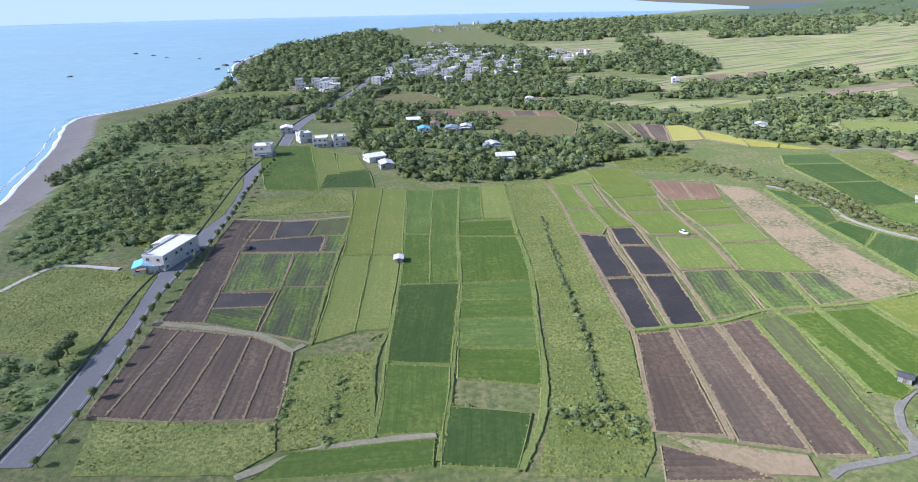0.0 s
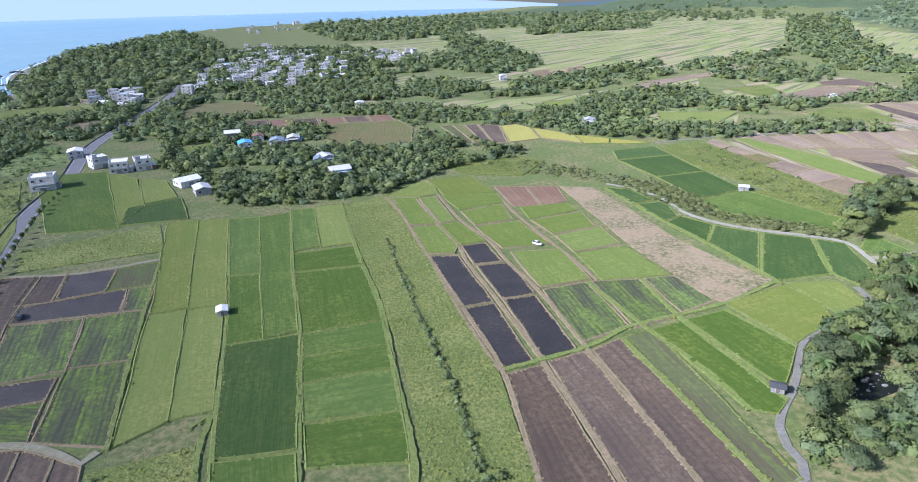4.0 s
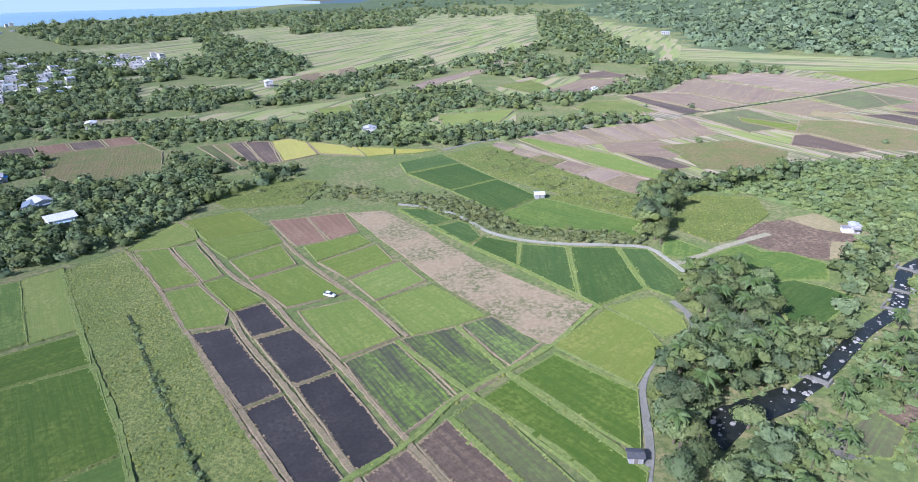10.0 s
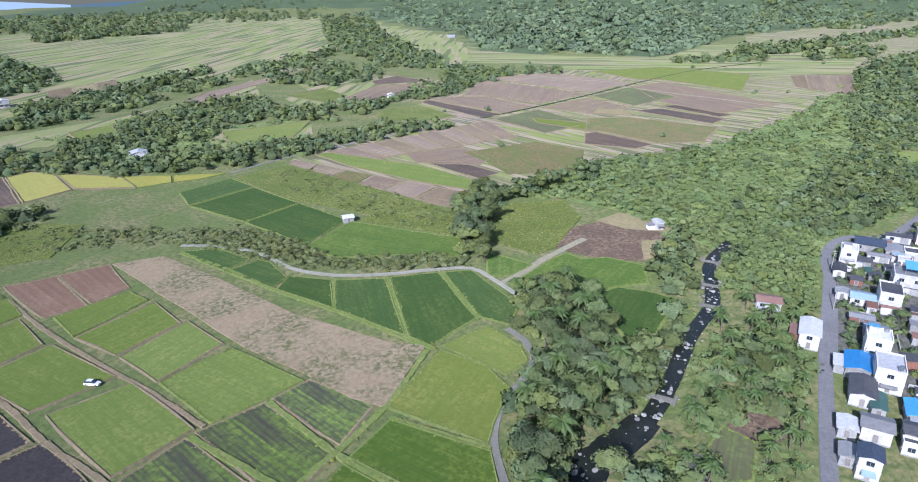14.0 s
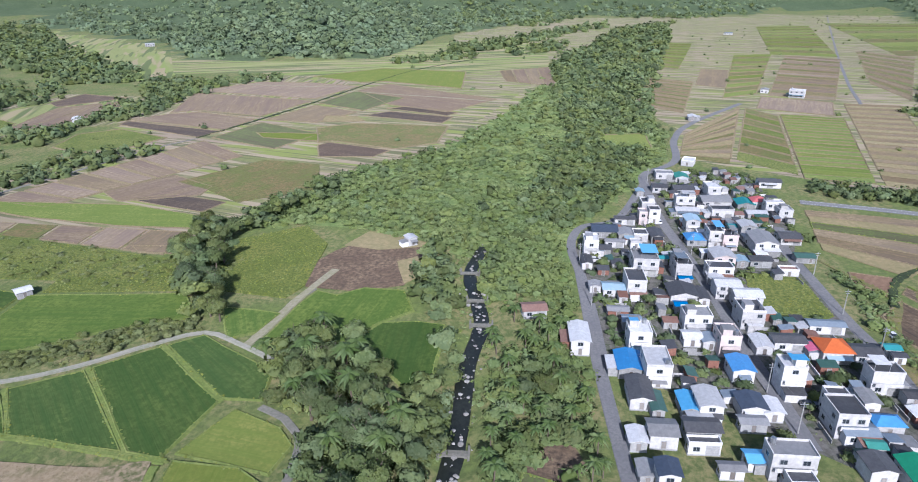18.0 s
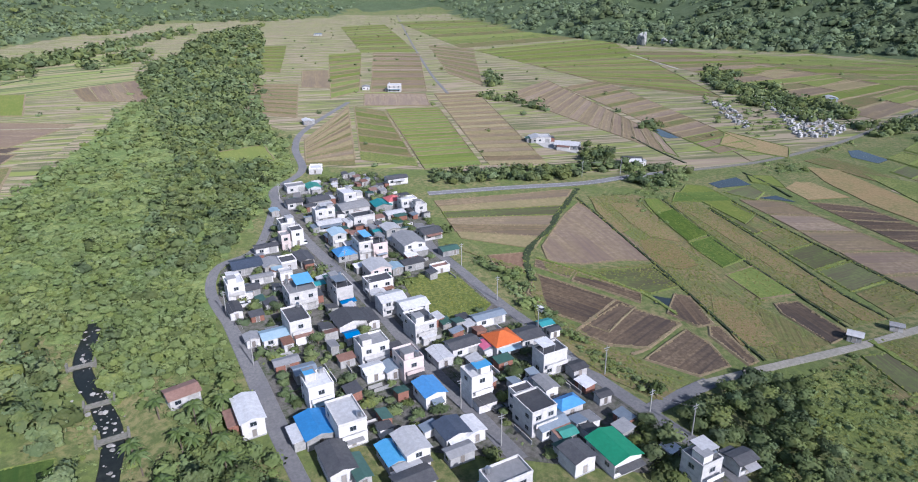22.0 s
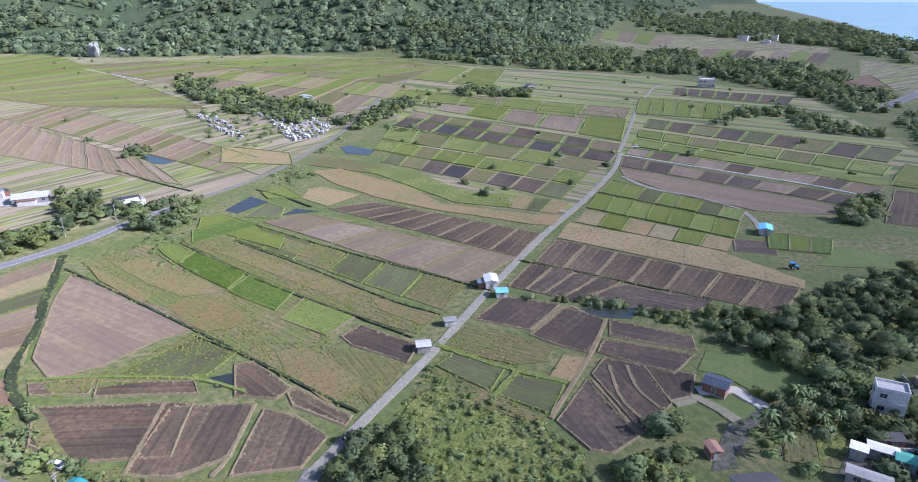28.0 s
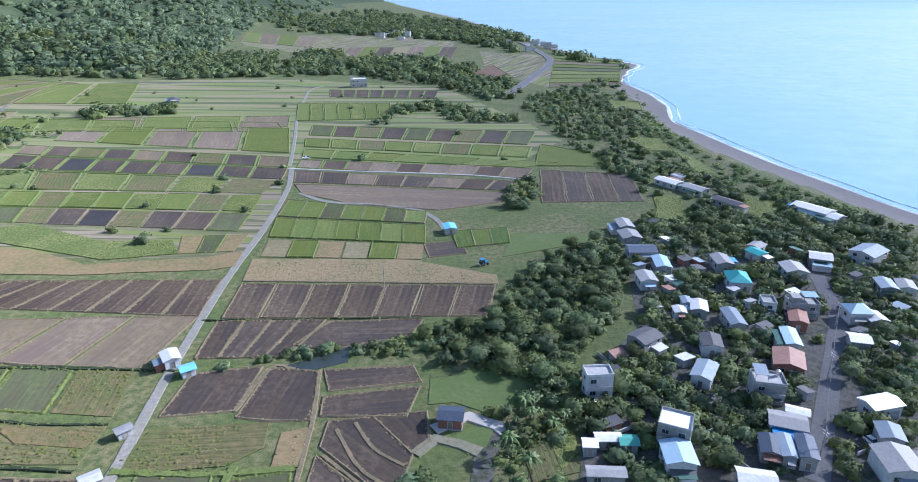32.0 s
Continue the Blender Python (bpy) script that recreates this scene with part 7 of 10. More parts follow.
house(197.2, 51.4, -82.0, 5.3, 5.8, 4.2, "gable", "dark", "white")
house(195.9, 43.1, -83.7, 7.2, 9.5, 4.2, "gable", "green", "white")
house(183.9, 30.0, -83.2, 5.7, 5.6, 6.6, "flat", "grey", "white")
house(183.6, 19.3, -85.3, 4.9, 3.8, 3.4, "gable", "dark", "white")
house(214.8, 33.4, -84.9, 3.5, 2.5, 2.8, "gable", "dark", "white")
house(252.1, 29.5, -84.4, 4.0, 3.2, 2.8, "gable", "teal", "white")
house(247.9, 29.1, -84.1, 3.3, 2.5, 2.8, "gable", "dark", "white")
house(134.8, -63.5, 167.4, 5.6, 4.8, 3.2, "gable", "navy", "brick")
house(96.4, -71.6, -181.6, 6.8, 4.5, 7.0, "flat", "grey", "white")
house(84.6, -50.8, 149.6, 7.1, 6.4, 7.0, "flat", "white", "grey")
house(87.0, -43.1, -189.2, 6.2, 6.9, 4.6, "gable", "sky", "white")
house(66.5, -74.3, 142.8, 4.9, 8.4, 3.8, "gable", "bluegrey", "white")
house(76.6, -91.1, 119.8, 6.3, 7.6, 5.0, "gable", "dark", "grey")
house(104.6, -49.8, 170.1, 2.8, 2.5, 3.2, "gable", "white", "grey")
house(99.9, -51.6, 173.3, 5.4, 2.5, 3.0, "gable", "white", "grey")
house(95.6, -50.0, 172.2, 3.7, 3.0, 3.0, "gable", "greenteal", "grey")
house(103.7, -40.8, 171.1, 7.7, 2.6, 3.0, "gable", "grey", "grey")
house(41.5, -76.9, 151.3, 7.3, 8.8, 4.0, "gable", "rust", "brick")
house(54.3, -65.5, 162.2, 7.7, 5.8, 6.0, "flat", "grey", "grey")
house(56.5, -52.3, 154.2, 7.7, 5.6, 3.6, "gable", "grey", "white")
house(51.4, -56.3, 149.1, 4.7, 2.5, 3.0, "gable", "white", "white")
house(61.6, -44.0, 161.1, 2.8, 7.3, 3.6, "gable", "bluegrey", "grey")
house(57.9, -42.7, 158.0, 3.3, 7.5, 4.0, "gable", "navy", "grey")
house(64.9, -45.0, 157.1, 3.9, 6.1, 3.4, "gable", "navy", "grey")
house(73.7, -34.9, 162.1, 7.1, 4.4, 4.0, "gable", "white", "grey")
house(30.5, -56.0, -172.0, 8.1, 4.9, 4.2, "gable", "white", "white")
house(41.4, -36.2, 167.8, 7.5, 8.2, 4.6, "gable", "grey", "white")
house(36.1, -45.6, 156.8, 4.7, 5.4, 4.0, "gable", "bluegrey", "grey")
house(4.9, -100.6, 170.8, 6.6, 6.2, 4.6, "hip", "sky", "white")
house(1.2, -97.7, 175.6, 5.3, 6.0, 3.2, "gable", "white", "grey")
house(14.1, -86.4, 159.0, 5.1, 5.1, 3.0, "gable", "white", "grey")
house(33.9, -88.5, 160.8, 3.8, 9.4, 3.6, "gable", "sky", "white")
house(24.9, -99.7, 153.6, 4.8, 8.8, 3.8, "gable", "rust", "brick")
house(20.0, -105.6, 167.7, 8.8, 5.7, 5.2, "flat", "grey", "grey")
house(30.0, -107.9, 163.2, 4.1, 5.5, 5.0, "flat", "grey", "white")
house(29.8, -127.4, 164.8, 6.8, 8.8, 4.2, "hip", "teal", "white")
house(44.9, -101.0, 171.6, 4.3, 10.0, 4.0, "gable", "bluegrey", "grey")
house(10.5, -149.6, 110.7, 6.1, 5.2, 3.4, "gable", "teal", "white")
house(6.9, -156.4, 126.2, 4.7, 5.9, 3.2, "gable", "grey", "white")
house(-9.9, -141.9, 151.1, 7.2, 7.2, 4.0, "gable", "white", "grey")
house(5.4, -133.9, 170.0, 7.2, 8.2, 3.6, "gable", "grey", "white")
house(-29.3, -142.5, 119.8, 8.7, 11.5, 5.0, "gable", "bluegrey", "white")
house(50.8, -183.9, -184.6, 5.7, 9.3, 4.0, "gable", "grey", "grey")
house(52.4, -172.5, -181.6, 7.4, 8.5, 3.4, "gable", "grey", "grey")
house(53.6, -156.2, 174.4, 10.2, 7.6, 4.0, "gable", "navy", "white")
house(50.7, -143.3, -190.5, 5.0, 9.7, 4.0, "gable", "sky", "grey")
house(60.8, -131.7, -184.4, 5.5, 7.7, 4.0, "gable", "grey", "white")
house(54.1, -114.2, 168.9, 2.5, 4.2, 3.4, "gable", "bluegrey", "white")
house(51.6, -110.1, 159.0, 4.7, 6.9, 3.4, "gable", "white", "grey")
house(58.9, -108.1, 171.3, 3.2, 3.9, 3.4, "gable", "white", "white")
house(58.1, -88.1, 162.5, 5.1, 6.7, 4.0, "gable", "dark", "white")
house(-17.3, -117.3, 161.0, 4.9, 7.9, 4.0, "gable", "bluegrey", "grey")
house(-23.4, -115.9, 155.2, 4.9, 6.9, 4.0, "gable", "grey", "white")
house(-43.0, -187.9, 114.6, 13.2, 7.2, 3.0, "gable", "white", "grey")
house(27.9, -142.9, -187.3, 5.6, 8.7, 4.0, "gable", "grey", "grey")
house(133.7, -37.5, -147.9, 2.2, 3.2, 2.6, "gable", "rust", "brick")
house(124.6, -27.7, -150.0, 8.5, 6.0, 3.4, "gable", "dark", "white")
house(210.8, -97.4, -151.3, 4.0, 5.6, 3.4, "gable", "white", "white")
house(204.7, -91.9, -151.2, 3.5, 3.3, 2.5, "gable", "skyblue", "white")
house(212.8, -50.7, -146.3, 3.6, 3.2, 2.4, "gable", "white", "grey")
house(212.2, -67.1, -142.4, 3.2, 2.3, 2.2, "gable", "grey", "white")
house(124.8, -191.3, -175.8, 4.6, 6.4, 3.0, "gable", "skyblue", "white")
house(184.6, -618.3, -170.7, 16.0, 11.0, 8.0, "flat", "white", "white")
house(478.9, -86.9, -106.7, 10.0, 11.0, 3.2, "gable", "white", "grey")
house(454.1, -95.8, -132.4, 15.1, 11.0, 3.2, "gable", "white", "grey")
house(735.5, -60.8, -110.0, 13.1, 11.0, 6.6, "flat", "white", "white")
house(760.6, -37.6, -106.0, 6.9, 11.0, 3.4, "gable", "grey", "white")
house(602.8, 46.7, -90.7, 6.1, 11.0, 3.2, "gable", "white", "grey")
house(404.7, -109.6, -119.6, 10.8, 9.7, 3.4, "gable", "dark", "white")
house(517.0, -397.5, -123.5, 9.9, 11.0, 3.4, "gable", "white", "grey")
house(347.6, -545.4, -158.4, 8.8, 11.0, 3.4, "gable", "dark", "white")
house(231.9, 304.4, -32.6, 4.6, 4.6, 2.6, "gable", "white", "grey")
house(-24.6, 239.6, 4.5, 3.2, 4.1, 2.4, "gable", "white", "grey")
house(120.6, 147.9, -40.0, 3.2, 2.7, 2.3, "gable", "dark", "grey")
house(-119.2, 246.6, -11.5, 9.3, 24.1, 6.4, "flat", "white", "white")
house(-126.2, 235.5, 17.4, 6.8, 7.7, 3.2, "gable", "skyblue", "white")
house(-127.8, 260.4, -10.9, 5.4, 9.7, 3.8, "gable", "white", "white")
house(-133.6, 434.3, 6.7, 12.5, 11.0, 8.0, "flat", "white", "white")
house(-99.7, 462.3, 7.2, 10.6, 11.0, 7.0, "flat", "white", "white")
house(-86.8, 465.5, 17.4, 9.1, 11.0, 7.0, "flat", "white", "white")
house(-115.8, 480.2, 30.7, 9.2, 11.0, 7.0, "flat", "white", "white")
house(-137.7, 515.9, 11.4, 9.0, 11.0, 5.0, "gable", "white", "white")
house(-55.0, 415.5, 30.5, 11.9, 11.0, 4.0, "gable", "white", "white")
house(-45.3, 396.0, 15.7, 8.2, 11.0, 3.6, "gable", "white", "grey")
house(31.3, 410.6, 9.2, 11.7, 11.0, 4.0, "gable", "white", "white")
house(263.2, 782.0, -11.5, 8.5, 11.0, 6.0, "gable", "white", "white")
house(-26.1, 502.1, 8.3, 9.1, 11.0, 5.0, "gable", "skyblue", "white")
house(-36.9, 543.7, 7.6, 11.3, 11.0, 5.0, "gable", "white", "grey")
house(25.6, 446.5, 16.5, 8.1, 11.0, 4.0, "gable", "white", "white")
house(-17.9, 531.2, 1.6, 8.0, 10.8, 3.6, "gable", "rust", "white")
house(-4.4, 510.7, -5.2, 9.7, 11.0, 3.6, "gable", "bluegrey", "white")
house(7.5, 516.4, -1.9, 8.6, 11.0, 3.6, "gable", "white", "grey")
house(21.5, 442.1, -6.4, 6.8, 10.0, 3.6, "gable", "bluegrey", "white")
house(304.8, 187.1, -47.5, 3.6, 4.5, 3.8, "gable", "white", "white")
house(254.8, 131.0, -72.6, 7.4, 5.6, 3.2, "gable", "rust", "white")
house(73.3, 650.9, -11.9, 7.6, 11.0, 5.0, "gable", "white", "white")
house(235.8, 494.1, -28.0, 9.9, 11.0, 4.5, "gable", "white", "white")
house(500.2, 523.2, -50.7, 6.4, 11.0, 4.0, "gable", "white", "white")
house(1157.0, 953.1, -54.7, 16.0, 11.0, 5.0, "gable", "white", "white")
house(477.5, -90.2, -109.3, 9.9, 10.8, 3.5, "flat", "white", "white")
house(455.6, -96.0, -108.5, 7.0, 8.3, 3.0, "flat", "sky", "white")
house(1608.3, -132.4, -95.6, 16.0, 11.0, 4.0, "gable", "bluegrey", "white")
house(401.8, -108.9, -111.5, 7.9, 6.7, 3.2, "gable", "white", "white")


# ---- yard sheds and walls of the upper village ----
VILLAGE = [(437.8, 85.8), (443.9, 32.3), (352.7, 29.8), (327.6, 36.7), (248.2, 31.1), (208.6, 24.7), (188.6, 19.5), (179.2, 20.6), (230.2, 107.7), (260.3, 112.5), (306.2, 121.3), (336.2, 119.0), (352.3, 104.3)]


def shed(x, y, turn, w, d, h, roof, wall):
    t = new("lean_to")
    t.matrix_world = pose(x, y, 0, 0, 0, turn)
    TAKEN.append((x, y, 0.5 * max(w, d) + 0.6))
    verts = [(-w / 2 - 0.3, -d / 2 - 0.3, h - 0.25), (w / 2 + 0.3, -d / 2 - 0.3, h - 0.25), (w / 2 + 0.3, d / 2 + 0.3, h + 0.25), (-w / 2 - 0.3, d / 2 + 0.3, h + 0.25)]
    verts += [(p[0], p[1], p[2] + 0.08) for p in verts]
    part("roof", mesh_from("roof", verts, [(3, 2, 1, 0), (4, 5, 6, 7), (0, 1, 5, 4), (1, 2, 6, 5), (2, 3, 7, 6), (3, 0, 4, 7)], ROOFS[roof]), t)
    walls = [(-w / 2, -d / 2), (w / 2, -d / 2), (w / 2, d / 2), (-w / 2, d / 2)]
    wv = [(a, b, -0.3) for a, b in walls] + [(a, b, h + (0.2 if b > 0 else -0.22)) for a, b in walls]
    part("wall", mesh_from("wall", wv, [(0, 1, 5, 4), (1, 2, 6, 5), (2, 3, 7, 6), (3, 0, 4, 7)], M[WALLS[wall]]), t)
    part("door", DOOR, t, pose(0, -d / 2 - 0.02, 0.03))
    tagged(t, "small %s lean-to with a %s roof" % (WALL_WORDS[wall], ROOF_WORDS[roof]), "lean-to", "yard sheds")


def yard_clutter(area, turn, n_sheds, n_walls):
    rng = random.Random(8)
    xs, ys = [p[0] for p in area], [p[1] for p in area]
    sheds = walls = 0
    for _ in range(9000):
        x, y = rng.uniform(min(xs), max(xs)), rng.uniform(min(ys), max(ys))
        if not inside(area, [x], [y])[0]:
            continue
        room = min(math.hypot(x - a, y - b) - r for a, b, r in TAKEN)
        if room > 0.6 and sheds < n_sheds:
            sheds += 1
            shed(x, y, turn + rng.choice((0, 90, 180, 270)), rng.uniform(2.4, 4.6), rng.uniform(2.2, 3.6), rng.uniform(2.2, 2.9), rng.choice(("dark", "dark", "grey", "rust", "bluegrey", "white", "greendark")), rng.choice(("grey", "grey", "brick", "white")))
        elif room > -0.9 and walls < n_walls and sheds >= n_sheds:
            walls += 1
            k = rng.uniform(3, 8)
            ob = new("yard_wall", boxes_mesh("yard_wall", [M["greywall"], M["plaster"]], (-k / 2, -0.1, -0.2, k / 2, 0.1, 1.15, rng.choice((0, 0, 1)))))
            ob.matrix_world = pose(x, y, 0, 0, 0, turn + rng.choice((0, 90)))
            tagged(ob, "low weathered concrete yard wall", "wall", "yard walls")


VILLAGE_BY_SEA = [(52.0, -184.3), (35.5, -200.9), (29.3, -165.2), (-14.6, -148.4), (-39.9, -129.6), (37.7, -34.0), (109.1, -41.4), (96.8, -80.5), (73.6, -103.6)]
TAKEN.append((284.0, 49.5, 15.0))       # the open green between the houses
yard_clutter(VILLAGE, 8.8, 95, 90)
yard_clutter(VILLAGE_BY_SEA, 20, 26, 34)


# ---- far village ----
FAR_SITES = []


def far_houses(n, seed, *poly):
    rng = random.Random(seed)
    xs, ys = [p[0] for p in poly], [p[1] for p in poly]
    made, tries = FAR_SITES, 0
    n += len(made)
    while len(made) < n and tries < 4000:
        tries += 1
        x, y = rng.uniform(min(xs), max(xs)), rng.uniform(min(ys), max(ys))
        if not inside(list(poly), [x], [y])[0] or any(math.hypot(x - a, y - b) < 13 for a, b in made):
            continue
        made.append((round(x, 1), round(y, 1)))
        h = rng.choice((3.4, 6.4, 6.6, 9.5))
        t = new("house")
        w, d = rng.uniform(7, 13), rng.uniform(7, 12)
        kind = "flat" if h > 5 else "gable"
        roof = rng.choice(("white", "white", "white", "grey", "dark", "bluegrey", "sky"))
        t.matrix_world = pose(x, y, 0, 0, 0, rng.choice((0, 90)) + rng.uniform(-14, 14))
        part("wall", boxes_mesh("wall", [M["plaster"], M["greywall"]], (-w / 2, -d / 2, -0.4, w / 2, d / 2, h, 0), (-w / 2 - 0.05, -d / 2 - 0.05, -0.4, w / 2 + 0.05, d / 2 + 0.05, 0.4, 1)), t)
        part("roof", roof_mesh(kind, w, d, h, ROOFS[roof], M["plaster"]), t)
        for level in range(max(1, round(h / 3.3))):
            for ang, off, length in ((0, d, w), (270, w, d)):
                for u in (-length / 4, length / 4):
                    part("window", WINDOW, t, pose(0, 0, 0, 0, 0, ang) @ pose(u, -off / 2 - 0.03, level * 3.2 + 1.8))
        tagged(t, "white plastered village house with a %s roof" % ROOF_WORDS[roof], "house", "houses of the far village")


far_houses(95, 3, (-109.0, 788.4), (-92.0, 1182.3), (-20.7, 1324.4), (122.3, 1234.4), (83.7, 879.8), (0.9, 817.0), (-62.5, 890.3))
far_houses(40, 14, (-71.4, 1404.4), (80.2, 1100.1), (72.4, 886.4), (6.1, 815.6), (-44.9, 874.9))
far_houses(16, 4, (-200.8, 801.7), (-173.5, 888.0), (-127.2, 791.0), (-142.3, 719.4))
far_houses(26, 5, (149.7, 1283.1), (247.4, 1205.4), (208.7, 1035.4), (136.0, 1079.8))
far_houses(14, 6, (-297.0, 2491.5), (-184.9, 2767.5), (172.6, 2714.4), (23.3, 2070.4), (-167.5, 1971.9))
far_houses(10, 7, (-65.1, 1561.2), (18.1, 1644.3), (26.7, 1358.4), (-45.7, 1376.5))
far_houses(14, 8, (211.6, -1392.4), (113.3, -1391.6), (123.6, -1195.8), (191.0, -1211.5))
far_houses(8, 9, (-36.1, -1049.3), (-134.3, -1126.2), (-106.6, -965.1), (-52.6, -928.2))


# ---- trees ----
HERE = Vector((80.0, 80.0))     # the middle of the plain


def lumpy(level, seed):
    """An uneven rounded core, as arrays of corners and faces."""
    bm = bmesh.new()
    bmesh.ops.create_icosphere(bm, subdivisions=level, radius=1)
    for v in bm.verts:
        k = noise.noise(v.co * 1.7 + Vector((seed * 7.3, 0, 0)))
        v.co *= 0.82 + 0.42 * k
        v.co.z *= 0.8
    out = np.array([v.co[:] for v in bm.verts]), [tuple(v.index for v in f.verts) for f in bm.faces]
    bm.free()
    return out


def crown_arrays(leaves, level, seed, size=0.3, tall=0.8, lobe_count=3):
    """A crown of unit radius: an uneven core in several lobes with many leaf clumps standing out of it."""
    rng = np.random.default_rng(seed)
    verts, faces = [], []
    lobes = [(np.zeros(3), 0.74)] + [(np.array([math.cos(a) * 0.45, math.sin(a) * 0.45, rng.uniform(-0.15, 0.38)]), rng.uniform(0.36, 0.56))
                                     for a in rng.uniform(0, 6.28) + np.arange(lobe_count) * 2.1]
    for k, (c, r) in enumerate(lobes):
        v, f = lumpy(level if k == 0 else max(1, level - 1), seed + k)
        faces.append([tuple(i + sum(len(a) for a in verts) for i in t) for t in f])
        verts.append(v * r * 0.9 + c)
    base = sum(len(a) for a in verts)
    quads = []
    for _ in range(leaves):
        c, r = lobes[rng.integers(len(lobes))]
        n = rng.normal(size=3)
        n /= np.linalg.norm(n)
        if n[2] < -0.5:
            n[2] = -n[2]
        p = c + n * r * rng.uniform(0.84, 1.12) * np.array([1, 1, tall])
        u = np.cross(n, rng.normal(size=3))
        u /= np.linalg.norm(u) + 1e-6
        w = np.cross(n, u) + n * rng.uniform(-0.45, 0.45)
        s = size * rng.uniform(0.5, 1.2)
        bend = n * s * 0.35
        quads += [p - u * s * 0.6, p - w * s * 0.55 - bend * 0.4, p + u * s * 0.6, p + w * s * 0.55 + bend]
    verts.append(np.array(quads).reshape(-1, 3))
    faces.append([(base + 4 * i, base + 4 * i + 1, base + 4 * i + 2, base + 4 * i + 3) for i in range(leaves)])
    return np.concatenate(verts), [t for f in faces for t in f]


def palm_arrays(seed, fronds=11):
    """A tuft of arching fronds of unit length."""
    rng = np.random.default_rng(seed)
    verts, faces = [], []
    for i in range(fronds):
        a = 6.28 * i / fronds + rng.uniform(-0.3, 0.3)
        rise = rng.uniform(0.25, 0.95)
        d, s = np.array([math.cos(a), math.sin(a), 0]), np.array([-math.sin(a), math.cos(a), 0])
        o = len(verts)
        for k in range(5):
            t = k / 4
            p = d * t * (1 - 0.15 * rise) + np.array([0, 0, rise * t - (0.55 + rise * 0.6) * t * t])
            w = 0.16 * math.sin(math.pi * min(1, t + 0.15)) + 0.01
            verts += [p + s * w + (0, 0, -w * 0.6), p, p - s * w + (0, 0, -w * 0.6)]
            if k:
                b = o + 3 * k
                faces += [(b - 3, b, b + 1, b - 2), (b - 2, b + 1, b + 2, b - 1)]
    return np.array(verts), faces


def trunk_arrays(lean, limbs, seed):
    """A tapered trunk of unit height with limbs that fork off it."""
    rng = np.random.default_rng(seed)
    verts, faces = [], []

    def tube(p, q, r0, r1):
        o = len(verts)
        d = (q - p) / np.linalg.norm(q - p)
        u = np.cross(d, (0.3, 0.9, 0.1))
        u /= np.linalg.norm(u)
        w = np.cross(d, u)
        for c, r in ((p, r0), (q, r1)):
            verts.extend(c + (u * math.cos(a) + w * math.sin(a)) * r for a in np.arange(6) * math.pi / 3)
        faces.extend((o + i, o + (i + 1) % 6, o + 6 + (i + 1) % 6, o + 6 + i) for i in range(6))

    top = np.array([lean, lean * 0.5, 0.62])
    tube(np.zeros(3), top, 0.035, 0.02)
    for i in range(limbs):
        a = 6.28 * i / max(1, limbs) + rng.uniform(-0.4, 0.4)
        tube(top * rng.uniform(0.75, 1), top + np.array([math.cos(a) * 0.22, math.sin(a) * 0.22, rng.uniform(0.12, 0.26)]), 0.016, 0.006)
    return np.array(verts), faces


KITS = {
    2: [crown_arrays(165, 1, s, 0.165) for s in range(1, 7)],
    1: [crown_arrays(48, 1, s, 0.23, 0.9, 2) for s in range(11, 19)],
    0: [crown_arrays(16, 1, s, 0.31, 0.9, 0) for s in range(21, 29)],
}
SCRUB_KIT = [crown_arrays(34, 1, s, 0.24, 0.95, 0) for s in range(41, 49)]


def rounded(v, rng_seed=5, lift=0.12):
    """Shading directions of a crown about the origin: outward, lifted, a little unruly."""
    rng = np.random.default_rng(rng_seed)
    k = v / (np.linalg.norm(v, axis=1, keepdims=True) + 1e-6) + rng.normal(size=v.shape) * 0.33 + np.array([0, 0, lift])
    return k / (np.linalg.norm(k, axis=1, keepdims=True) + 1e-6)


def flat_faces(faces):
    """Faces as one run of corner numbers and their counts."""
    return np.array([i for t in faces for i in t], np.int64), np.array([len(t) for t in faces], np.int64)


FLAT = {}


def joined(parts, lift=0.12, seed=1):
    """Many placed copies of array shapes as arrays of corners, face corners, face sizes, shading directions and a tone for each copy."""
    rng = np.random.default_rng(seed)
    verts, loops, sizes, normals, tones, o = [], [], [], [], [], 0
    for (v, f), m, p in parts:
        if (id(v), lift) not in FLAT:
            FLAT[id(v), lift] = (*flat_faces(f), rounded(v, 5, lift))
        run, count, round_ = FLAT[id(v), lift]
        verts.append(v @ m.T + p)
        k = round_ @ (m / (np.linalg.norm(m, axis=1, keepdims=True) + 1e-9)).T
        normals.append(k / (np.linalg.norm(k, axis=1, keepdims=True) + 1e-9))
        loops.append(run + o)
        sizes.append(count)
        tones.append(np.full(len(v), rng.random()))
        o += len(v)
    return np.concatenate(verts), np.concatenate(loops), np.concatenate(sizes), np.concatenate(normals), np.concatenate(tones)


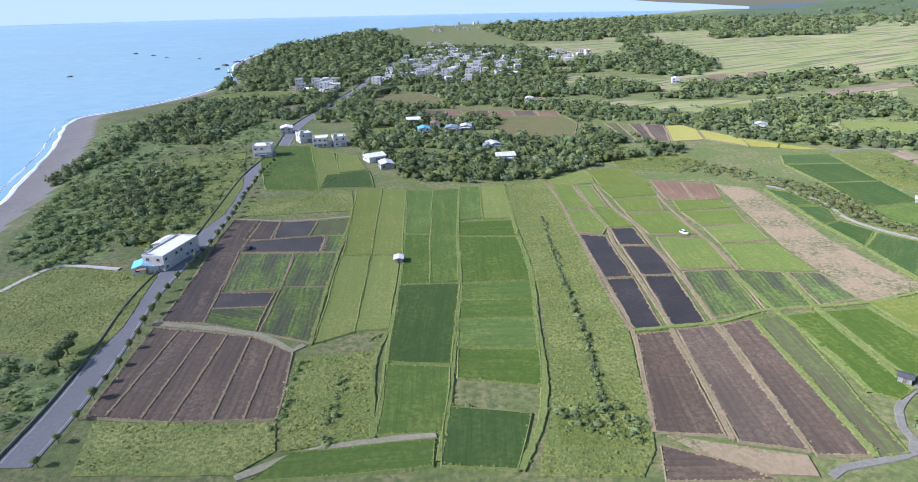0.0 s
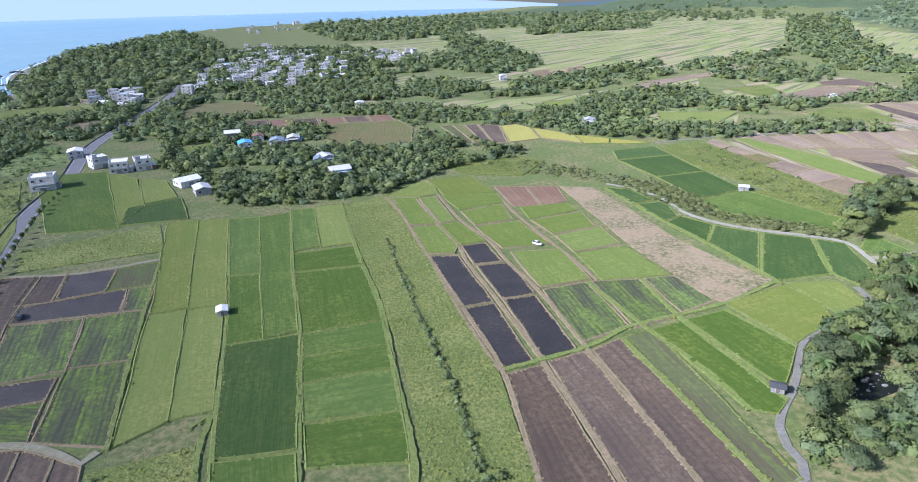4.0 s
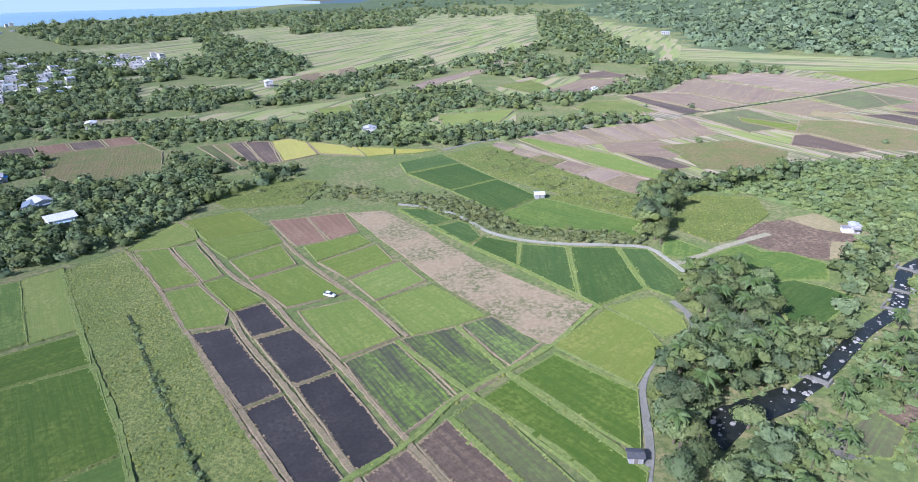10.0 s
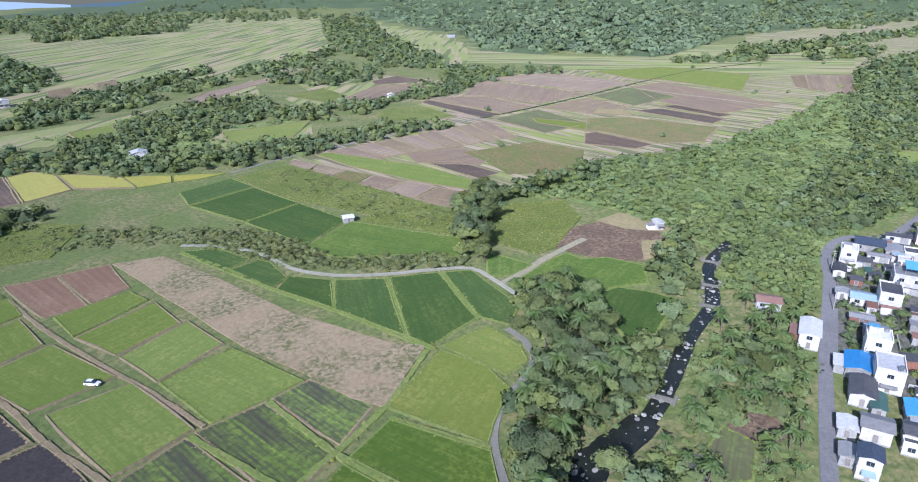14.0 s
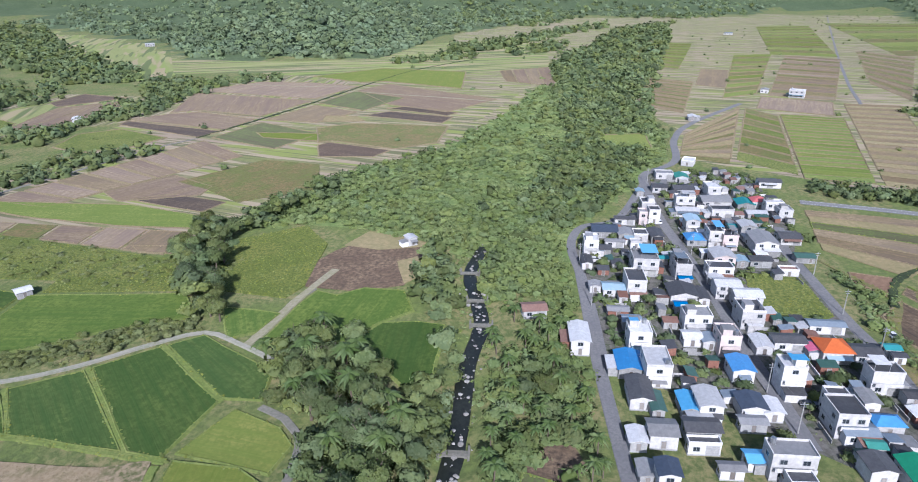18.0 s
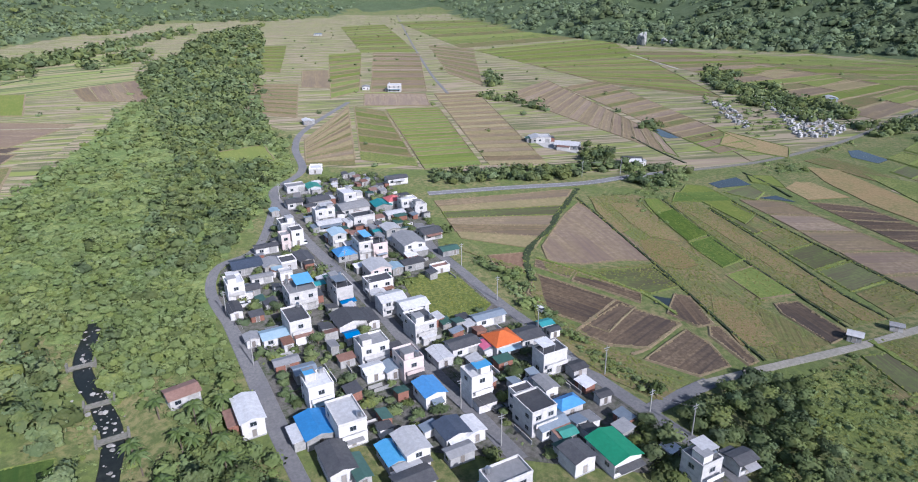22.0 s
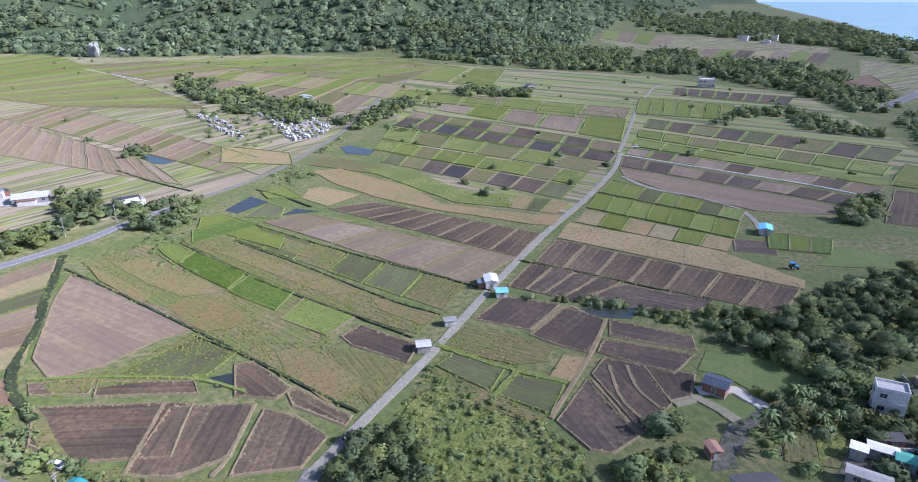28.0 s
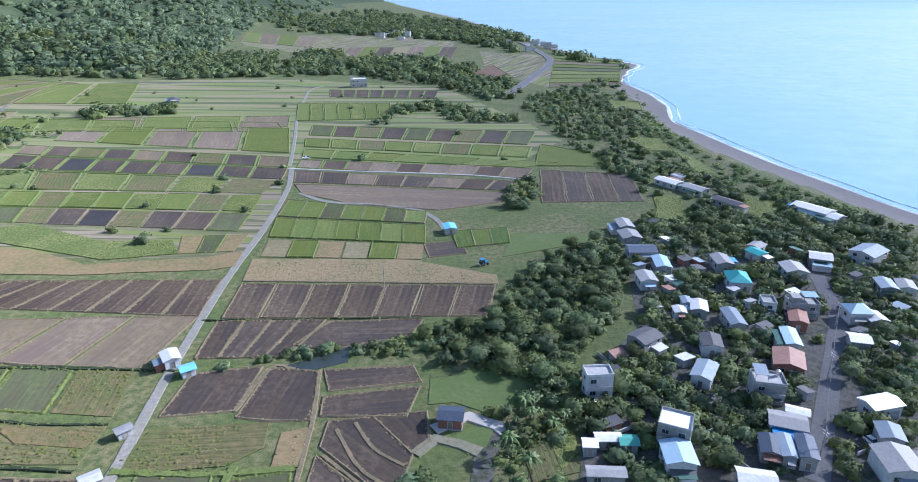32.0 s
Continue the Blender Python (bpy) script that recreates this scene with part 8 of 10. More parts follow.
def sites(poly, spacing, crowd=78):
    """Jittered places in the polygon, thinner with distance, as x, y and the local spacing."""
    px, py = np.array([p[0] for p in poly]), np.array([p[1] for p in poly])
    rng = np.random.default_rng(int(abs(px.sum() * 7 + py.sum())) % 99991)
    x, y = np.meshgrid(np.arange(px.min(), px.max() + spacing, spacing), np.arange(py.min(), py.max() + spacing, spacing))
    x, y = x.ravel() + rng.uniform(-0.45, 0.45, x.size) * spacing, y.ravel() + rng.uniform(-0.45, 0.45, y.size) * spacing
    far = np.hypot(x - HERE.x, y - HERE.y)
    s = np.maximum(spacing, np.maximum(far / crowd, far / 36 - 24))
    keep = inside(poly, x, y) & (rng.random(x.size) < (spacing / s) ** 2)
    x, y, s = x[keep], y[keep], s[keep]
    if TAKEN and len(x):
        t = np.array(TAKEN)
        near = np.hypot(x - HERE.x, y - HERE.y) < 850
        free = np.ones(len(x), bool)
        for i in np.where(near)[0]:
            free[i] = not (np.hypot(t[:, 0] - x[i], t[:, 1] - y[i]) < t[:, 2]).any()
        x, y, s = x[free], y[free], s[free]
    free = np.ones(len(x), bool)
    for a, b in FAR_SITES:
        free &= np.hypot(x - a, y - b) > 11
    for crop in CROPS:
        a, b = np.array(crop).min(0), np.array(crop).max(0)
        box = np.where((x > a[0]) & (x < b[0]) & (y > a[1]) & (y < b[1]))[0]
        if len(box):
            free[box] &= ~inside(crop, x[box], y[box])
    return x[free], y[free], s[free], rng


def tree_shape(rng, x, y, h, r, kit, low):
    """One crown with its place; low growth rises straight from the ground."""
    a = rng.uniform(0, 6.28)
    c, s = math.cos(a) * r, math.sin(a) * r
    tall = max(h * 0.55, r * rng.uniform(0.55, 0.8)) if low else r * rng.uniform(0.75, 1.05)
    return kit[rng.integers(len(kit))], np.array([[c, -s, 0], [s, c, 0], [0, 0, tall]]), np.array([x, y, h - tall * 0.95])


def wood(name, label, kind, spacing, low, high, *poly):
    """A stand of trees or bushes that nobody could count, as one mesh."""
    x, y, s, rng = sites(list(poly), spacing, 66 if kind == "hill" else 78)
    z = land_height(x, y) if len(x) else []
    low_growth = kind in ("scrub", "reedbush")
    crowns = []
    for i in range(len(x)):
        d = math.hypot(x[i] - HERE.x, y[i] - HERE.y)
        detail = 2 if d < 175 and kind == "broad" else 1 if d < (280 if low_growth else 400) else 0
        kit = SCRUB_KIT if kind == "scrub" and d < 430 else KITS[detail]
        swell = noise.noise(Vector((x[i] * 0.03, y[i] * 0.03, 9.4)))
        patch = noise.noise(Vector((x[i] * 0.09, y[i] * 0.09, 2.2)))
        h = (low + (high - low) * rng.random() ** 1.4) * (1 + 0.4 * swell)
        r = min(spacing, high * 1.2) * s[i] / spacing * (rng.uniform(0.6, 1.15) if low_growth else rng.uniform(0.55, 1.1))
        if low_growth:
            r = min(r, h * 2.0)
            if spacing > 3 and swell * 0.8 + patch + rng.uniform(-0.3, 0.3) < -0.55:
                continue                                # open grass between the thickets
        else:
            r = min(r, 15.0)
            h = max(h, r * rng.uniform(0.85, 1.25))
            if kind == "broad" and spacing >= 7 and swell + 0.5 * patch < -0.3:
                continue                                # small clearings in the wood
        shape, m, p = tree_shape(rng, x[i], y[i], h, r, kit, low_growth)
        crowns.append((shape, m, p + np.array([0, 0, z[i]])))
    if crowns:
        mat = M["leaf"] if kind == "broad" else M[kind]
        v, run, count, k, tone = joined(crowns, 0.6 if kind != "broad" else 0.4, len(crowns))
        tagged(new(name, mesh_from_arrays(name, v, run, count, mat, k, tone)), label, "woodland" if kind in ("broad", "hill") else "shrubs", kind="stuff")


TREE_KIT = []


def tree_kit():
    for k in range(6):
        t = new("broadleaf_tree")
        v, f = trunk_arrays(0.03 * (k - 2), 4, k)
        b = new("trunk", mesh_from("trunk", v.tolist(), f, M["bark"]))
        v, f = crown_arrays(820, 2, 51 + k, 0.095)
        shade = rounded(v, k, 0.3).tolist()
        v = v * np.array([0.42, 0.42, 0.46]) + np.array([0.03 * (k - 2), 0, 0.56])
        c = new("crown", mesh_from("crown", v.tolist(), f, M["leaf"], normals=shade))
        b.parent = c.parent = t
        tagged(t, "broadleaf tree with a dense uneven green crown", "tree", "trees of the plain")
        TREE_KIT.append(t)
    for k in range(3):
        t = new("palm_tree")
        v, f = trunk_arrays(0.05 * (k - 1), 0, 9 + k)
        v = v * np.array([0.7, 0.7, 1.25])
        b = new("trunk", mesh_from("trunk", v.tolist(), f, M["bark"]))
        v, f = palm_arrays(71 + k, 14)
        v = v * 0.42 + np.array([0.035 * (k - 1), 0, 0.77])
        c = new("crown", mesh_from("crown", v.tolist(), f, M["palm"]))
        b.parent = c.parent = t
        tagged(t, "slender palm with arching light green fronds", "palm", "palms by the stream")
        TREE_KIT.append(t)


USED = [False] * 9


def grove(palms, spacing, low, high, *poly):
    """Single trees, each a thing of its own."""
    x, y, s, rng = sites(list(poly), spacing)
    rest = []
    for i in range(len(x)):
        h = rng.uniform(low, high)
        if not palms and (TREE_COUNT[0] >= 290 or i % 3 == 2):
            shape, m, p = tree_shape(rng, x[i], y[i], h, spacing * rng.uniform(0.55, 0.75), KITS[2], False)
            rest.append((shape, m, p + np.array([0, 0, float(land_height(x[i], y[i]))])))
            continue
        TREE_COUNT[0] += not palms
        k = int(rng.integers(6, 9) if palms else rng.integers(0, 6))
        w = 1.0 if palms else max(0.75, min(1.5, spacing * 1.45 / (h * 0.84)))
        z = float(land_height(x[i], y[i]))
        m = pose(x[i], y[i], z, 0, 0, rng.uniform(0, 360)) @ Matrix.Diagonal((h * w, h * w, h, 1))
        if USED[k]:
            copy = copy_thing(TREE_KIT[k], m)
            copy.matrix_basis = m
        else:
            TREE_KIT[k].matrix_basis = m
            USED[k] = True
    if rest:
        v, run, count, k, tone = joined(rest, 0.4)
        tagged(new("undergrowth_trees", mesh_from_arrays("undergrowth_trees", v, run, count, M["leaf"], k, tone)), "lower trees crowded between taller crowns", "woodland", kind="stuff")


TREE_COUNT = [0]
tree_kit()
wood("scrub", "tangled light green scrub and bushes", "scrub", 3.4, 0.8, 3.4, (-193.0, 252.7), (-251.6, 405.6), (-309.4, 563.4), (-277.7, 637.3), (-199.7, 628.4), (-136.0, 508.4), (-159.4, 477.5), (-210.1, 471.8), (-204.9, 387.6), (-193.0, 348.5), (-149.5, 250.6), (-168.6, 233.2))
wood("scrub", "tangled light green scrub and bushes", "scrub", 5, 1.5, 4.5, (-206.7, 349.4), (-158.4, 370.7), (-129.7, 303.4), (-131.1, 278.1), (-163.1, 288.0))
wood("scrub", "tangled light green scrub and bushes", "scrub", 5, 2, 4, (-140.7, 170.3), (-111.5, 162.7), (-108.3, 147.9), (-116.0, 133.1))
wood("broadleaf_wood", "dense stand of dark green broadleaf trees", "broad", 8, 4, 6, (-277.7, 637.3), (-295.5, 815.4), (-366.8, 1108.7), (-406.7, 1556.4), (-285.5, 2393.0), (-107.0, 1573.0), (-120.5, 847.6), (-158.6, 623.7))
wood("broadleaf_wood", "dense stand of dark green broadleaf trees", "broad", 8, 5, 9, (-170.3, 625.0), (-92.3, 735.7), (141.3, 870.3), (112.2, 685.9), (12.7, 677.8), (-44.3, 610.5), (-81.2, 553.7), (-122.7, 558.1))
wood("broadleaf_wood", "dense stand of dark green broadleaf trees", "broad", 7, 4, 7, (-89.4, 541.1), (-10.7, 590.5), (105.4, 521.3), (117.5, 452.8), (79.7, 387.7), (39.9, 356.6), (-28.1, 361.5), (-37.2, 389.3), (-63.7, 422.7))
wood("broadleaf_wood", "dense stand of dark green broadleaf trees", "broad", 9, 8, 13, (83.9, 2240.8), (180.6, 2841.3), (816.7, 3103.2), (793.8, 2151.1), (304.5, 1558.2), (144.6, 1606.3))
wood("broadleaf_wood", "dense stand of dark green broadleaf trees", "broad", 6.5, 4, 7, (-22.4, 424.0), (-8.1, 414.6), (63.7, 421.4), (118.8, 424.8), (168.8, 439.5), (90.0, 391.7), (50.9, 361.9), (4.9, 356.2), (-19.1, 358.0))
wood("broadleaf_wood", "dense stand of dark green broadleaf trees", "broad", 8, 2, 4.5, (3.3, 572.4), (100.2, 583.8), (136.3, 480.6), (157.8, 413.6), (103.6, 407.3), (73.4, 441.2), (29.0, 444.6), (-9.4, 511.8))
wood("reed_hedge", "band of tall pale green reed grass", "reedbush", 2.3, 1.2, 2.6, (179.1, 353.8), (201.2, 342.5), (199.3, 295.6), (198.5, 274.9), (228.4, 234.9), (223.7, 229.2), (199.2, 254.6), (183.7, 283.2), (185.7, 302.6), (173.5, 344.6))
wood("reed_hedge", "band of tall pale green reed grass", "reedbush", 2.8, 1, 2.2, (111.6, 401.9), (147.1, 405.6), (193.3, 340.6), (238.3, 247.3), (232.0, 238.6), (196.6, 261.8), (175.5, 293.3), (167.8, 345.6), (139.5, 370.6))
wood("reed_hedge", "band of tall pale green reed grass", "reedbush", 3, 0.8, 2, (283.5, 405.3), (271.2, 280.0), (277.0, 241.4), (246.8, 253.1), (242.3, 300.4), (248.0, 378.5))
grove(False, 5.5, 7, 11, (273.3, 275.3), (307.7, 279.9), (279.9, 252.0), (238.0, 232.4), (222.8, 219.0), (224.8, 229.0), (245.3, 249.3))
grove(False, 6.5, 8, 13, (209.5, 200.4), (226.9, 198.4), (232.3, 185.7), (213.4, 168.5), (188.8, 154.3), (178.7, 146.4), (160.2, 139.6), (130.9, 133.3), (120.3, 135.6), (126.2, 145.4), (140.7, 157.8), (156.6, 169.2), (176.3, 170.1), (191.8, 179.9))
grove(True, 9, 6, 9, (232.9, 144.4), (254.9, 134.1), (243.5, 121.4), (226.7, 110.6), (204.7, 107.2), (179.2, 102.8), (165.2, 132.8), (182.6, 133.4), (205.3, 136.1))
grove(True, 11, 9, 13, (209.5, 200.4), (226.9, 198.4), (232.3, 185.7), (213.4, 168.5), (188.8, 154.3), (130.9, 133.3), (120.3, 135.6), (156.6, 169.2))
wood("broadleaf_wood", "dense stand of dark green broadleaf trees", "broad", 6, 4, 8, (210.8, 159.6), (236.4, 154.8), (223.7, 147.5), (192.5, 145.1), (171.1, 148.3), (182.2, 155.6))
wood("broadleaf_wood", "dense stand of dark green broadleaf trees", "broad", 6, 4, 8, (303.1, 184.5), (308.8, 172.0), (268.6, 159.7), (237.2, 153.1), (227.5, 155.9), (262.8, 172.4))
wood("scrub", "tangled light green scrub and bushes", "scrub", 2.9, 1.8, 4.6, (306.5, 271.7), (380.8, 262.9), (485.4, 214.8), (649.3, 189.5), (1286.2, 199.6), (985.1, 57.5), (691.0, 95.7), (550.9, 69.7), (465.7, 76.3), (339.7, 121.8), (285.6, 122.8), (258.7, 146.7), (300.4, 158.7), (307.5, 183.3), (321.4, 228.5))
wood("broadleaf_wood", "dense stand of dark green broadleaf trees", "broad", 5, 4, 7, (431.6, 3.9), (410.3, -76.1), (389.3, -64.8), (409.7, 8.7))
wood("broadleaf_wood", "dense stand of dark green broadleaf trees", "broad", 5, 5, 9, (454.7, -108.2), (433.6, -112.2), (388.0, -88.8), (396.2, -71.1))
wood("broadleaf_wood", "dense stand of dark green broadleaf trees", "broad", 5, 4, 7, (400.2, -99.5), (380.0, -132.2), (357.1, -96.5), (365.1, -83.6))
wood("broadleaf_wood", "dense stand of dark green broadleaf trees", "broad", 4.2, 3, 6.5, (213.1, 19.2), (210.7, 5.3), (209.6, -14.3), (202.8, -19.3), (181.0, -3.3), (172.0, 2.0), (168.1, 17.2), (190.0, 39.8))
wood("scrub", "tangled light green scrub and bushes", "scrub", 2.0, 0.4, 1.3, (204.7, -19.3), (206.8, -45.5), (191.0, -39.3), (155.3, -22.9), (151.1, -9.0), (169.7, 10.3), (181.0, -3.3))
wood("scrub", "tangled light green scrub and bushes", "scrub", 5, 1, 3, (301.6, 61.1), (303.2, 41.6), (274.4, 39.3), (262.6, 54.2), (280.3, 60.4))
wood("scrub", "tangled light green scrub and bushes", "scrub", 4, 1.5, 3.5, (316.6, 29.2), (291.6, 17.5), (258.5, 27.1), (274.9, 28.6))
grove(False, 7.5, 3.5, 7, (111.0, -131.9), (90.5, -160.1), (56.6, -178.0), (63.3, -141.0), (81.7, -104.5), (96.0, -92.4), (108.1, -73.6), (118.0, -69.7), (122.1, -83.2), (139.0, -97.0), (140.3, -107.2), (113.7, -115.4))
grove(True, 8, 5, 8, (121.4, -67.6), (106.2, -68.4), (110.4, -41.5), (126.5, -43.2))
grove(False, 11, 3, 6, (43.3, -194.1), (-20.7, -229.4), (-60.6, -155.2), (37.7, -34.0), (107.9, -41.2), (97.5, -77.8), (71.8, -103.4))
wood("broadleaf_wood", "dense stand of dark green broadleaf trees", "broad", 4.8, 1.2, 3.6, (43.3, -194.1), (-20.7, -229.4), (-60.6, -155.2), (37.7, -34.0), (107.9, -41.2), (97.5, -77.8), (71.8, -103.4))
wood("broadleaf_wood", "dense stand of dark green broadleaf trees", "broad", 7, 2, 4.5, (38.4, -517.8), (-100.2, -656.3), (-43.1, -424.3), (-10.8, -315.0), (-19.5, -239.5), (-50.7, -191.1), (1.4, -162.1), (24.0, -216.2), (32.9, -305.8))
wood("scrub", "tangled light green scrub and bushes", "scrub", 4, 1.5, 3, (182.4, -97.8), (161.3, -103.9), (138.3, -109.8), (140.5, -100.4), (167.8, -100.0))
wood("broadleaf_wood", "dense stand of dark green broadleaf trees", "broad", 7, 4, 7, (155.0, -489.1), (113.5, -512.5), (47.9, -413.2), (100.5, -424.5))
wood("broadleaf_wood", "dense stand of dark green broadleaf trees", "broad", 6, 4, 7, (784.0, -484.5), (709.4, -456.7), (447.4, -352.5), (450.4, -300.9), (524.4, -312.1), (643.1, -369.9))
wood("scrub", "tangled light green scrub and bushes", "scrub", 14, 1.5, 3, (550.9, -330.9), (438.3, -319.9), (406.8, -268.2), (450.1, -238.2))
wood("broadleaf_wood", "dense stand of dark green broadleaf trees", "broad", 9, 6, 11, (752.9, -1018.1), (464.1, -930.0), (250.5, -978.9), (51.5, -792.9), (26.1, -586.7), (66.0, -555.0), (198.2, -710.8), (395.4, -705.1), (615.1, -762.4))
wood("broadleaf_wood", "dense stand of dark green broadleaf trees", "broad", 10, 6, 10, (772.8, -2669.7), (220.5, -2517.1), (-21.0, -1755.4), (-73.0, -1279.8), (-35.1, -931.1), (33.6, -1156.9), (372.0, -1452.4))
wood("hill_forest", "dense green forest on the hills, its colour paled for haze", "hill", 10, 7, 13, (4000, -1150), (2109, -719), (1503, -590), (1074, -592), (859, -711), (720, -790), (600, -790), (456, -740), (420, -1000), (520, -1800), (400, -3000), (600, -4500), (4500, -4500))
wood("hill_forest", "dense green forest on the hills, its colour paled for haze", "hill", 11, 6, 11, (1858, 1949), (1244, 989), (951, 722), (1017, 446), (1500, 480), (2029, 371), (2465, 245), (2600, -336), (3800, -775), (4800, -700), (4800, 4800), (3500, 4800), (2417, 2298))
wood("scrub", "tangled light green scrub and bushes", "scrub", 2.4, 1, 2.2, (-35.1, 154.0), (-32.3, 153.9), (-32.1, 125.8), (-35.2, 127.0))
wood("scrub", "tangled light green scrub and bushes", "scrub", 2.4, 1, 2.2, (-49.1, 163.0), (-46.2, 164.9), (-45.7, 130.6), (-48.5, 130.7))
wood("scrub", "tangled light green scrub and bushes", "scrub", 2.2, 1, 2, (-3.0, 141.9), (1.6, 140.4), (0.7, 133.1), (-3.2, 134.4))
wood("scrub", "tangled light green scrub and bushes", "scrub", 2.4, 1.2, 2.6, (24.1, 137.2), (41.4, 140.4), (46.5, 130.5), (42.9, 123.6), (25.7, 128.5))
wood("scrub", "tangled light green scrub and bushes", "scrub", 1.6, 0.8, 1.9, (38.9, 293.4), (41.7, 293.2), (40.3, 223.4), (40.0, 177.8), (37.6, 140.6), (35.3, 140.6), (37.6, 177.9), (38.1, 223.5))
wood("scrub", "tangled light green scrub and bushes", "scrub", 3.4, 0.6, 2.6, (-161.8, 279.8), (-188.8, 429.5), (-153.2, 457.1), (-123.9, 355.7), (-117.8, 307.3), (-120.6, 279.1), (-132.3, 256.3))
wood("scrub", "tangled light green scrub and bushes", "scrub", 2.2, 1, 2.4, (315.2, 32.2), (289.7, 16.2), (259.5, 29.0), (228.3, 28.4), (209.9, 19.9), (211.0, 17.1), (233.7, 20.7), (262.3, 22.8), (288.9, 13.1))
grove(False, 13, 2.5, 4.8, (437.8, 85.8), (443.9, 32.3), (352.7, 29.8), (327.6, 36.7), (248.2, 31.1), (208.6, 24.7), (179.2, 20.6), (230.2, 107.7), (260.3, 112.5), (306.2, 121.3), (336.2, 119.0), (352.3, 104.3))
wood("broadleaf_wood", "dense stand of dark green broadleaf trees", "broad", 4.6, 0.8, 2.3, (437.8, 85.8), (443.9, 32.3), (352.7, 29.8), (327.6, 36.7), (248.2, 31.1), (208.6, 24.7), (179.2, 20.6), (230.2, 107.7), (260.3, 112.5), (306.2, 121.3), (336.2, 119.0), (352.3, 104.3))
wood("scrub", "tangled light green scrub and bushes", "scrub", 3.2, 0.8, 3.6, (312.8, 118.6), (298.3, 120.9), (269.1, 115.7), (237.0, 111.4), (238.9, 122.7), (251.6, 144.3), (300.3, 147.8), (304.4, 131.2))
wood("broadleaf_wood", "dense stand of dark green broadleaf trees", "broad", 7, 4, 8, (-81.2, 553.7), (-44.3, 610.5), (-10.7, 590.5), (-41.7, 499.4), (-57.3, 436.0), (-77.2, 460.2))
wood("broadleaf_wood", "dense stand of dark green broadleaf trees", "broad", 9, 5, 9, (-132.8, 1083.2), (-95.0, 1388.9), (143.3, 1329.3), (96.8, 891.5), (-55.4, 780.7), (-109.3, 673.0))
wood("broadleaf_wood", "dense stand of dark green broadleaf trees", "broad", 9, 5, 9, (-71.4, 1404.4), (128.6, 1363.5), (238.2, 1093.8), (197.4, 914.7), (86.2, 875.9), (71.6, 788.7), (-42.7, 830.9))
wood("broadleaf_wood", "dense stand of dark green broadleaf trees", "broad", 9, 5, 9, (729.6, 1974.7), (1160.4, 1944.1), (962.6, 1631.2), (632.4, 1591.8))
wood("broadleaf_wood", "dense stand of dark green broadleaf trees", "broad", 9, 4, 8, (388.1, 1622.9), (478.6, 1747.2), (403.1, 1076.4), (377.7, 916.5), (314.4, 875.6), (294.5, 1099.6))
wood("scrub", "tangled light green scrub and bushes", "scrub", 9, 2, 4, (223.6, 613.4), (266.4, 559.5), (376.4, 519.2), (325.3, 443.9), (254.1, 440.6), (220.5, 509.6))
wood("broadleaf_wood", "dense stand of dark green broadleaf trees", "broad", 8, 3, 6, (-87.4, -922.3), (-170.2, -784.7), (-130.9, -727.3), (-77.3, -842.5))
wood("broadleaf_wood", "dense stand of dark green broadleaf trees", "broad", 8, 3, 7, (69.5, -764.2), (13.2, -698.8), (27.0, -549.6), (53.7, -489.6), (77.1, -556.6))
wood("broadleaf_wood", "dense stand of dark green broadleaf trees", "broad", 9, 4, 8, (325.7, -1777.9), (31.2, -1479.9), (-113.7, -1241.1), (-88.0, -1109.6), (48.9, -1242.1), (291.9, -1418.3))
wood("scrub", "tangled light green scrub and bushes", "scrub", 12, 1.5, 4, (614.0, -336.3), (524.4, -312.1), (420.2, -265.8), (435.2, -223.5), (508.8, -257.1))
wood("broadleaf_wood", "dense stand of dark green broadleaf trees", "broad", 7, 3, 6, (686.7, -123.5), (652.8, -156.4), (575.4, -179.1), (560.3, -152.8), (629.8, -121.9))
wood("broadleaf_wood", "dense stand of dark green broadleaf trees", "broad", 6, 3, 6, (796.6, -183.8), (810.7, -208.7), (721.6, -174.0), (723.2, -156.8))
wood("broadleaf_wood", "dense stand of dark green broadleaf trees", "broad", 6, 3, 6, (496.3, -177.8), (502.7, -200.8), (476.0, -191.4), (467.7, -166.8))
wood("broadleaf_wood", "dense stand of dark green broadleaf trees", "broad", 6, 4, 7, (433.6, -314.3), (428.3, -355.8), (436.0, -449.8), (423.3, -474.1), (405.7, -394.5), (391.0, -297.5))
wood("scrub", "tangled light green scrub and bushes", "scrub", 7, 2, 4, (386.1, -322.2), (353.5, -335.8), (341.5, -312.0), (374.4, -302.4))
wood("scrub", "tangled light green scrub and bushes", "scrub", 5, 1.5, 3, (394.0, -221.4), (397.8, -264.0), (391.2, -282.7), (376.3, -233.8))
wood("broadleaf_wood", "dense stand of dark green broadleaf trees", "broad", 7, 3, 6, (411.8, -496.5), (341.4, -528.4), (328.3, -485.5), (390.9, -469.1))
wood("scrub", "tangled light green scrub and bushes", "scrub", 6, 2, 4, (476.3, -505.0), (424.0, -473.5), (392.1, -406.7), (420.4, -401.2))
wood("broadleaf_wood", "dense stand of dark green broadleaf trees", "broad", 6, 3, 6, (98.3, -229.2), (76.5, -267.0), (76.6, -236.0), (92.4, -213.9))
wood("broadleaf_wood", "dense stand of dark green broadleaf trees", "broad", 7, 4, 7, (162.9, -417.2), (135.6, -460.1), (155.0, -489.1))
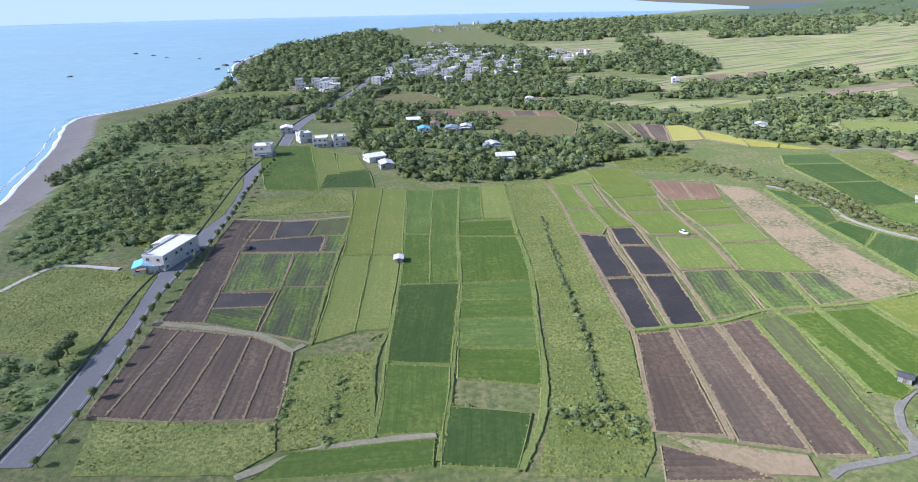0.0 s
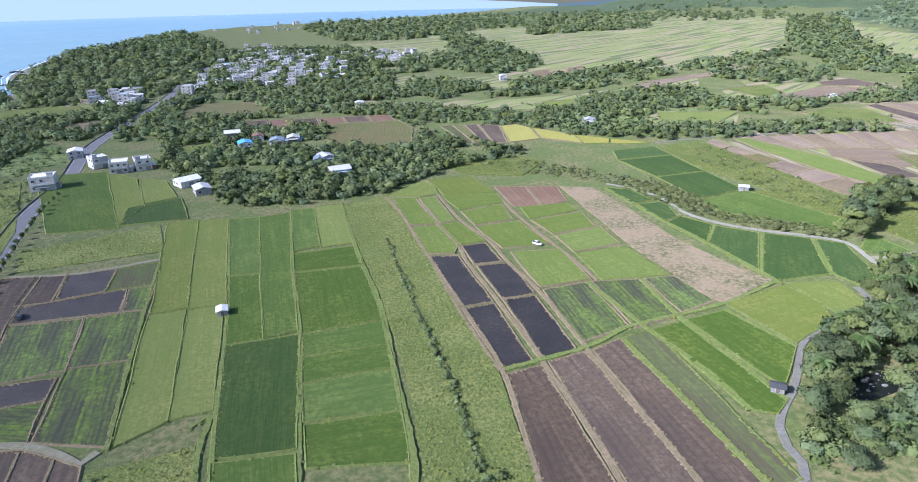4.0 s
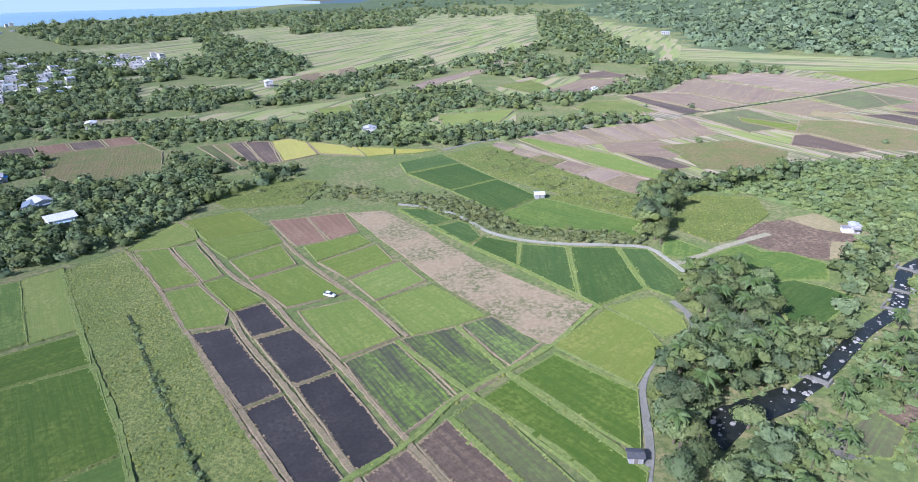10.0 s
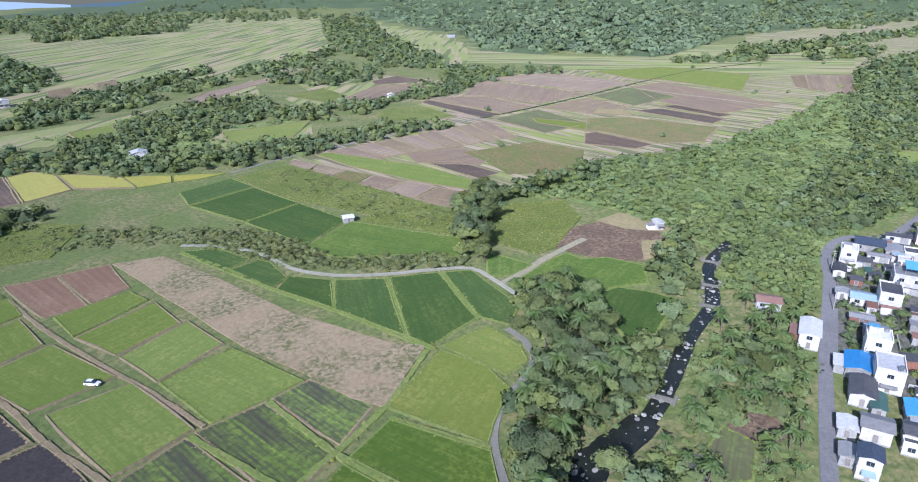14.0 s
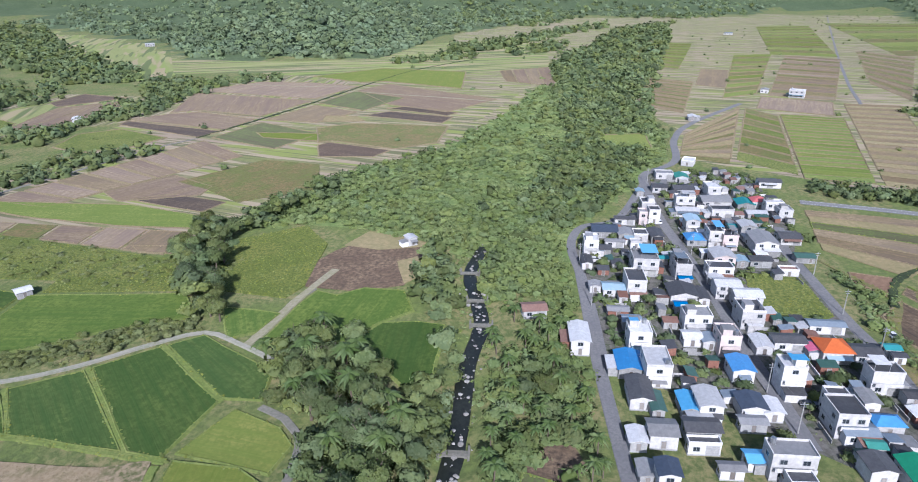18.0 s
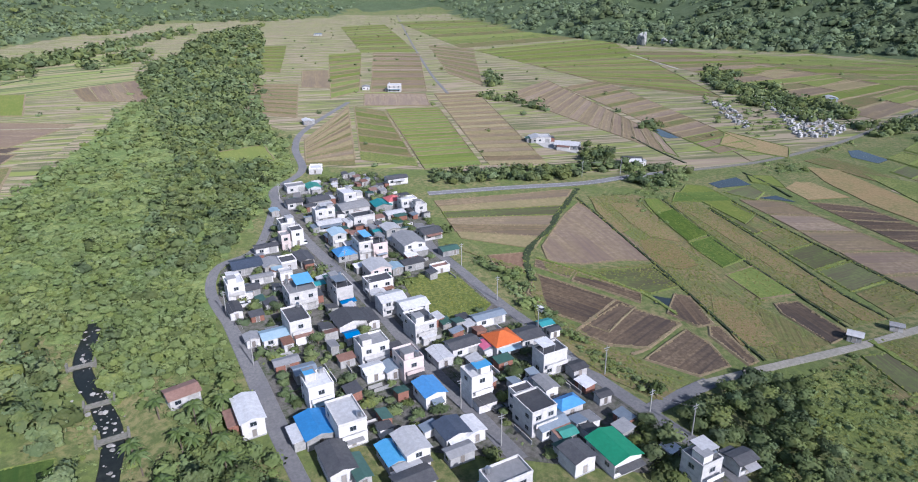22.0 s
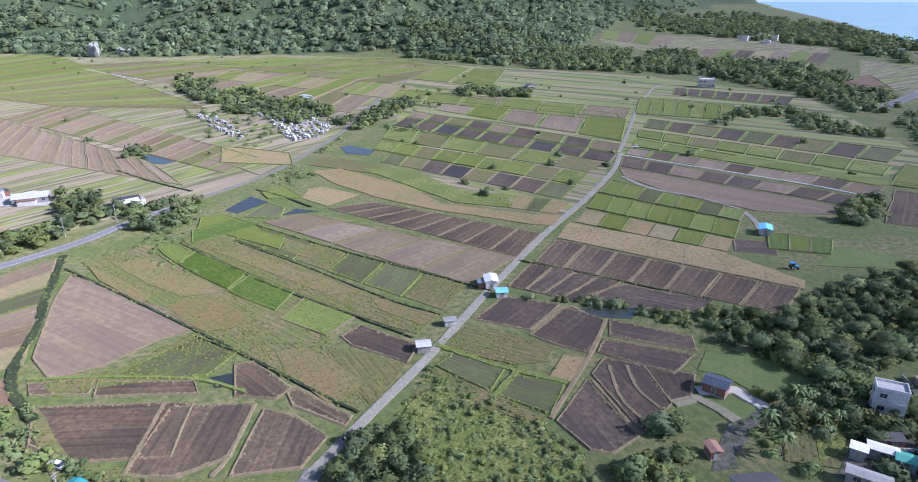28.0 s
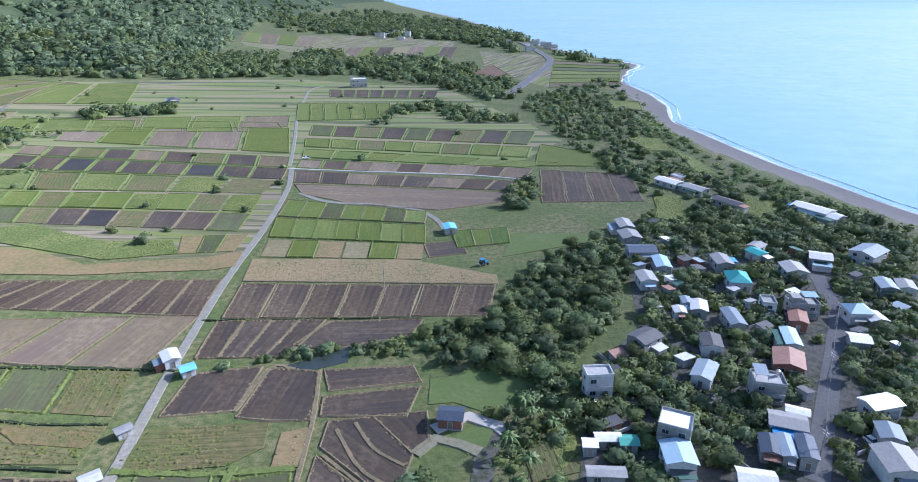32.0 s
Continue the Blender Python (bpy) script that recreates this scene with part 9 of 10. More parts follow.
grove(True, 7, 4, 7, (164.2, 137.5), (199.1, 114.0), (173.1, 102.2), (146.4, 133.6))
wood("broadleaf_wood", "dense stand of dark green broadleaf trees", "broad", 5, 4, 7, (126.8, 156.6), (143.4, 161.9), (153.5, 153.4), (152.3, 145.0), (136.6, 145.1))
grove(True, 6, 3, 5.5, (120.0, -78.3), (106.4, -97.3), (97.6, -74.2), (109.3, -52.2), (124.0, -54.9), (122.8, -68.4))
wood("broadleaf_wood", "dense stand of dark green broadleaf trees", "broad", 5, 1.5, 3.5, (125.5, -64.4), (107.2, -84.0), (95.4, -72.7), (107.3, -48.9), (123.9, -50.2))
wood("broadleaf_wood", "dense stand of dark green broadleaf trees", "broad", 5, 2.5, 5, (146.1, -48.7), (137.1, -54.0), (135.4, -41.6), (145.6, -36.0))
wood("broadleaf_wood", "dense stand of dark green broadleaf trees", "broad", 4.5, 1.5, 4, (151.9, -27.9), (140.5, -36.5), (133.7, -28.6), (152.7, -20.0))
wood("broadleaf_wood", "dense stand of dark green broadleaf trees", "broad", 6, 2.5, 5.5, (114.2, -50.1), (89.1, -75.4), (93.7, -46.5), (112.4, -38.1))
wood("scrub", "tangled light green scrub and bushes", "scrub", 3, 0.8, 2.0, (204.1, -26.6), (201.9, -38.8), (175.2, -32.4), (158.7, -23.8), (157.2, -18.0), (202.3, 2.3))
wood("reed_hedge", "band of tall pale green reed grass", "reedbush", 3, 0.8, 1.6, (184.0, -35.6), (170.9, -32.7), (158.0, -26.1), (162.9, -19.9), (176.1, -26.8))
wood("broadleaf_wood", "dense stand of dark green broadleaf trees", "broad", 5, 2, 5, (140.9, -78.6), (137.4, -83.5), (135.7, -71.3), (139.3, -69.7))
wood("broadleaf_wood", "dense stand of dark green broadleaf trees", "broad", 3.5, 1, 2.6, (204.2, -92.5), (178.4, -101.5), (159.2, -101.0), (141.7, -104.5), (142.6, -95.9), (158.1, -95.1), (177.1, -96.6))
wood("broadleaf_wood", "dense stand of dark green broadleaf trees", "broad", 5, 2, 4, (143.3, -86.2), (126.1, -92.0), (108.7, -83.4), (120.0, -91.3), (134.0, -92.1))
wood("scrub", "tangled light green scrub and bushes", "scrub", 2.6, 0.6, 1.5, (363.3, -55.0), (356.2, -75.8), (346.0, -84.5), (307.4, -70.6), (313.5, -62.3), (340.1, -62.1))
wood("scrub", "tangled light green scrub and bushes", "scrub", 4, 0.8, 1.8, (369.2, -86.9), (358.6, -99.5), (341.5, -86.4), (354.0, -76.7))
wood("broadleaf_wood", "dense stand of dark green broadleaf trees", "broad", 6, 1.5, 3, (190.9, -99.3), (168.0, -102.6), (154.4, -105.2), (161.0, -99.3), (180.1, -93.6))
wood("broadleaf_wood", "dense stand of dark green broadleaf trees", "broad", 66, 1, 3.5, (1020.4, 101.2), (1355.7, 59.9), (1916.5, -245.1), (3440.3, -1020.2), (1276.6, -660.0), (725.3, -741.8), (510.3, -698.7), (362.5, -438.2), (404.7, -309.6), (380.7, -169.3), (386.1, -87.4), (441.6, 7.0), (475.7, 68.9))
wood("broadleaf_wood", "dense stand of dark green broadleaf trees", "broad", 70, 1, 3.5, (286.2, 413.0), (488.2, 480.2), (758.5, 505.9), (976.5, 431.8), (1585.2, 224.9), (1086.5, 174.6), (649.3, 189.5), (476.8, 212.5), (383.6, 256.8), (306.5, 271.7))
wood("broadleaf_wood", "dense stand of dark green broadleaf trees", "broad", 55, 1, 3.5, (586.6, -709.5), (261.9, -685.5), (96.8, -596.7), (47.9, -413.2), (35.7, -353.0), (85.0, -273.8), (210.0, -300.8), (377.0, -320.8))
wood("broadleaf_wood", "dense stand of dark green broadleaf trees", "broad", 30, 1.5, 4, (370.0, -307.7), (211.3, -288.8), (204.5, -246.1), (206.3, -173.0), (303.1, -183.7))
wood("broadleaf_wood", "dense stand of dark green broadleaf trees", "broad", 5.5, 3, 7, (365.6, 154.7), (418.4, 145.3), (496.1, 135.4), (627.1, 150.4), (951.7, 189.3), (1711.9, 97.7), (2085.7, -55.2), (844.4, 58.8), (552.1, 79.1), (449.0, 90.9), (351.2, 116.5), (332.5, 125.3))
wood("broadleaf_wood", "dense stand of dark green broadleaf trees", "broad", 15, 2.5, 4.6, (306.5, 271.7), (380.8, 262.9), (485.4, 214.8), (649.3, 189.5), (1286.2, 199.6), (985.1, 57.5), (691.0, 95.7), (550.9, 69.7), (465.7, 76.3), (339.7, 121.8), (285.6, 122.8), (258.7, 146.7), (300.4, 158.7), (307.5, 183.3), (321.4, 228.5))
wood("broadleaf_wood", "dense stand of dark green broadleaf trees", "broad", 9, 4, 8, (862.7, 3197.6), (1491.7, 3026.2), (2511.9, 2841.0), (1940.0, 2208.1), (1155.2, 2355.8), (664.4, 2472.6))
wood("broadleaf_wood", "dense stand of dark green broadleaf trees", "broad", 9, 4, 8, (682.0, 2356.0), (1205.0, 2877.6), (1859.0, 2147.2), (1582.4, 1833.6), (1009.4, 2031.7), (598.6, 1855.0))
wood("broadleaf_wood", "dense stand of dark green broadleaf trees", "broad", 9, 4, 8, (454.2, -1806.5), (198.0, -1697.1), (193.0, -1513.2), (421.7, -1603.1))
wood("broadleaf_wood", "dense stand of dark green broadleaf trees", "broad", 9, 4, 8, (265.0, -2529.3), (6.0, -1819.7), (-78.1, -1311.2), (-9.9, -1358.7), (208.2, -2067.6))
wood("broadleaf_wood", "dense stand of dark green broadleaf trees", "broad", 9, 4, 8, (5736.0, 1397.9), (5683.3, 246.3), (5171.2, -1073.5), (2553.8, -327.0), (2275.2, -23.6), (2582.2, 183.5), (1864.5, 295.6), (1920.4, 473.4), (1685.6, 491.0))
wood("broadleaf_wood", "dense stand of dark green broadleaf trees", "broad", 8, 3, 7, (1225.9, 388.1), (1292.9, 340.9), (1641.2, 253.0), (2085.7, 128.1), (1815.2, 128.2), (1470.9, 229.7), (1168.5, 305.0), (1100.2, 359.9))
wood("broadleaf_wood", "dense stand of dark green broadleaf trees", "broad", 7, 3, 6, (1131.8, 278.1), (1261.6, 239.6), (1323.7, 192.4), (1149.0, 198.9), (1066.7, 248.9))
wood("broadleaf_wood", "dense stand of dark green broadleaf trees", "broad", 7, 4, 8, (95.6, 692.6), (151.2, 666.5), (223.5, 651.8), (273.5, 656.8), (375.2, 695.3), (564.1, 798.3), (754.0, 879.9), (811.1, 943.6), (609.8, 859.7), (407.1, 751.0), (243.5, 706.5), (162.6, 713.0), (103.3, 744.2))
wood("broadleaf_wood", "dense stand of dark green broadleaf trees", "broad", 7, 3, 6, (-36.6, 707.7), (47.7, 683.7), (133.0, 632.0), (194.3, 572.5), (207.4, 508.2), (218.4, 454.1), (181.6, 490.7), (122.8, 550.4), (91.5, 582.3), (43.0, 624.1), (-32.1, 617.5))
wood("broadleaf_wood", "dense stand of dark green broadleaf trees", "broad", 7, 4, 8, (210.2, 561.2), (303.2, 639.1), (384.3, 660.8), (431.6, 641.0), (361.9, 535.0), (320.7, 529.5), (288.1, 505.5), (271.8, 462.8), (261.3, 424.3), (218.4, 454.1), (204.9, 502.5))
wood("broadleaf_wood", "dense stand of dark green broadleaf trees", "broad", 7, 4, 8, (275.2, 468.0), (338.5, 449.6), (394.5, 444.2), (443.0, 409.3), (421.0, 390.8), (330.8, 414.0), (279.7, 415.7), (259.4, 421.4))
wood("broadleaf_wood", "dense stand of dark green broadleaf trees", "broad", 8, 4, 8, (424.1, 620.1), (366.1, 531.9), (389.0, 480.0), (436.8, 487.6), (483.7, 504.9), (536.4, 487.6), (630.5, 505.5), (752.0, 469.5), (780.1, 485.7), (720.8, 589.0), (717.3, 639.2), (604.3, 536.7), (505.6, 558.4), (439.8, 537.6), (402.5, 544.2))
wood("broadleaf_wood", "dense stand of dark green broadleaf trees", "broad", 11, 4, 8, (600.1, 846.7), (681.9, 799.5), (679.5, 704.3), (604.3, 630.7), (521.3, 630.1), (490.6, 699.3))
wood("broadleaf_wood", "dense stand of dark green broadleaf trees", "broad", 9, 5, 9, (1781.2, 2059.0), (1963.2, 1993.5), (1062.7, 1047.4), (820.7, 715.4), (717.3, 639.2), (685.4, 699.5), (781.9, 869.0), (977.6, 1129.3))
wood("broadleaf_wood", "dense stand of dark green broadleaf trees", "broad", 9, 4, 8, (260.5, 1151.4), (360.5, 1165.4), (320.9, 853.8), (265.6, 847.8), (208.9, 965.0))
wood("broadleaf_wood", "dense stand of dark green broadleaf trees", "broad", 9, 4, 8, (611.1, 1707.2), (1101.4, 1818.8), (1032.9, 1708.2), (786.9, 1592.8), (606.3, 1538.2))
wood("broadleaf_wood", "curved belt of tall dark trees along a field edge", "broad", 4.5, 6, 9.5, (235.2, 250.5), (256.9, 261.4), (276.8, 271.9), (298.7, 276.1), (318.6, 266.3), (351.5, 257.5), (380.6, 250.1), (364.5, 244.9), (328.7, 252.7), (296.1, 259.3), (282.7, 260.5), (260.4, 250.6), (231.7, 231.3), (224.5, 232.3))
wood("palm_row", "row of tall palms standing across far fields", "broad", 7, 7, 11, (937.1, 404.8), (994.6, 410.8), (1115.1, 333.7), (1038.4, 308.2))
wood("broadleaf_wood", "dense stand of dark green broadleaf trees", "broad", 4.5, 1.5, 4.5, (-204.9, 369.0), (-200.8, 406.7), (-161.5, 388.1), (-146.0, 345.2), (-140.6, 306.8), (-159.2, 296.6), (-184.3, 325.1))
wood("broadleaf_wood", "dense stand of dark green broadleaf trees", "broad", 4.5, 1.5, 4.5, (-283.7, 585.3), (-269.5, 659.9), (-227.1, 708.4), (-185.6, 645.0), (-172.0, 541.5), (-182.8, 478.0), (-211.4, 476.5), (-241.2, 496.4))
wood("broadleaf_wood", "dense stand of dark green broadleaf trees", "broad", 4.5, 1.2, 3.8, (-265.5, 408.2), (-264.7, 445.4), (-268.2, 490.4), (-273.5, 557.5), (-243.5, 496.8), (-235.4, 425.8), (-238.3, 385.1), (-241.3, 367.7))
wood("broadleaf_wood", "dense stand of dark green broadleaf trees", "broad", 5, 2, 5, (-259.0, 694.6), (-193.9, 722.8), (-132.5, 732.6), (-133.0, 635.7), (-153.9, 564.1), (-193.2, 613.8))
wood("broadleaf_wood", "dense stand of dark green broadleaf trees", "broad", 5, 1.5, 4, (-160.5, 278.2), (-147.0, 281.7), (-134.7, 265.4), (-150.8, 263.8))
grove(False, 5, 5, 8, (-117.4, 159.9), (-123.5, 170.3), (-121.2, 174.6), (-115.6, 174.1), (-116.2, 165.9))
grove(True, 9, 5, 8, (196.0, 138.0), (212.5, 127.6), (196.5, 113.4), (180.3, 112.0), (166.9, 124.7))
wood("scrub", "tangled light green scrub and bushes", "scrub", 3, 0.6, 1.8, (157.5, 138.8), (200.3, 128.6), (231.0, 115.3), (173.5, 101.7), (144.7, 135.5))
wood("broadleaf_wood", "dense stand of dark green broadleaf trees", "broad", 3.6, 1.2, 4, (111.0, -131.9), (90.5, -160.1), (56.6, -178.0), (63.3, -141.0), (81.7, -104.5), (96.0, -92.4), (108.1, -73.6), (118.0, -69.7), (122.1, -83.2), (139.0, -97.0), (140.3, -107.2), (113.7, -115.4))
wood("scrub", "light green scrub and low trees behind the beach", "scrub", 4.6, 1.5, 4.5, (-92.9, -569.7), (-56.6, -422.5), (-43.2, -311.0), (-55.0, -245.9), (-68.9, -189.0), (-50.7, -191.1), (-19.5, -239.5), (-10.8, -315.0), (-43.1, -424.3))
wood("broadleaf_wood", "dense stand of dark green broadleaf trees", "broad", 6, 1.5, 4, (-43.8, -226.7), (-61.1, -186.0), (-70.2, -167.0), (-51.8, -144.3), (-41.8, -170.2))
grove(False, 10, 5, 8, (203.9, 134.9), (235.6, 130.8), (232.5, 114.3), (212.5, 113.8), (205.7, 124.7))
grove(True, 9, 5, 8, (144.2, 129.8), (172.7, 123.6), (151.4, 112.1), (131.0, 123.4))
wood("scrub", "tangled light green scrub and bushes", "scrub", 2.4, 0.5, 1.6, (312.3, 172.9), (318.1, 160.3), (269.0, 147.0), (234.4, 141.1), (207.4, 138.2), (185.7, 137.1), (166.5, 139.8), (158.9, 146.4), (155.7, 153.2), (171.1, 148.3), (189.4, 145.7), (215.1, 150.3), (245.5, 154.4), (279.0, 162.6))
grove(False, 9, 4, 7, (123.9, 134.0), (141.5, 136.4), (163.7, 135.3), (150.2, 125.9))
wood("scrub", "tangled light green scrub and bushes", "scrub", 3.2, 1.5, 3.5, (410.2, -108.0), (392.6, -110.1), (389.2, -128.3), (367.3, -120.4), (353.6, -100.0), (356.4, -88.6), (384.0, -86.7))
wood("scrub", "tangled light green scrub and bushes", "scrub", 4, 1.2, 3, (382.3, -181.8), (383.8, -202.3), (349.2, -191.1), (351.4, -167.8), (360.9, -160.3))
wood("scrub", "tangled light green scrub and bushes", "scrub", 3.6, 1.2, 3.2, (109.0, 129.4), (119.8, 133.4), (139.5, 134.8), (161.4, 133.6), (170, 124), (151.4, 112.1), (137.2, 113.9), (107.2, 120.6))
wood("broadleaf_wood", "dense stand of dark green broadleaf trees", "broad", 5, 5, 9, (205.5, 197.1), (224.3, 177.6), (192.1, 160.6), (215.3, 151.7), (190.0, 140.8), (163.6, 145.6), (135.4, 138.8), (127.4, 146.9), (159.6, 172.0))
wood("broadleaf_wood", "dense stand of dark green broadleaf trees", "broad", 6, 3, 6, (212.1, 135.4), (241.5, 119.5), (210.5, 111.9), (181.8, 117.2), (180.0, 128.9))
wood("scrub", "bright green banana clumps and bushes by the stream", "scrub", 4.2, 2.5, 4.5, (226.2, 140.4), (256.6, 119.3), (213.8, 108.6), (175.0, 115.1), (173.3, 129.1), (190.2, 132.8))
wood("broadleaf_wood", "dense stand of dark green broadleaf trees", "broad", 4.5, 3.5, 7, (230.3, 158.7), (245.1, 155.9), (280.7, 163.2), (286.6, 169.9), (265.7, 170.6))
wood("broadleaf_wood", "dense stand of dark green broadleaf trees", "broad", 7, 4, 8, (152.9, 826.8), (195.2, 798.9), (257.0, 744.4), (379.7, 808.5), (553.3, 904.3), (515.9, 839.9), (357.5, 738.0), (283.5, 699.5), (214.1, 695.7), (169.1, 698.5), (132.3, 721.0))
wood("scrub", "tangled light green scrub and bushes", "scrub", 5, 0.8, 2.6, (-238.1, 373.1), (-231.5, 433.0), (-182.8, 478.1), (-153.6, 493.7), (-129.7, 397.4), (-128.8, 301.3), (-139.8, 265.9), (-168.1, 244.9), (-218.3, 329.0))
wood("scrub", "bright green banana clumps and bushes", "scrub", 3.2, 1.6, 3.6, (125.8, -50.5), (119.5, -58.1), (114.7, -52.0), (112.2, -42.6), (118.1, -34.3), (122.5, -38.0))
wood("scrub", "bright green banana clumps and bushes", "scrub", 3, 1.0, 2.6, (150.1, -31.8), (136.5, -33.7), (134.2, -21.7), (149.3, -14.9))
grove(True, 6, 2.5, 4, (127.8, -53.2), (121.4, -61.0), (112.5, -48.7), (120.2, -39.0))
wood("broadleaf_wood", "dense stand of dark green broadleaf trees", "broad", 4, 1.2, 3, (109.0, 129.4), (119.8, 133.4), (139.5, 134.8), (161.4, 133.6), (137.2, 115.9), (107.2, 127.6))
grove(False, 7, 4, 7, (108.8, 120.9), (123.1, 128.2), (141.9, 135.9), (118.6, 112.5), (103.1, 115.9))


def street_trees():
    """Small trees in a row along the coast road."""
    rng = np.random.default_rng(12)
    last = Vector((1e6, 0))
    for x, y in VERGE:
        if (Vector((x, y)) - last).length > 7.5 and -30 < y < 420:
            last = Vector((x, y))
            h = rng.uniform(3.2, 5.0)
            m = pose(x, y, 0, 0, 0, rng.uniform(0, 360)) @ Matrix.Diagonal((h * 0.85, h * 0.85, h, 1))
            copy_thing(TREE_KIT[int(rng.integers(0, 6))], m).matrix_basis = m


street_trees()


def tuft_arrays(places, rng, tall, wide):
    """Small ragged cones of grass at each place as one run of three-cornered faces."""
    n = len(places)
    a = np.asarray(places, float)
    size, turn, sides = rng.uniform(0.5, 1.5, n), rng.uniform(0, 6.28, n), 5
    corners = []
    for k in range(sides):
        t = turn + 6.2832 * k / sides
        r = wide * size * rng.uniform(0.6, 1.3, n)
        corners.append(np.stack([a[:, 0] + np.cos(t) * r, a[:, 1] + np.sin(t) * r, np.full(n, 0.12)], 1))
    lean = rng.normal(0, 0.35, (n, 2)) * (wide * size)[:, None]
    corners.append(np.stack([a[:, 0] + lean[:, 0], a[:, 1] + lean[:, 1], 0.15 + tall * size * rng.uniform(0.6, 1.3, n)], 1))
    verts = np.stack(corners, 1)
    way = verts - np.concatenate([a, np.full((n, 1), -0.25)], 1)[:, None, :] + rng.normal(0, 0.12, verts.shape)
    way[..., 2] += 0.25
    way /= np.linalg.norm(way, axis=2, keepdims=True)
    face = np.array([[k, (k + 1) % sides, sides] for k in range(sides)]).reshape(-1)
    run = (np.arange(n)[:, None] * (sides + 1) + face[None, :]).reshape(-1)
    return verts.reshape(-1, 3), run, np.full(n * sides, 3), way.reshape(-1, 3), np.repeat(rng.random(n), sides + 1)


def tufts(kind, spacing, tall, wide, mat):
    """Grass tufts of the rough plots near the middle of the plain, as one mesh."""
    rng = np.random.default_rng(len(kind) * 17)
    places = []
    for k, pts in ROUGH:
        if k != kind:
            continue
        px, py = np.array([p[0] for p in pts]), np.array([p[1] for p in pts])
        x, y = np.meshgrid(np.arange(px.min(), px.max(), spacing), np.arange(py.min(), py.max(), spacing))
        x, y = x.ravel() + rng.uniform(-0.5, 0.5, x.size) * spacing, y.ravel() + rng.uniform(-0.5, 0.5, y.size) * spacing
        keep = inside(pts, x, y) & (np.hypot(x - HERE.x, y - HERE.y) < 320)
        keep &= np.sin(x * 0.21 + 2 * np.sin(y * 0.13)) + np.sin(y * 0.17 + x * 0.05) + rng.uniform(-1.2, 1.2, x.size) > -0.8
        places.append(np.stack([x[keep], y[keep]], 1))
    v, run, count, k, tone = tuft_arrays(np.concatenate(places), rng, tall, wide)
    tagged(new("grass_tufts", mesh_from_arrays("grass_tufts", v, run, count, M[mat], k, tone)), "standing tufts of rough grass and weeds", "grass", kind="stuff")


def edge_tufts(straw, label, mat):
    """Unkempt growth along the field banks near the middle of the plain, as one mesh."""
    rng = np.random.default_rng(77 + straw)
    places = []
    for dry, half, pts in EDGES:
        if dry != straw:
            continue
        for (ax, ay), (bx, by) in zip(pts, pts[1:]):
            if math.hypot((ax + bx) / 2 - HERE.x, (ay + by) / 2 - HERE.y) > 330:
                continue
            n = max(1, int(math.hypot(bx - ax, by - ay) / (0.55 if half > 0.5 else 0.75)))
            f = (np.arange(n) + rng.random(n)) / n
            places.append(np.stack([ax + (bx - ax) * f + rng.normal(0, half * 0.55, n), ay + (by - ay) * f + rng.normal(0, half * 0.55, n)], 1))
    v, run, count, k, tone = tuft_arrays(np.concatenate(places), rng, 0.28 if straw else 0.4, 0.36 if straw else 0.48)
    tagged(new("bank_grass", mesh_from_arrays("bank_grass", v, run, count, M[mat], k, tone)), label, "grass", kind="stuff")


M["tuft_reed"] = material("tufts_of_reed", [(0.28, 0.22, 0.135), (0.12, 0.125, 0.05), (0.24, 0.19, 0.115)], 0.035, 0.5, 0.9, translucent=0.08, spec=0.2, greens=0.15)
M["tuft_green"] = material("tufts_of_grass", [(0.17, 0.215, 0.05), (0.23, 0.255, 0.075), (0.13, 0.17, 0.04)], 0.06, 0.5, 0.9, translucent=0.2, spec=0.2, greens=0.4)
M["tuft_straw"] = material("tufts_of_straw", [(0.34, 0.25, 0.155), (0.28, 0.20, 0.125), (0.20, 0.18, 0.085)], 0.06, 0.5, 0.9, translucent=0.1, spec=0.2, greens=0.15)
M["tuft_weed"] = material("tufts_of_weeds", [(0.15, 0.185, 0.045), (0.20, 0.165, 0.075), (0.13, 0.165, 0.042)], 0.05, 0.4, 0.9, translucent=0.15, spec=0.2, greens=0.25)
tufts("meadow", 1.0, 0.42, 0.46, "tuft_green")
tufts("weedy", 1.05, 0.36, 0.44, "tuft_weed")
tufts("reed", 1.05, 0.36, 0.46, "tuft_reed")
tufts("rustweed", 1.2, 0.32, 0.44, "tuft_weed")
tufts("drygrass", 1.2, 0.28, 0.46, "tuft_straw")
edge_tufts(False, "rank green grass along the paddy banks", "tuft_green")
edge_tufts(True, "dry straw and weeds along the field banks", "tuft_straw")


# ---- surf, far village, graves, poles ----
def shore(offset, step=9.0):
    """The waterline as a list of places, moved out to sea by the offset."""
    out = []
    pts = smooth_line([p for p in COAST if abs(p[1]) < 1700], step)
    for i, p in enumerate(pts):
        a, b = pts[max(0, i - 1)], pts[min(len(pts) - 1, i + 1)]
        s = Vector((-(b - a).y, (b - a).x, 0)).normalized()
        out.append((p, -s, offset))
    return out


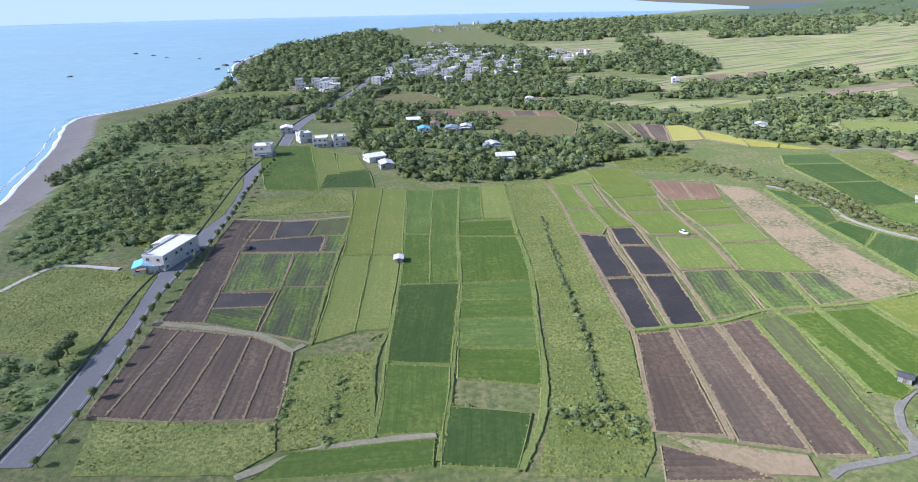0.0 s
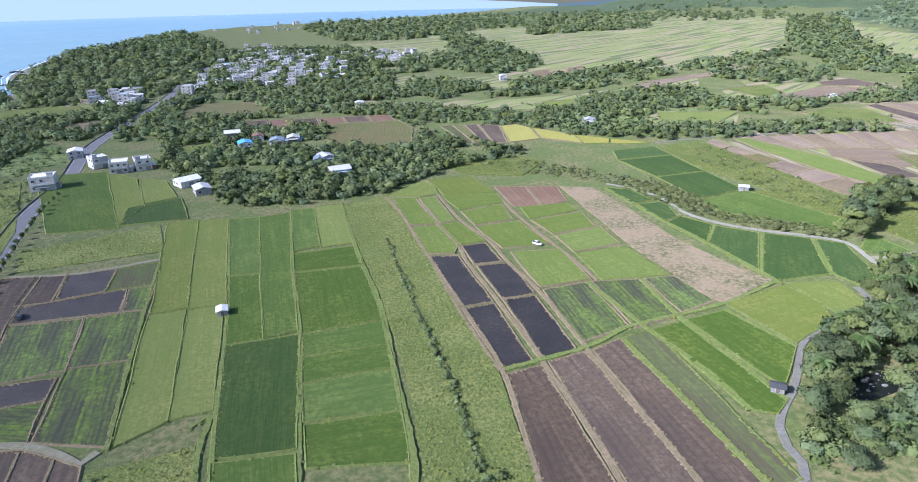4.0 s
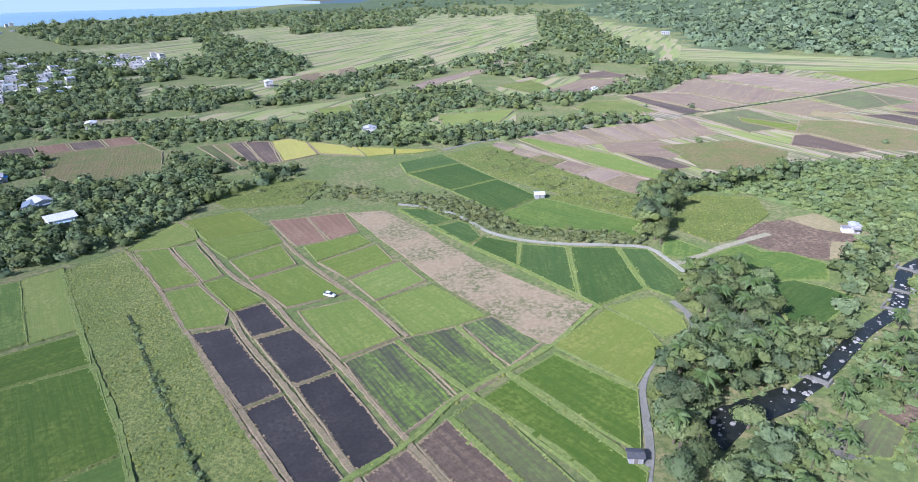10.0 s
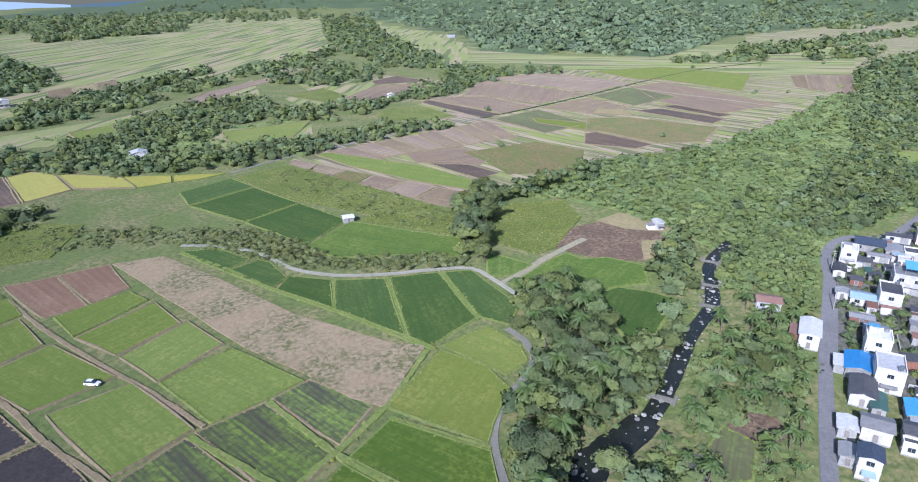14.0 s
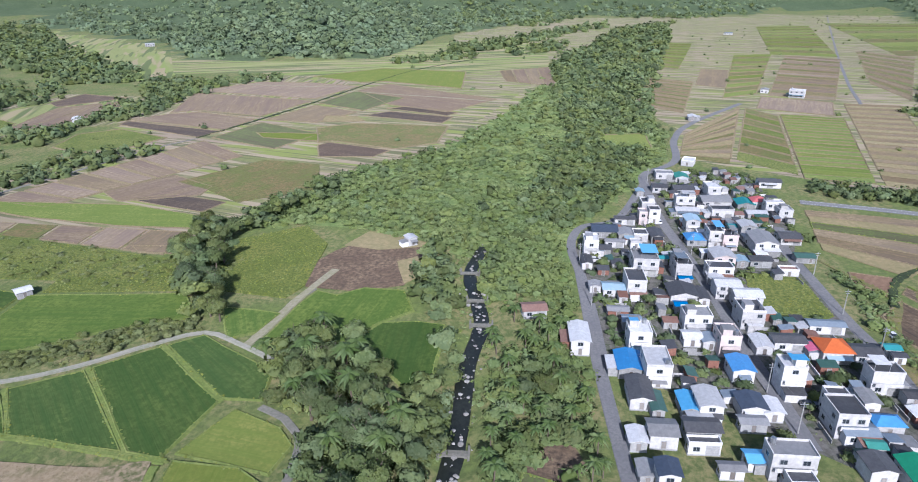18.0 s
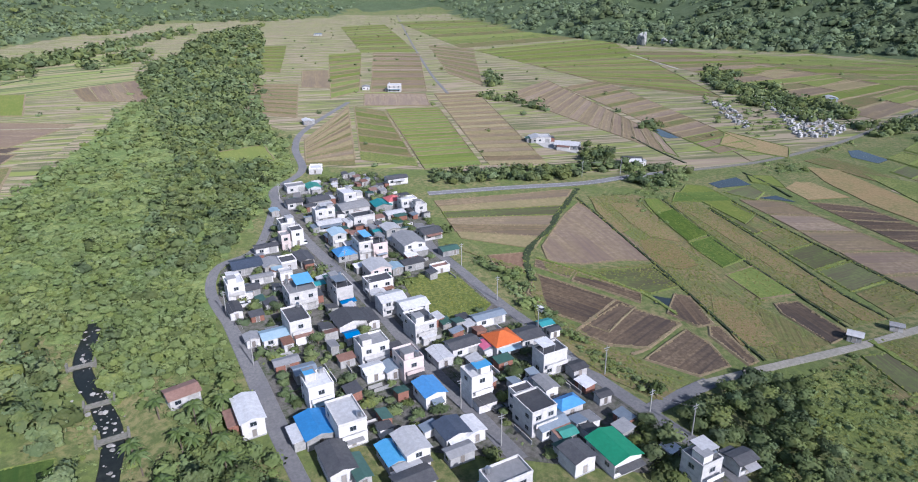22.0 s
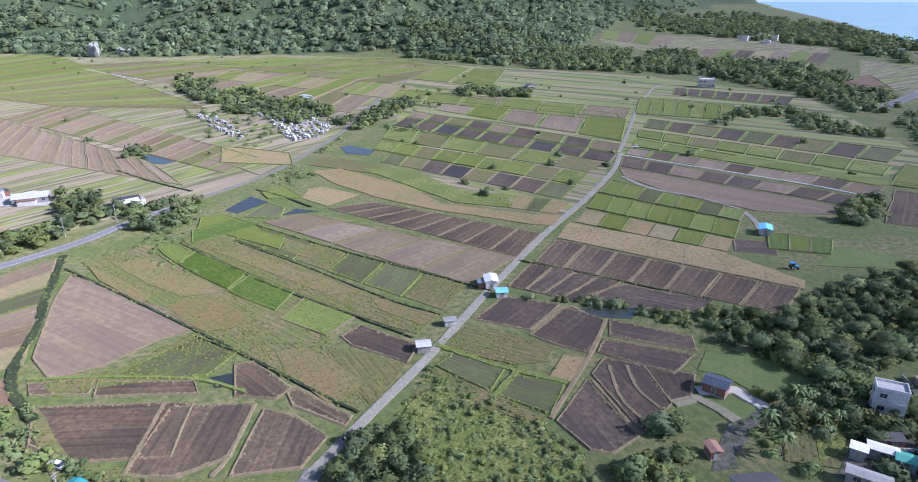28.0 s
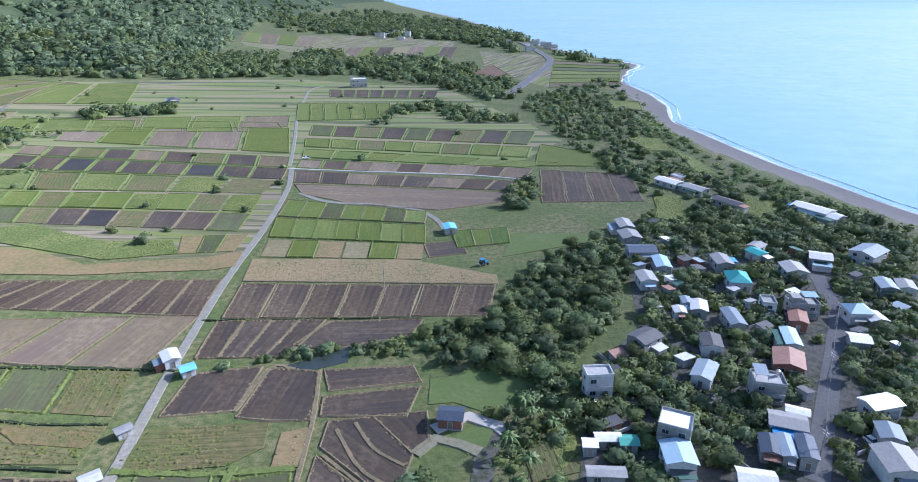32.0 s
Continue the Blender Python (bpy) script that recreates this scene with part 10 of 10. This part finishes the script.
def surf(offset, width, lift):
    verts, faces = [], []
    for i, (p, s, o) in enumerate(shore(offset, 5.0)):
        w = width * (0.35 + 0.9 * abs(noise.noise(Vector((p.x * 0.02, p.y * 0.02, offset)))) + 0.25 * random.random())
        c = p + s * (o + 3.0 * noise.noise(Vector((p.x * 0.03, p.y * 0.03, 5))))
        for k, z in ((-w, 0.0), (0, 0.35), (w * 0.6, 0.0)):
            q = c + s * k
            verts.append((q.x, q.y, -5.97 + z + lift))
        if i:
            b = 3 * i
            faces += [(b - 3, b, b + 1, b - 2), (b - 2, b + 1, b + 2, b - 1)]
    tagged(new("surf", mesh_from("surf", verts, faces, M["foam"])), "white breaking surf along the beach", "surf", kind="structure")


surf(-1.0, 3.2, 0.02)
surf(6.0, 1.1, 0.0)





def graves(n, seed, *poly):
    """A hillside of small white tombs that nobody could count."""
    rng = random.Random(seed)
    xs, ys = [p[0] for p in poly], [p[1] for p in poly]
    boxes = []
    while len(boxes) < n * 3:
        x, y = rng.uniform(min(xs), max(xs)), rng.uniform(min(ys), max(ys))
        if not inside(list(poly), [x], [y])[0]:
            continue
        a, b, h = rng.uniform(0.6, 1.7), rng.uniform(0.6, 1.8), rng.uniform(0.8, 2.0)
        k = 0 if rng.random() < 0.4 else 1
        boxes += [(x - a, y - b, -0.2, x + a, y + b, 0.5, 1), (x - a * 0.6, y - b * 0.6, 0.5, x + a * 0.6, y + b * 0.5, h, k), (x - a * 0.75, y - b * 0.75, h, x + a * 0.75, y + b * 0.65, h + 0.18, k)]
    tagged(new("tombs", boxes_mesh("tombs", [M["plaster"], M["greywall"]], *boxes)), "crowded white and grey tombs of a hillside cemetery", "tombs", kind="stuff")


graves(260, 3, (592.0, -369.5), (536.2, -353.3), (429.4, -312.0), (408.6, -276.5), (417.7, -251.1), (480.5, -301.1))
graves(70, 4, (561.5, -296.1), (541.2, -303.6), (463.8, -258.0), (455.9, -241.1))


def pole_mesh():
    bm = bmesh.new()
    bmesh.ops.create_cone(bm, cap_ends=True, segments=8, radius1=0.17, radius2=0.11, depth=9.4, matrix=Matrix.Translation((0, 0, 4.3)))
    me = bpy.data.meshes.new("pole")
    bm.to_mesh(me)
    bm.free()
    me.materials.append(M["greywall"])
    return me


POLE = pole_mesh()
ARM = boxes_mesh("crossarm", [M["frame"]], (-0.9, -0.05, 8.3, 0.9, 0.05, 8.42, 0), (-0.6, -0.05, 7.6, 0.6, 0.05, 7.7, 0))
POLES = [(306.6, 35.1), (275.3, 34.7), (251.4, 32.2), (224.7, 26.2), (204.2, 27.3), (196.0, 21.6), (289.8, 74.1), (262.7, 68.0), (225.2, 67.2), (209.1, 63.7), (317.0, 76.4), (412.8, 89.0), (297.8, 118.7), (264.7, 113.1), (55.0, -41.8), (33.7, -71.1), (13.9, -97.2), (392.6, -69.1), (388.2, -90.6), (151.9, -139.1)]
for px, py in POLES:
    p = new("utility_pole")
    p.matrix_world = pose(px, py, 0, 0, 0, 98)
    part("pole", POLE, p)
    part("crossarm", ARM, p)
    tagged(p, "grey concrete utility pole beside the street", "pole", "utility poles")


def wire(a, b):
    cu = bpy.data.curves.new("cable", "CURVE")
    cu.dimensions, cu.bevel_depth = "3D", 0.02
    s = cu.splines.new("POLY")
    s.points.add(10)
    for i in range(11):
        t = i / 10
        s.points[i].co = (a[0] + (b[0] - a[0]) * t, a[1] + (b[1] - a[1]) * t, 8.4 - 0.9 * 4 * t * (1 - t), 1)
    cu.materials.append(M["door"])
    tagged(new("overhead_cable", cu), "thin dark overhead power cable", "cable", "overhead cables")


for a, b in zip(POLES, POLES[1:]):
    if math.hypot(a[0] - b[0], a[1] - b[1]) < 70:
        wire(a, b)


# ---- vehicles ----
M["paint"] = material("white_vehicle_paint", [(0.75, 0.75, 0.75), (0.70, 0.70, 0.70)], 0.5, 2.0, 0.3, spec=0.5)
M["darkpaint"] = material("dark_vehicle_paint", [(0.04, 0.045, 0.05), (0.06, 0.06, 0.065)], 0.5, 2.0, 0.3, spec=0.5, vary=0.5)
M["bluepaint"] = material("blue_machine_paint", [(0.03, 0.20, 0.45), (0.05, 0.25, 0.5)], 0.5, 2.0, 0.45)
M["tyre"] = material("black_rubber", [(0.02, 0.02, 0.02), (0.03, 0.03, 0.03)], 0.5, 3.0, 0.9)


def wheel_mesh(r=0.33, w=0.22):
    bm = bmesh.new()
    bmesh.ops.create_cone(bm, cap_ends=True, segments=16, radius1=r, radius2=r, depth=w, matrix=Matrix.Rotation(math.pi / 2, 4, "X"))
    bmesh.ops.bevel(bm, geom=[e for e in bm.edges if e.calc_face_angle(0) > 1], offset=0.04, segments=1, affect="EDGES")
    me = bpy.data.meshes.new("wheel")
    bm.to_mesh(me)
    bm.free()
    me.materials.append(M["tyre"])
    return me


WHEEL = wheel_mesh()


def rim_mesh():
    bm = bmesh.new()
    bmesh.ops.create_cone(bm, cap_ends=True, segments=12, radius1=0.21, radius2=0.19, depth=0.03, matrix=Matrix.Rotation(math.pi / 2, 4, "X"))
    me = bpy.data.meshes.new("rim")
    bm.to_mesh(me)
    bm.free()
    me.materials.append(M["steel"])
    return me


RIM = rim_mesh()


def loft(name, mat, length, rows):
    """A shell drawn through half-outlines (y half width, z) along x."""
    verts, faces = [], []
    for x, lo, mid, top_w, z0, z1, z2 in rows:
        verts += [(x, -lo, z0), (x, -mid, z1), (x, -top_w, z2), (x, top_w, z2), (x, mid, z1), (x, lo, z0)]
    for i in range(len(rows) - 1):
        o = 6 * i
        faces += [(o + k, o + (k + 1) % 6, o + 6 + (k + 1) % 6, o + 6 + k) for k in range(6)]
    faces += [tuple(range(5, -1, -1)), tuple(range(len(verts) - 6, len(verts)))]
    return mesh_from(name, verts, faces, mat)




def car(x, y, turn, paint, label):
    t = new("car")
    t.matrix_world = pose(x, y, 0.2, 0, 0, turn)
    body = loft("body", M[paint], 4.4, [(-2.2, 0.72, 0.78, 0.7, 0.3, 0.55, 0.8), (-1.9, 0.8, 0.86, 0.78, 0.22, 0.6, 0.95), (-0.4, 0.82, 0.88, 0.8, 0.2, 0.6, 0.98), (1.2, 0.82, 0.88, 0.78, 0.2, 0.6, 0.92), (2.1, 0.76, 0.8, 0.66, 0.25, 0.5, 0.72)])
    part("body", body, t)
    part("cabin", loft("cabin", M["glass"], 2.4, [(-2.0, 0.76, 0.74, 0.62, 0.93, 1.1, 1.3), (-1.4, 0.78, 0.74, 0.62, 0.93, 1.2, 1.46), (0.2, 0.78, 0.74, 0.6, 0.93, 1.2, 1.46), (1.1, 0.74, 0.7, 0.5, 0.9, 0.93, 0.96)]), t, None, "dark glazed cabin")
    part("roof_panel", boxes_mesh("roof_panel", [M[paint]], (-1.45, -0.6, 1.45, 0.15, 0.6, 1.49, 0)), t)
    for wx in (-1.35, 1.35):
        for wy in (-0.78, 0.78):
            wheel = part("wheel", WHEEL, t, pose(wx, wy, 0.33))
            part("rim", RIM, wheel, pose(0, 0.115 if wy > 0 else -0.115, 0), "grey alloy rim")
    for wy in (-0.55, 0.55):
        part("headlight", boxes_mesh("headlight", [M["frame"]], (2.06, wy - 0.15, 0.52, 2.16, wy + 0.15, 0.66, 0)), t)
    return tagged(t, label, "car", "parked cars")


car(202.4, -324.8, 20, "paint", "white car parked at the field crossing")
car(221.1, 58.2, -82, "darkpaint", "dark car parked in a yard")
car(263.7, 25.1, 8, "paint", "white car parked beside the street")
car(58.9, -76.5, 70, "darkpaint", "dark car parked in a village yard")
car(97.9, -65.9, 90, "paint", "white car parked under trees")
car(39.2, -46.0, 100, "paint", "white car parked beside a white shed")
car(333.7, 78.2, 8, "darkpaint", "dark car parked beside the street")
car(229.8, 45.6, 98, "paint", "white car parked in a yard")
car(303.2, 112.8, -80, "paint", "white car parked beside the lane")
car(100.2, 265.8, -60, "paint", "white van parked among rice fields")
car(-91.0, 257.6, 94, "darkpaint", "dark car standing by the coast road")
car(352.1, 86.3, 8, "paint", "white car parked beside the street")


def tractor(x, y, turn):
    """A small blue field tractor."""
    t = new("tractor")
    t.matrix_world = pose(x, y, 0.25, 0, 0, turn)
    part("bonnet", loft("bonnet", M["bluepaint"], 2, [(0.1, 0.42, 0.45, 0.36, 0.75, 1.1, 1.45), (1.5, 0.38, 0.42, 0.32, 0.75, 1.1, 1.35), (1.75, 0.34, 0.36, 0.26, 0.8, 1.05, 1.2)]), t)
    part("cab", loft("cab", M["glass"], 1.5, [(-1.3, 0.7, 0.72, 0.62, 0.9, 1.6, 2.35), (0.1, 0.7, 0.7, 0.58, 0.9, 1.6, 2.35)]), t, None, "glazed driver's cab")
    part("cab_roof", boxes_mesh("cab_roof", [M["bluepaint"]], (-1.45, -0.75, 2.35, 0.25, 0.75, 2.5, 0)), t)
    big, low = wheel_mesh(0.72, 0.45), wheel_mesh(0.45, 0.32)
    for wy in (-0.9, 0.9):
        wheel = part("rear_wheel", big, t, pose(-0.8, wy, 0.72))
        part("rim", RIM, wheel, pose(0, 0.235 if wy > 0 else -0.235, 0) @ Matrix.Diagonal((1.8, 1, 1.8, 1)), "grey steel rim")
        part("front_wheel", low, t, pose(1.25, wy * 0.85, 0.45))
    part("tiller", boxes_mesh("tiller", [M["steel"]], (-2.1, -1.0, 0.25, -1.6, 1.0, 0.7, 0)), t)
    tagged(t, "blue tractor with a tiller standing on dry ground", "tractor")


tractor(114.8, -155.5, 200)


M["streamstone"] = material("grey_stream_stone", [(0.26, 0.25, 0.23), (0.18, 0.175, 0.16), (0.33, 0.32, 0.30)], 0.3, 2.0, 0.9, island=0.3)


def stream_stones(n):
    """Pale boulders and gravel in the shallow stream, too many to count."""
    rng = np.random.default_rng(4)
    pts = [p for p in smooth_line(STREAM, 1.0)]
    parts = []
    for _ in range(n):
        p = pts[rng.integers(len(pts))]
        r = 0.18 + 0.9 * rng.random() ** 3
        v, f = KITS_STONE[rng.integers(len(KITS_STONE))]
        parts.append(((v, f), np.diag([r * rng.uniform(0.8, 1.4), r, r * 0.6]), np.array([p.x + rng.normal() * 2.3, p.y + rng.normal() * 2.3, -1.42])))
    v, run, count, k, tone = joined(parts)
    tagged(new("stream_stones", mesh_from_arrays("stream_stones", v, run, count, M["streamstone"], k)), "pale boulders scattered in the shallow stream", "stones", kind="stuff")


def weir(x, y, turn, wide):
    """A low concrete step across the stream with two wing walls."""
    t = new("weir")
    t.matrix_world = pose(x, y, -1.5, 0, 0, turn)
    part("sill", boxes_mesh("sill", [M["lane"]], (-0.7, -wide / 2, -0.6, 0.5, wide / 2, 0.42, 0), (0.5, -wide / 2, -0.6, 1.7, wide / 2, 0.16, 0)), t)
    for k in (-1, 1):
        part("wing_wall", boxes_mesh("wing_wall", [M["lane"]], (-1.6, k * wide / 2 - 0.25, -0.6, 1.9, k * wide / 2 + 0.25, 1.5, 0)), t)
    tagged(t, "low pale concrete weir across the shallow stream", "weir", "weirs of the stream")


for wx, wy in (STREAM[1], STREAM[2], STREAM[3], STREAM[6]):
    weir(wx, wy, 8, 7.0)


KITS_STONE = [lumpy(1, s) for s in range(61, 65)]
stream_stones(230)


M["limestone"] = material("pale_limestone", [(0.52, 0.52, 0.50), (0.40, 0.40, 0.38), (0.25, 0.26, 0.23)], 0.05, 0.3, 0.95, bump=1.0)


def cliff(x, y, wide, tall, seed):
    """A bare pale rock face at the foot of the wooded hills."""
    rng = np.random.default_rng(seed)
    parts = []
    for i in range(9):
        v, f = lumpy(2, seed * 11 + i)
        parts.append(((v, f), np.diag([wide * rng.uniform(0.12, 0.22), wide * 0.12, tall * rng.uniform(0.5, 0.9)]), np.array([x + rng.uniform(-0.45, 0.45) * wide, y + rng.uniform(-3, 3), tall * rng.uniform(0.2, 0.5)])))
    v, run, count, k, tone = joined(parts)
    tagged(new("rock_cliff", mesh_from_arrays("rock_cliff", v, run, count, M["limestone"], k)), "bare pale limestone face below the forest", "cliff", kind="structure")


cliff(1073, -602, 34, 22, 1)
cliff(1043, -632, 26, 14, 2)
cliff(1511, -673, 30, 26, 3)


def sea_rock(x, y, size, seed):
    """A dark rock awash near the headland."""
    v, f = lumpy(3, seed)
    v = v * np.array([size, size * 0.7, size * 0.4])
    ob = new("sea_rock", mesh_from("sea_rock", v.tolist(), f, M["searock"]))
    ob.matrix_world = pose(x, y, -6.1, 0, 0, seed * 41)
    tagged(ob, "low dark rock washed by the sea", "rock", "rocks off the headland")


M["searock"] = material("wet_dark_rock", [(0.06, 0.06, 0.06), (0.10, 0.095, 0.09), (0.04, 0.04, 0.042)], 0.1, 0.6, 0.7, bump=0.5)
sea_rock(-723.5, 1506.2, 9, 3)
sea_rock(-656.4, 1444.2, 7, 4)
sea_rock(-603.9, 1389.1, 5, 5)
sea_rock(-610.1, 1040.6, 6, 6)
sea_rock(-403.4, 1118.1, 8, 7)
sea_rock(-411.1, 1179.5, 10, 8)
sea_rock(-363.4, 1056.8, 6, 9)
sea_rock(-411.4, 1246.2, 9, 10)
sea_rock(-519.5, 1343.5, 5, 11)
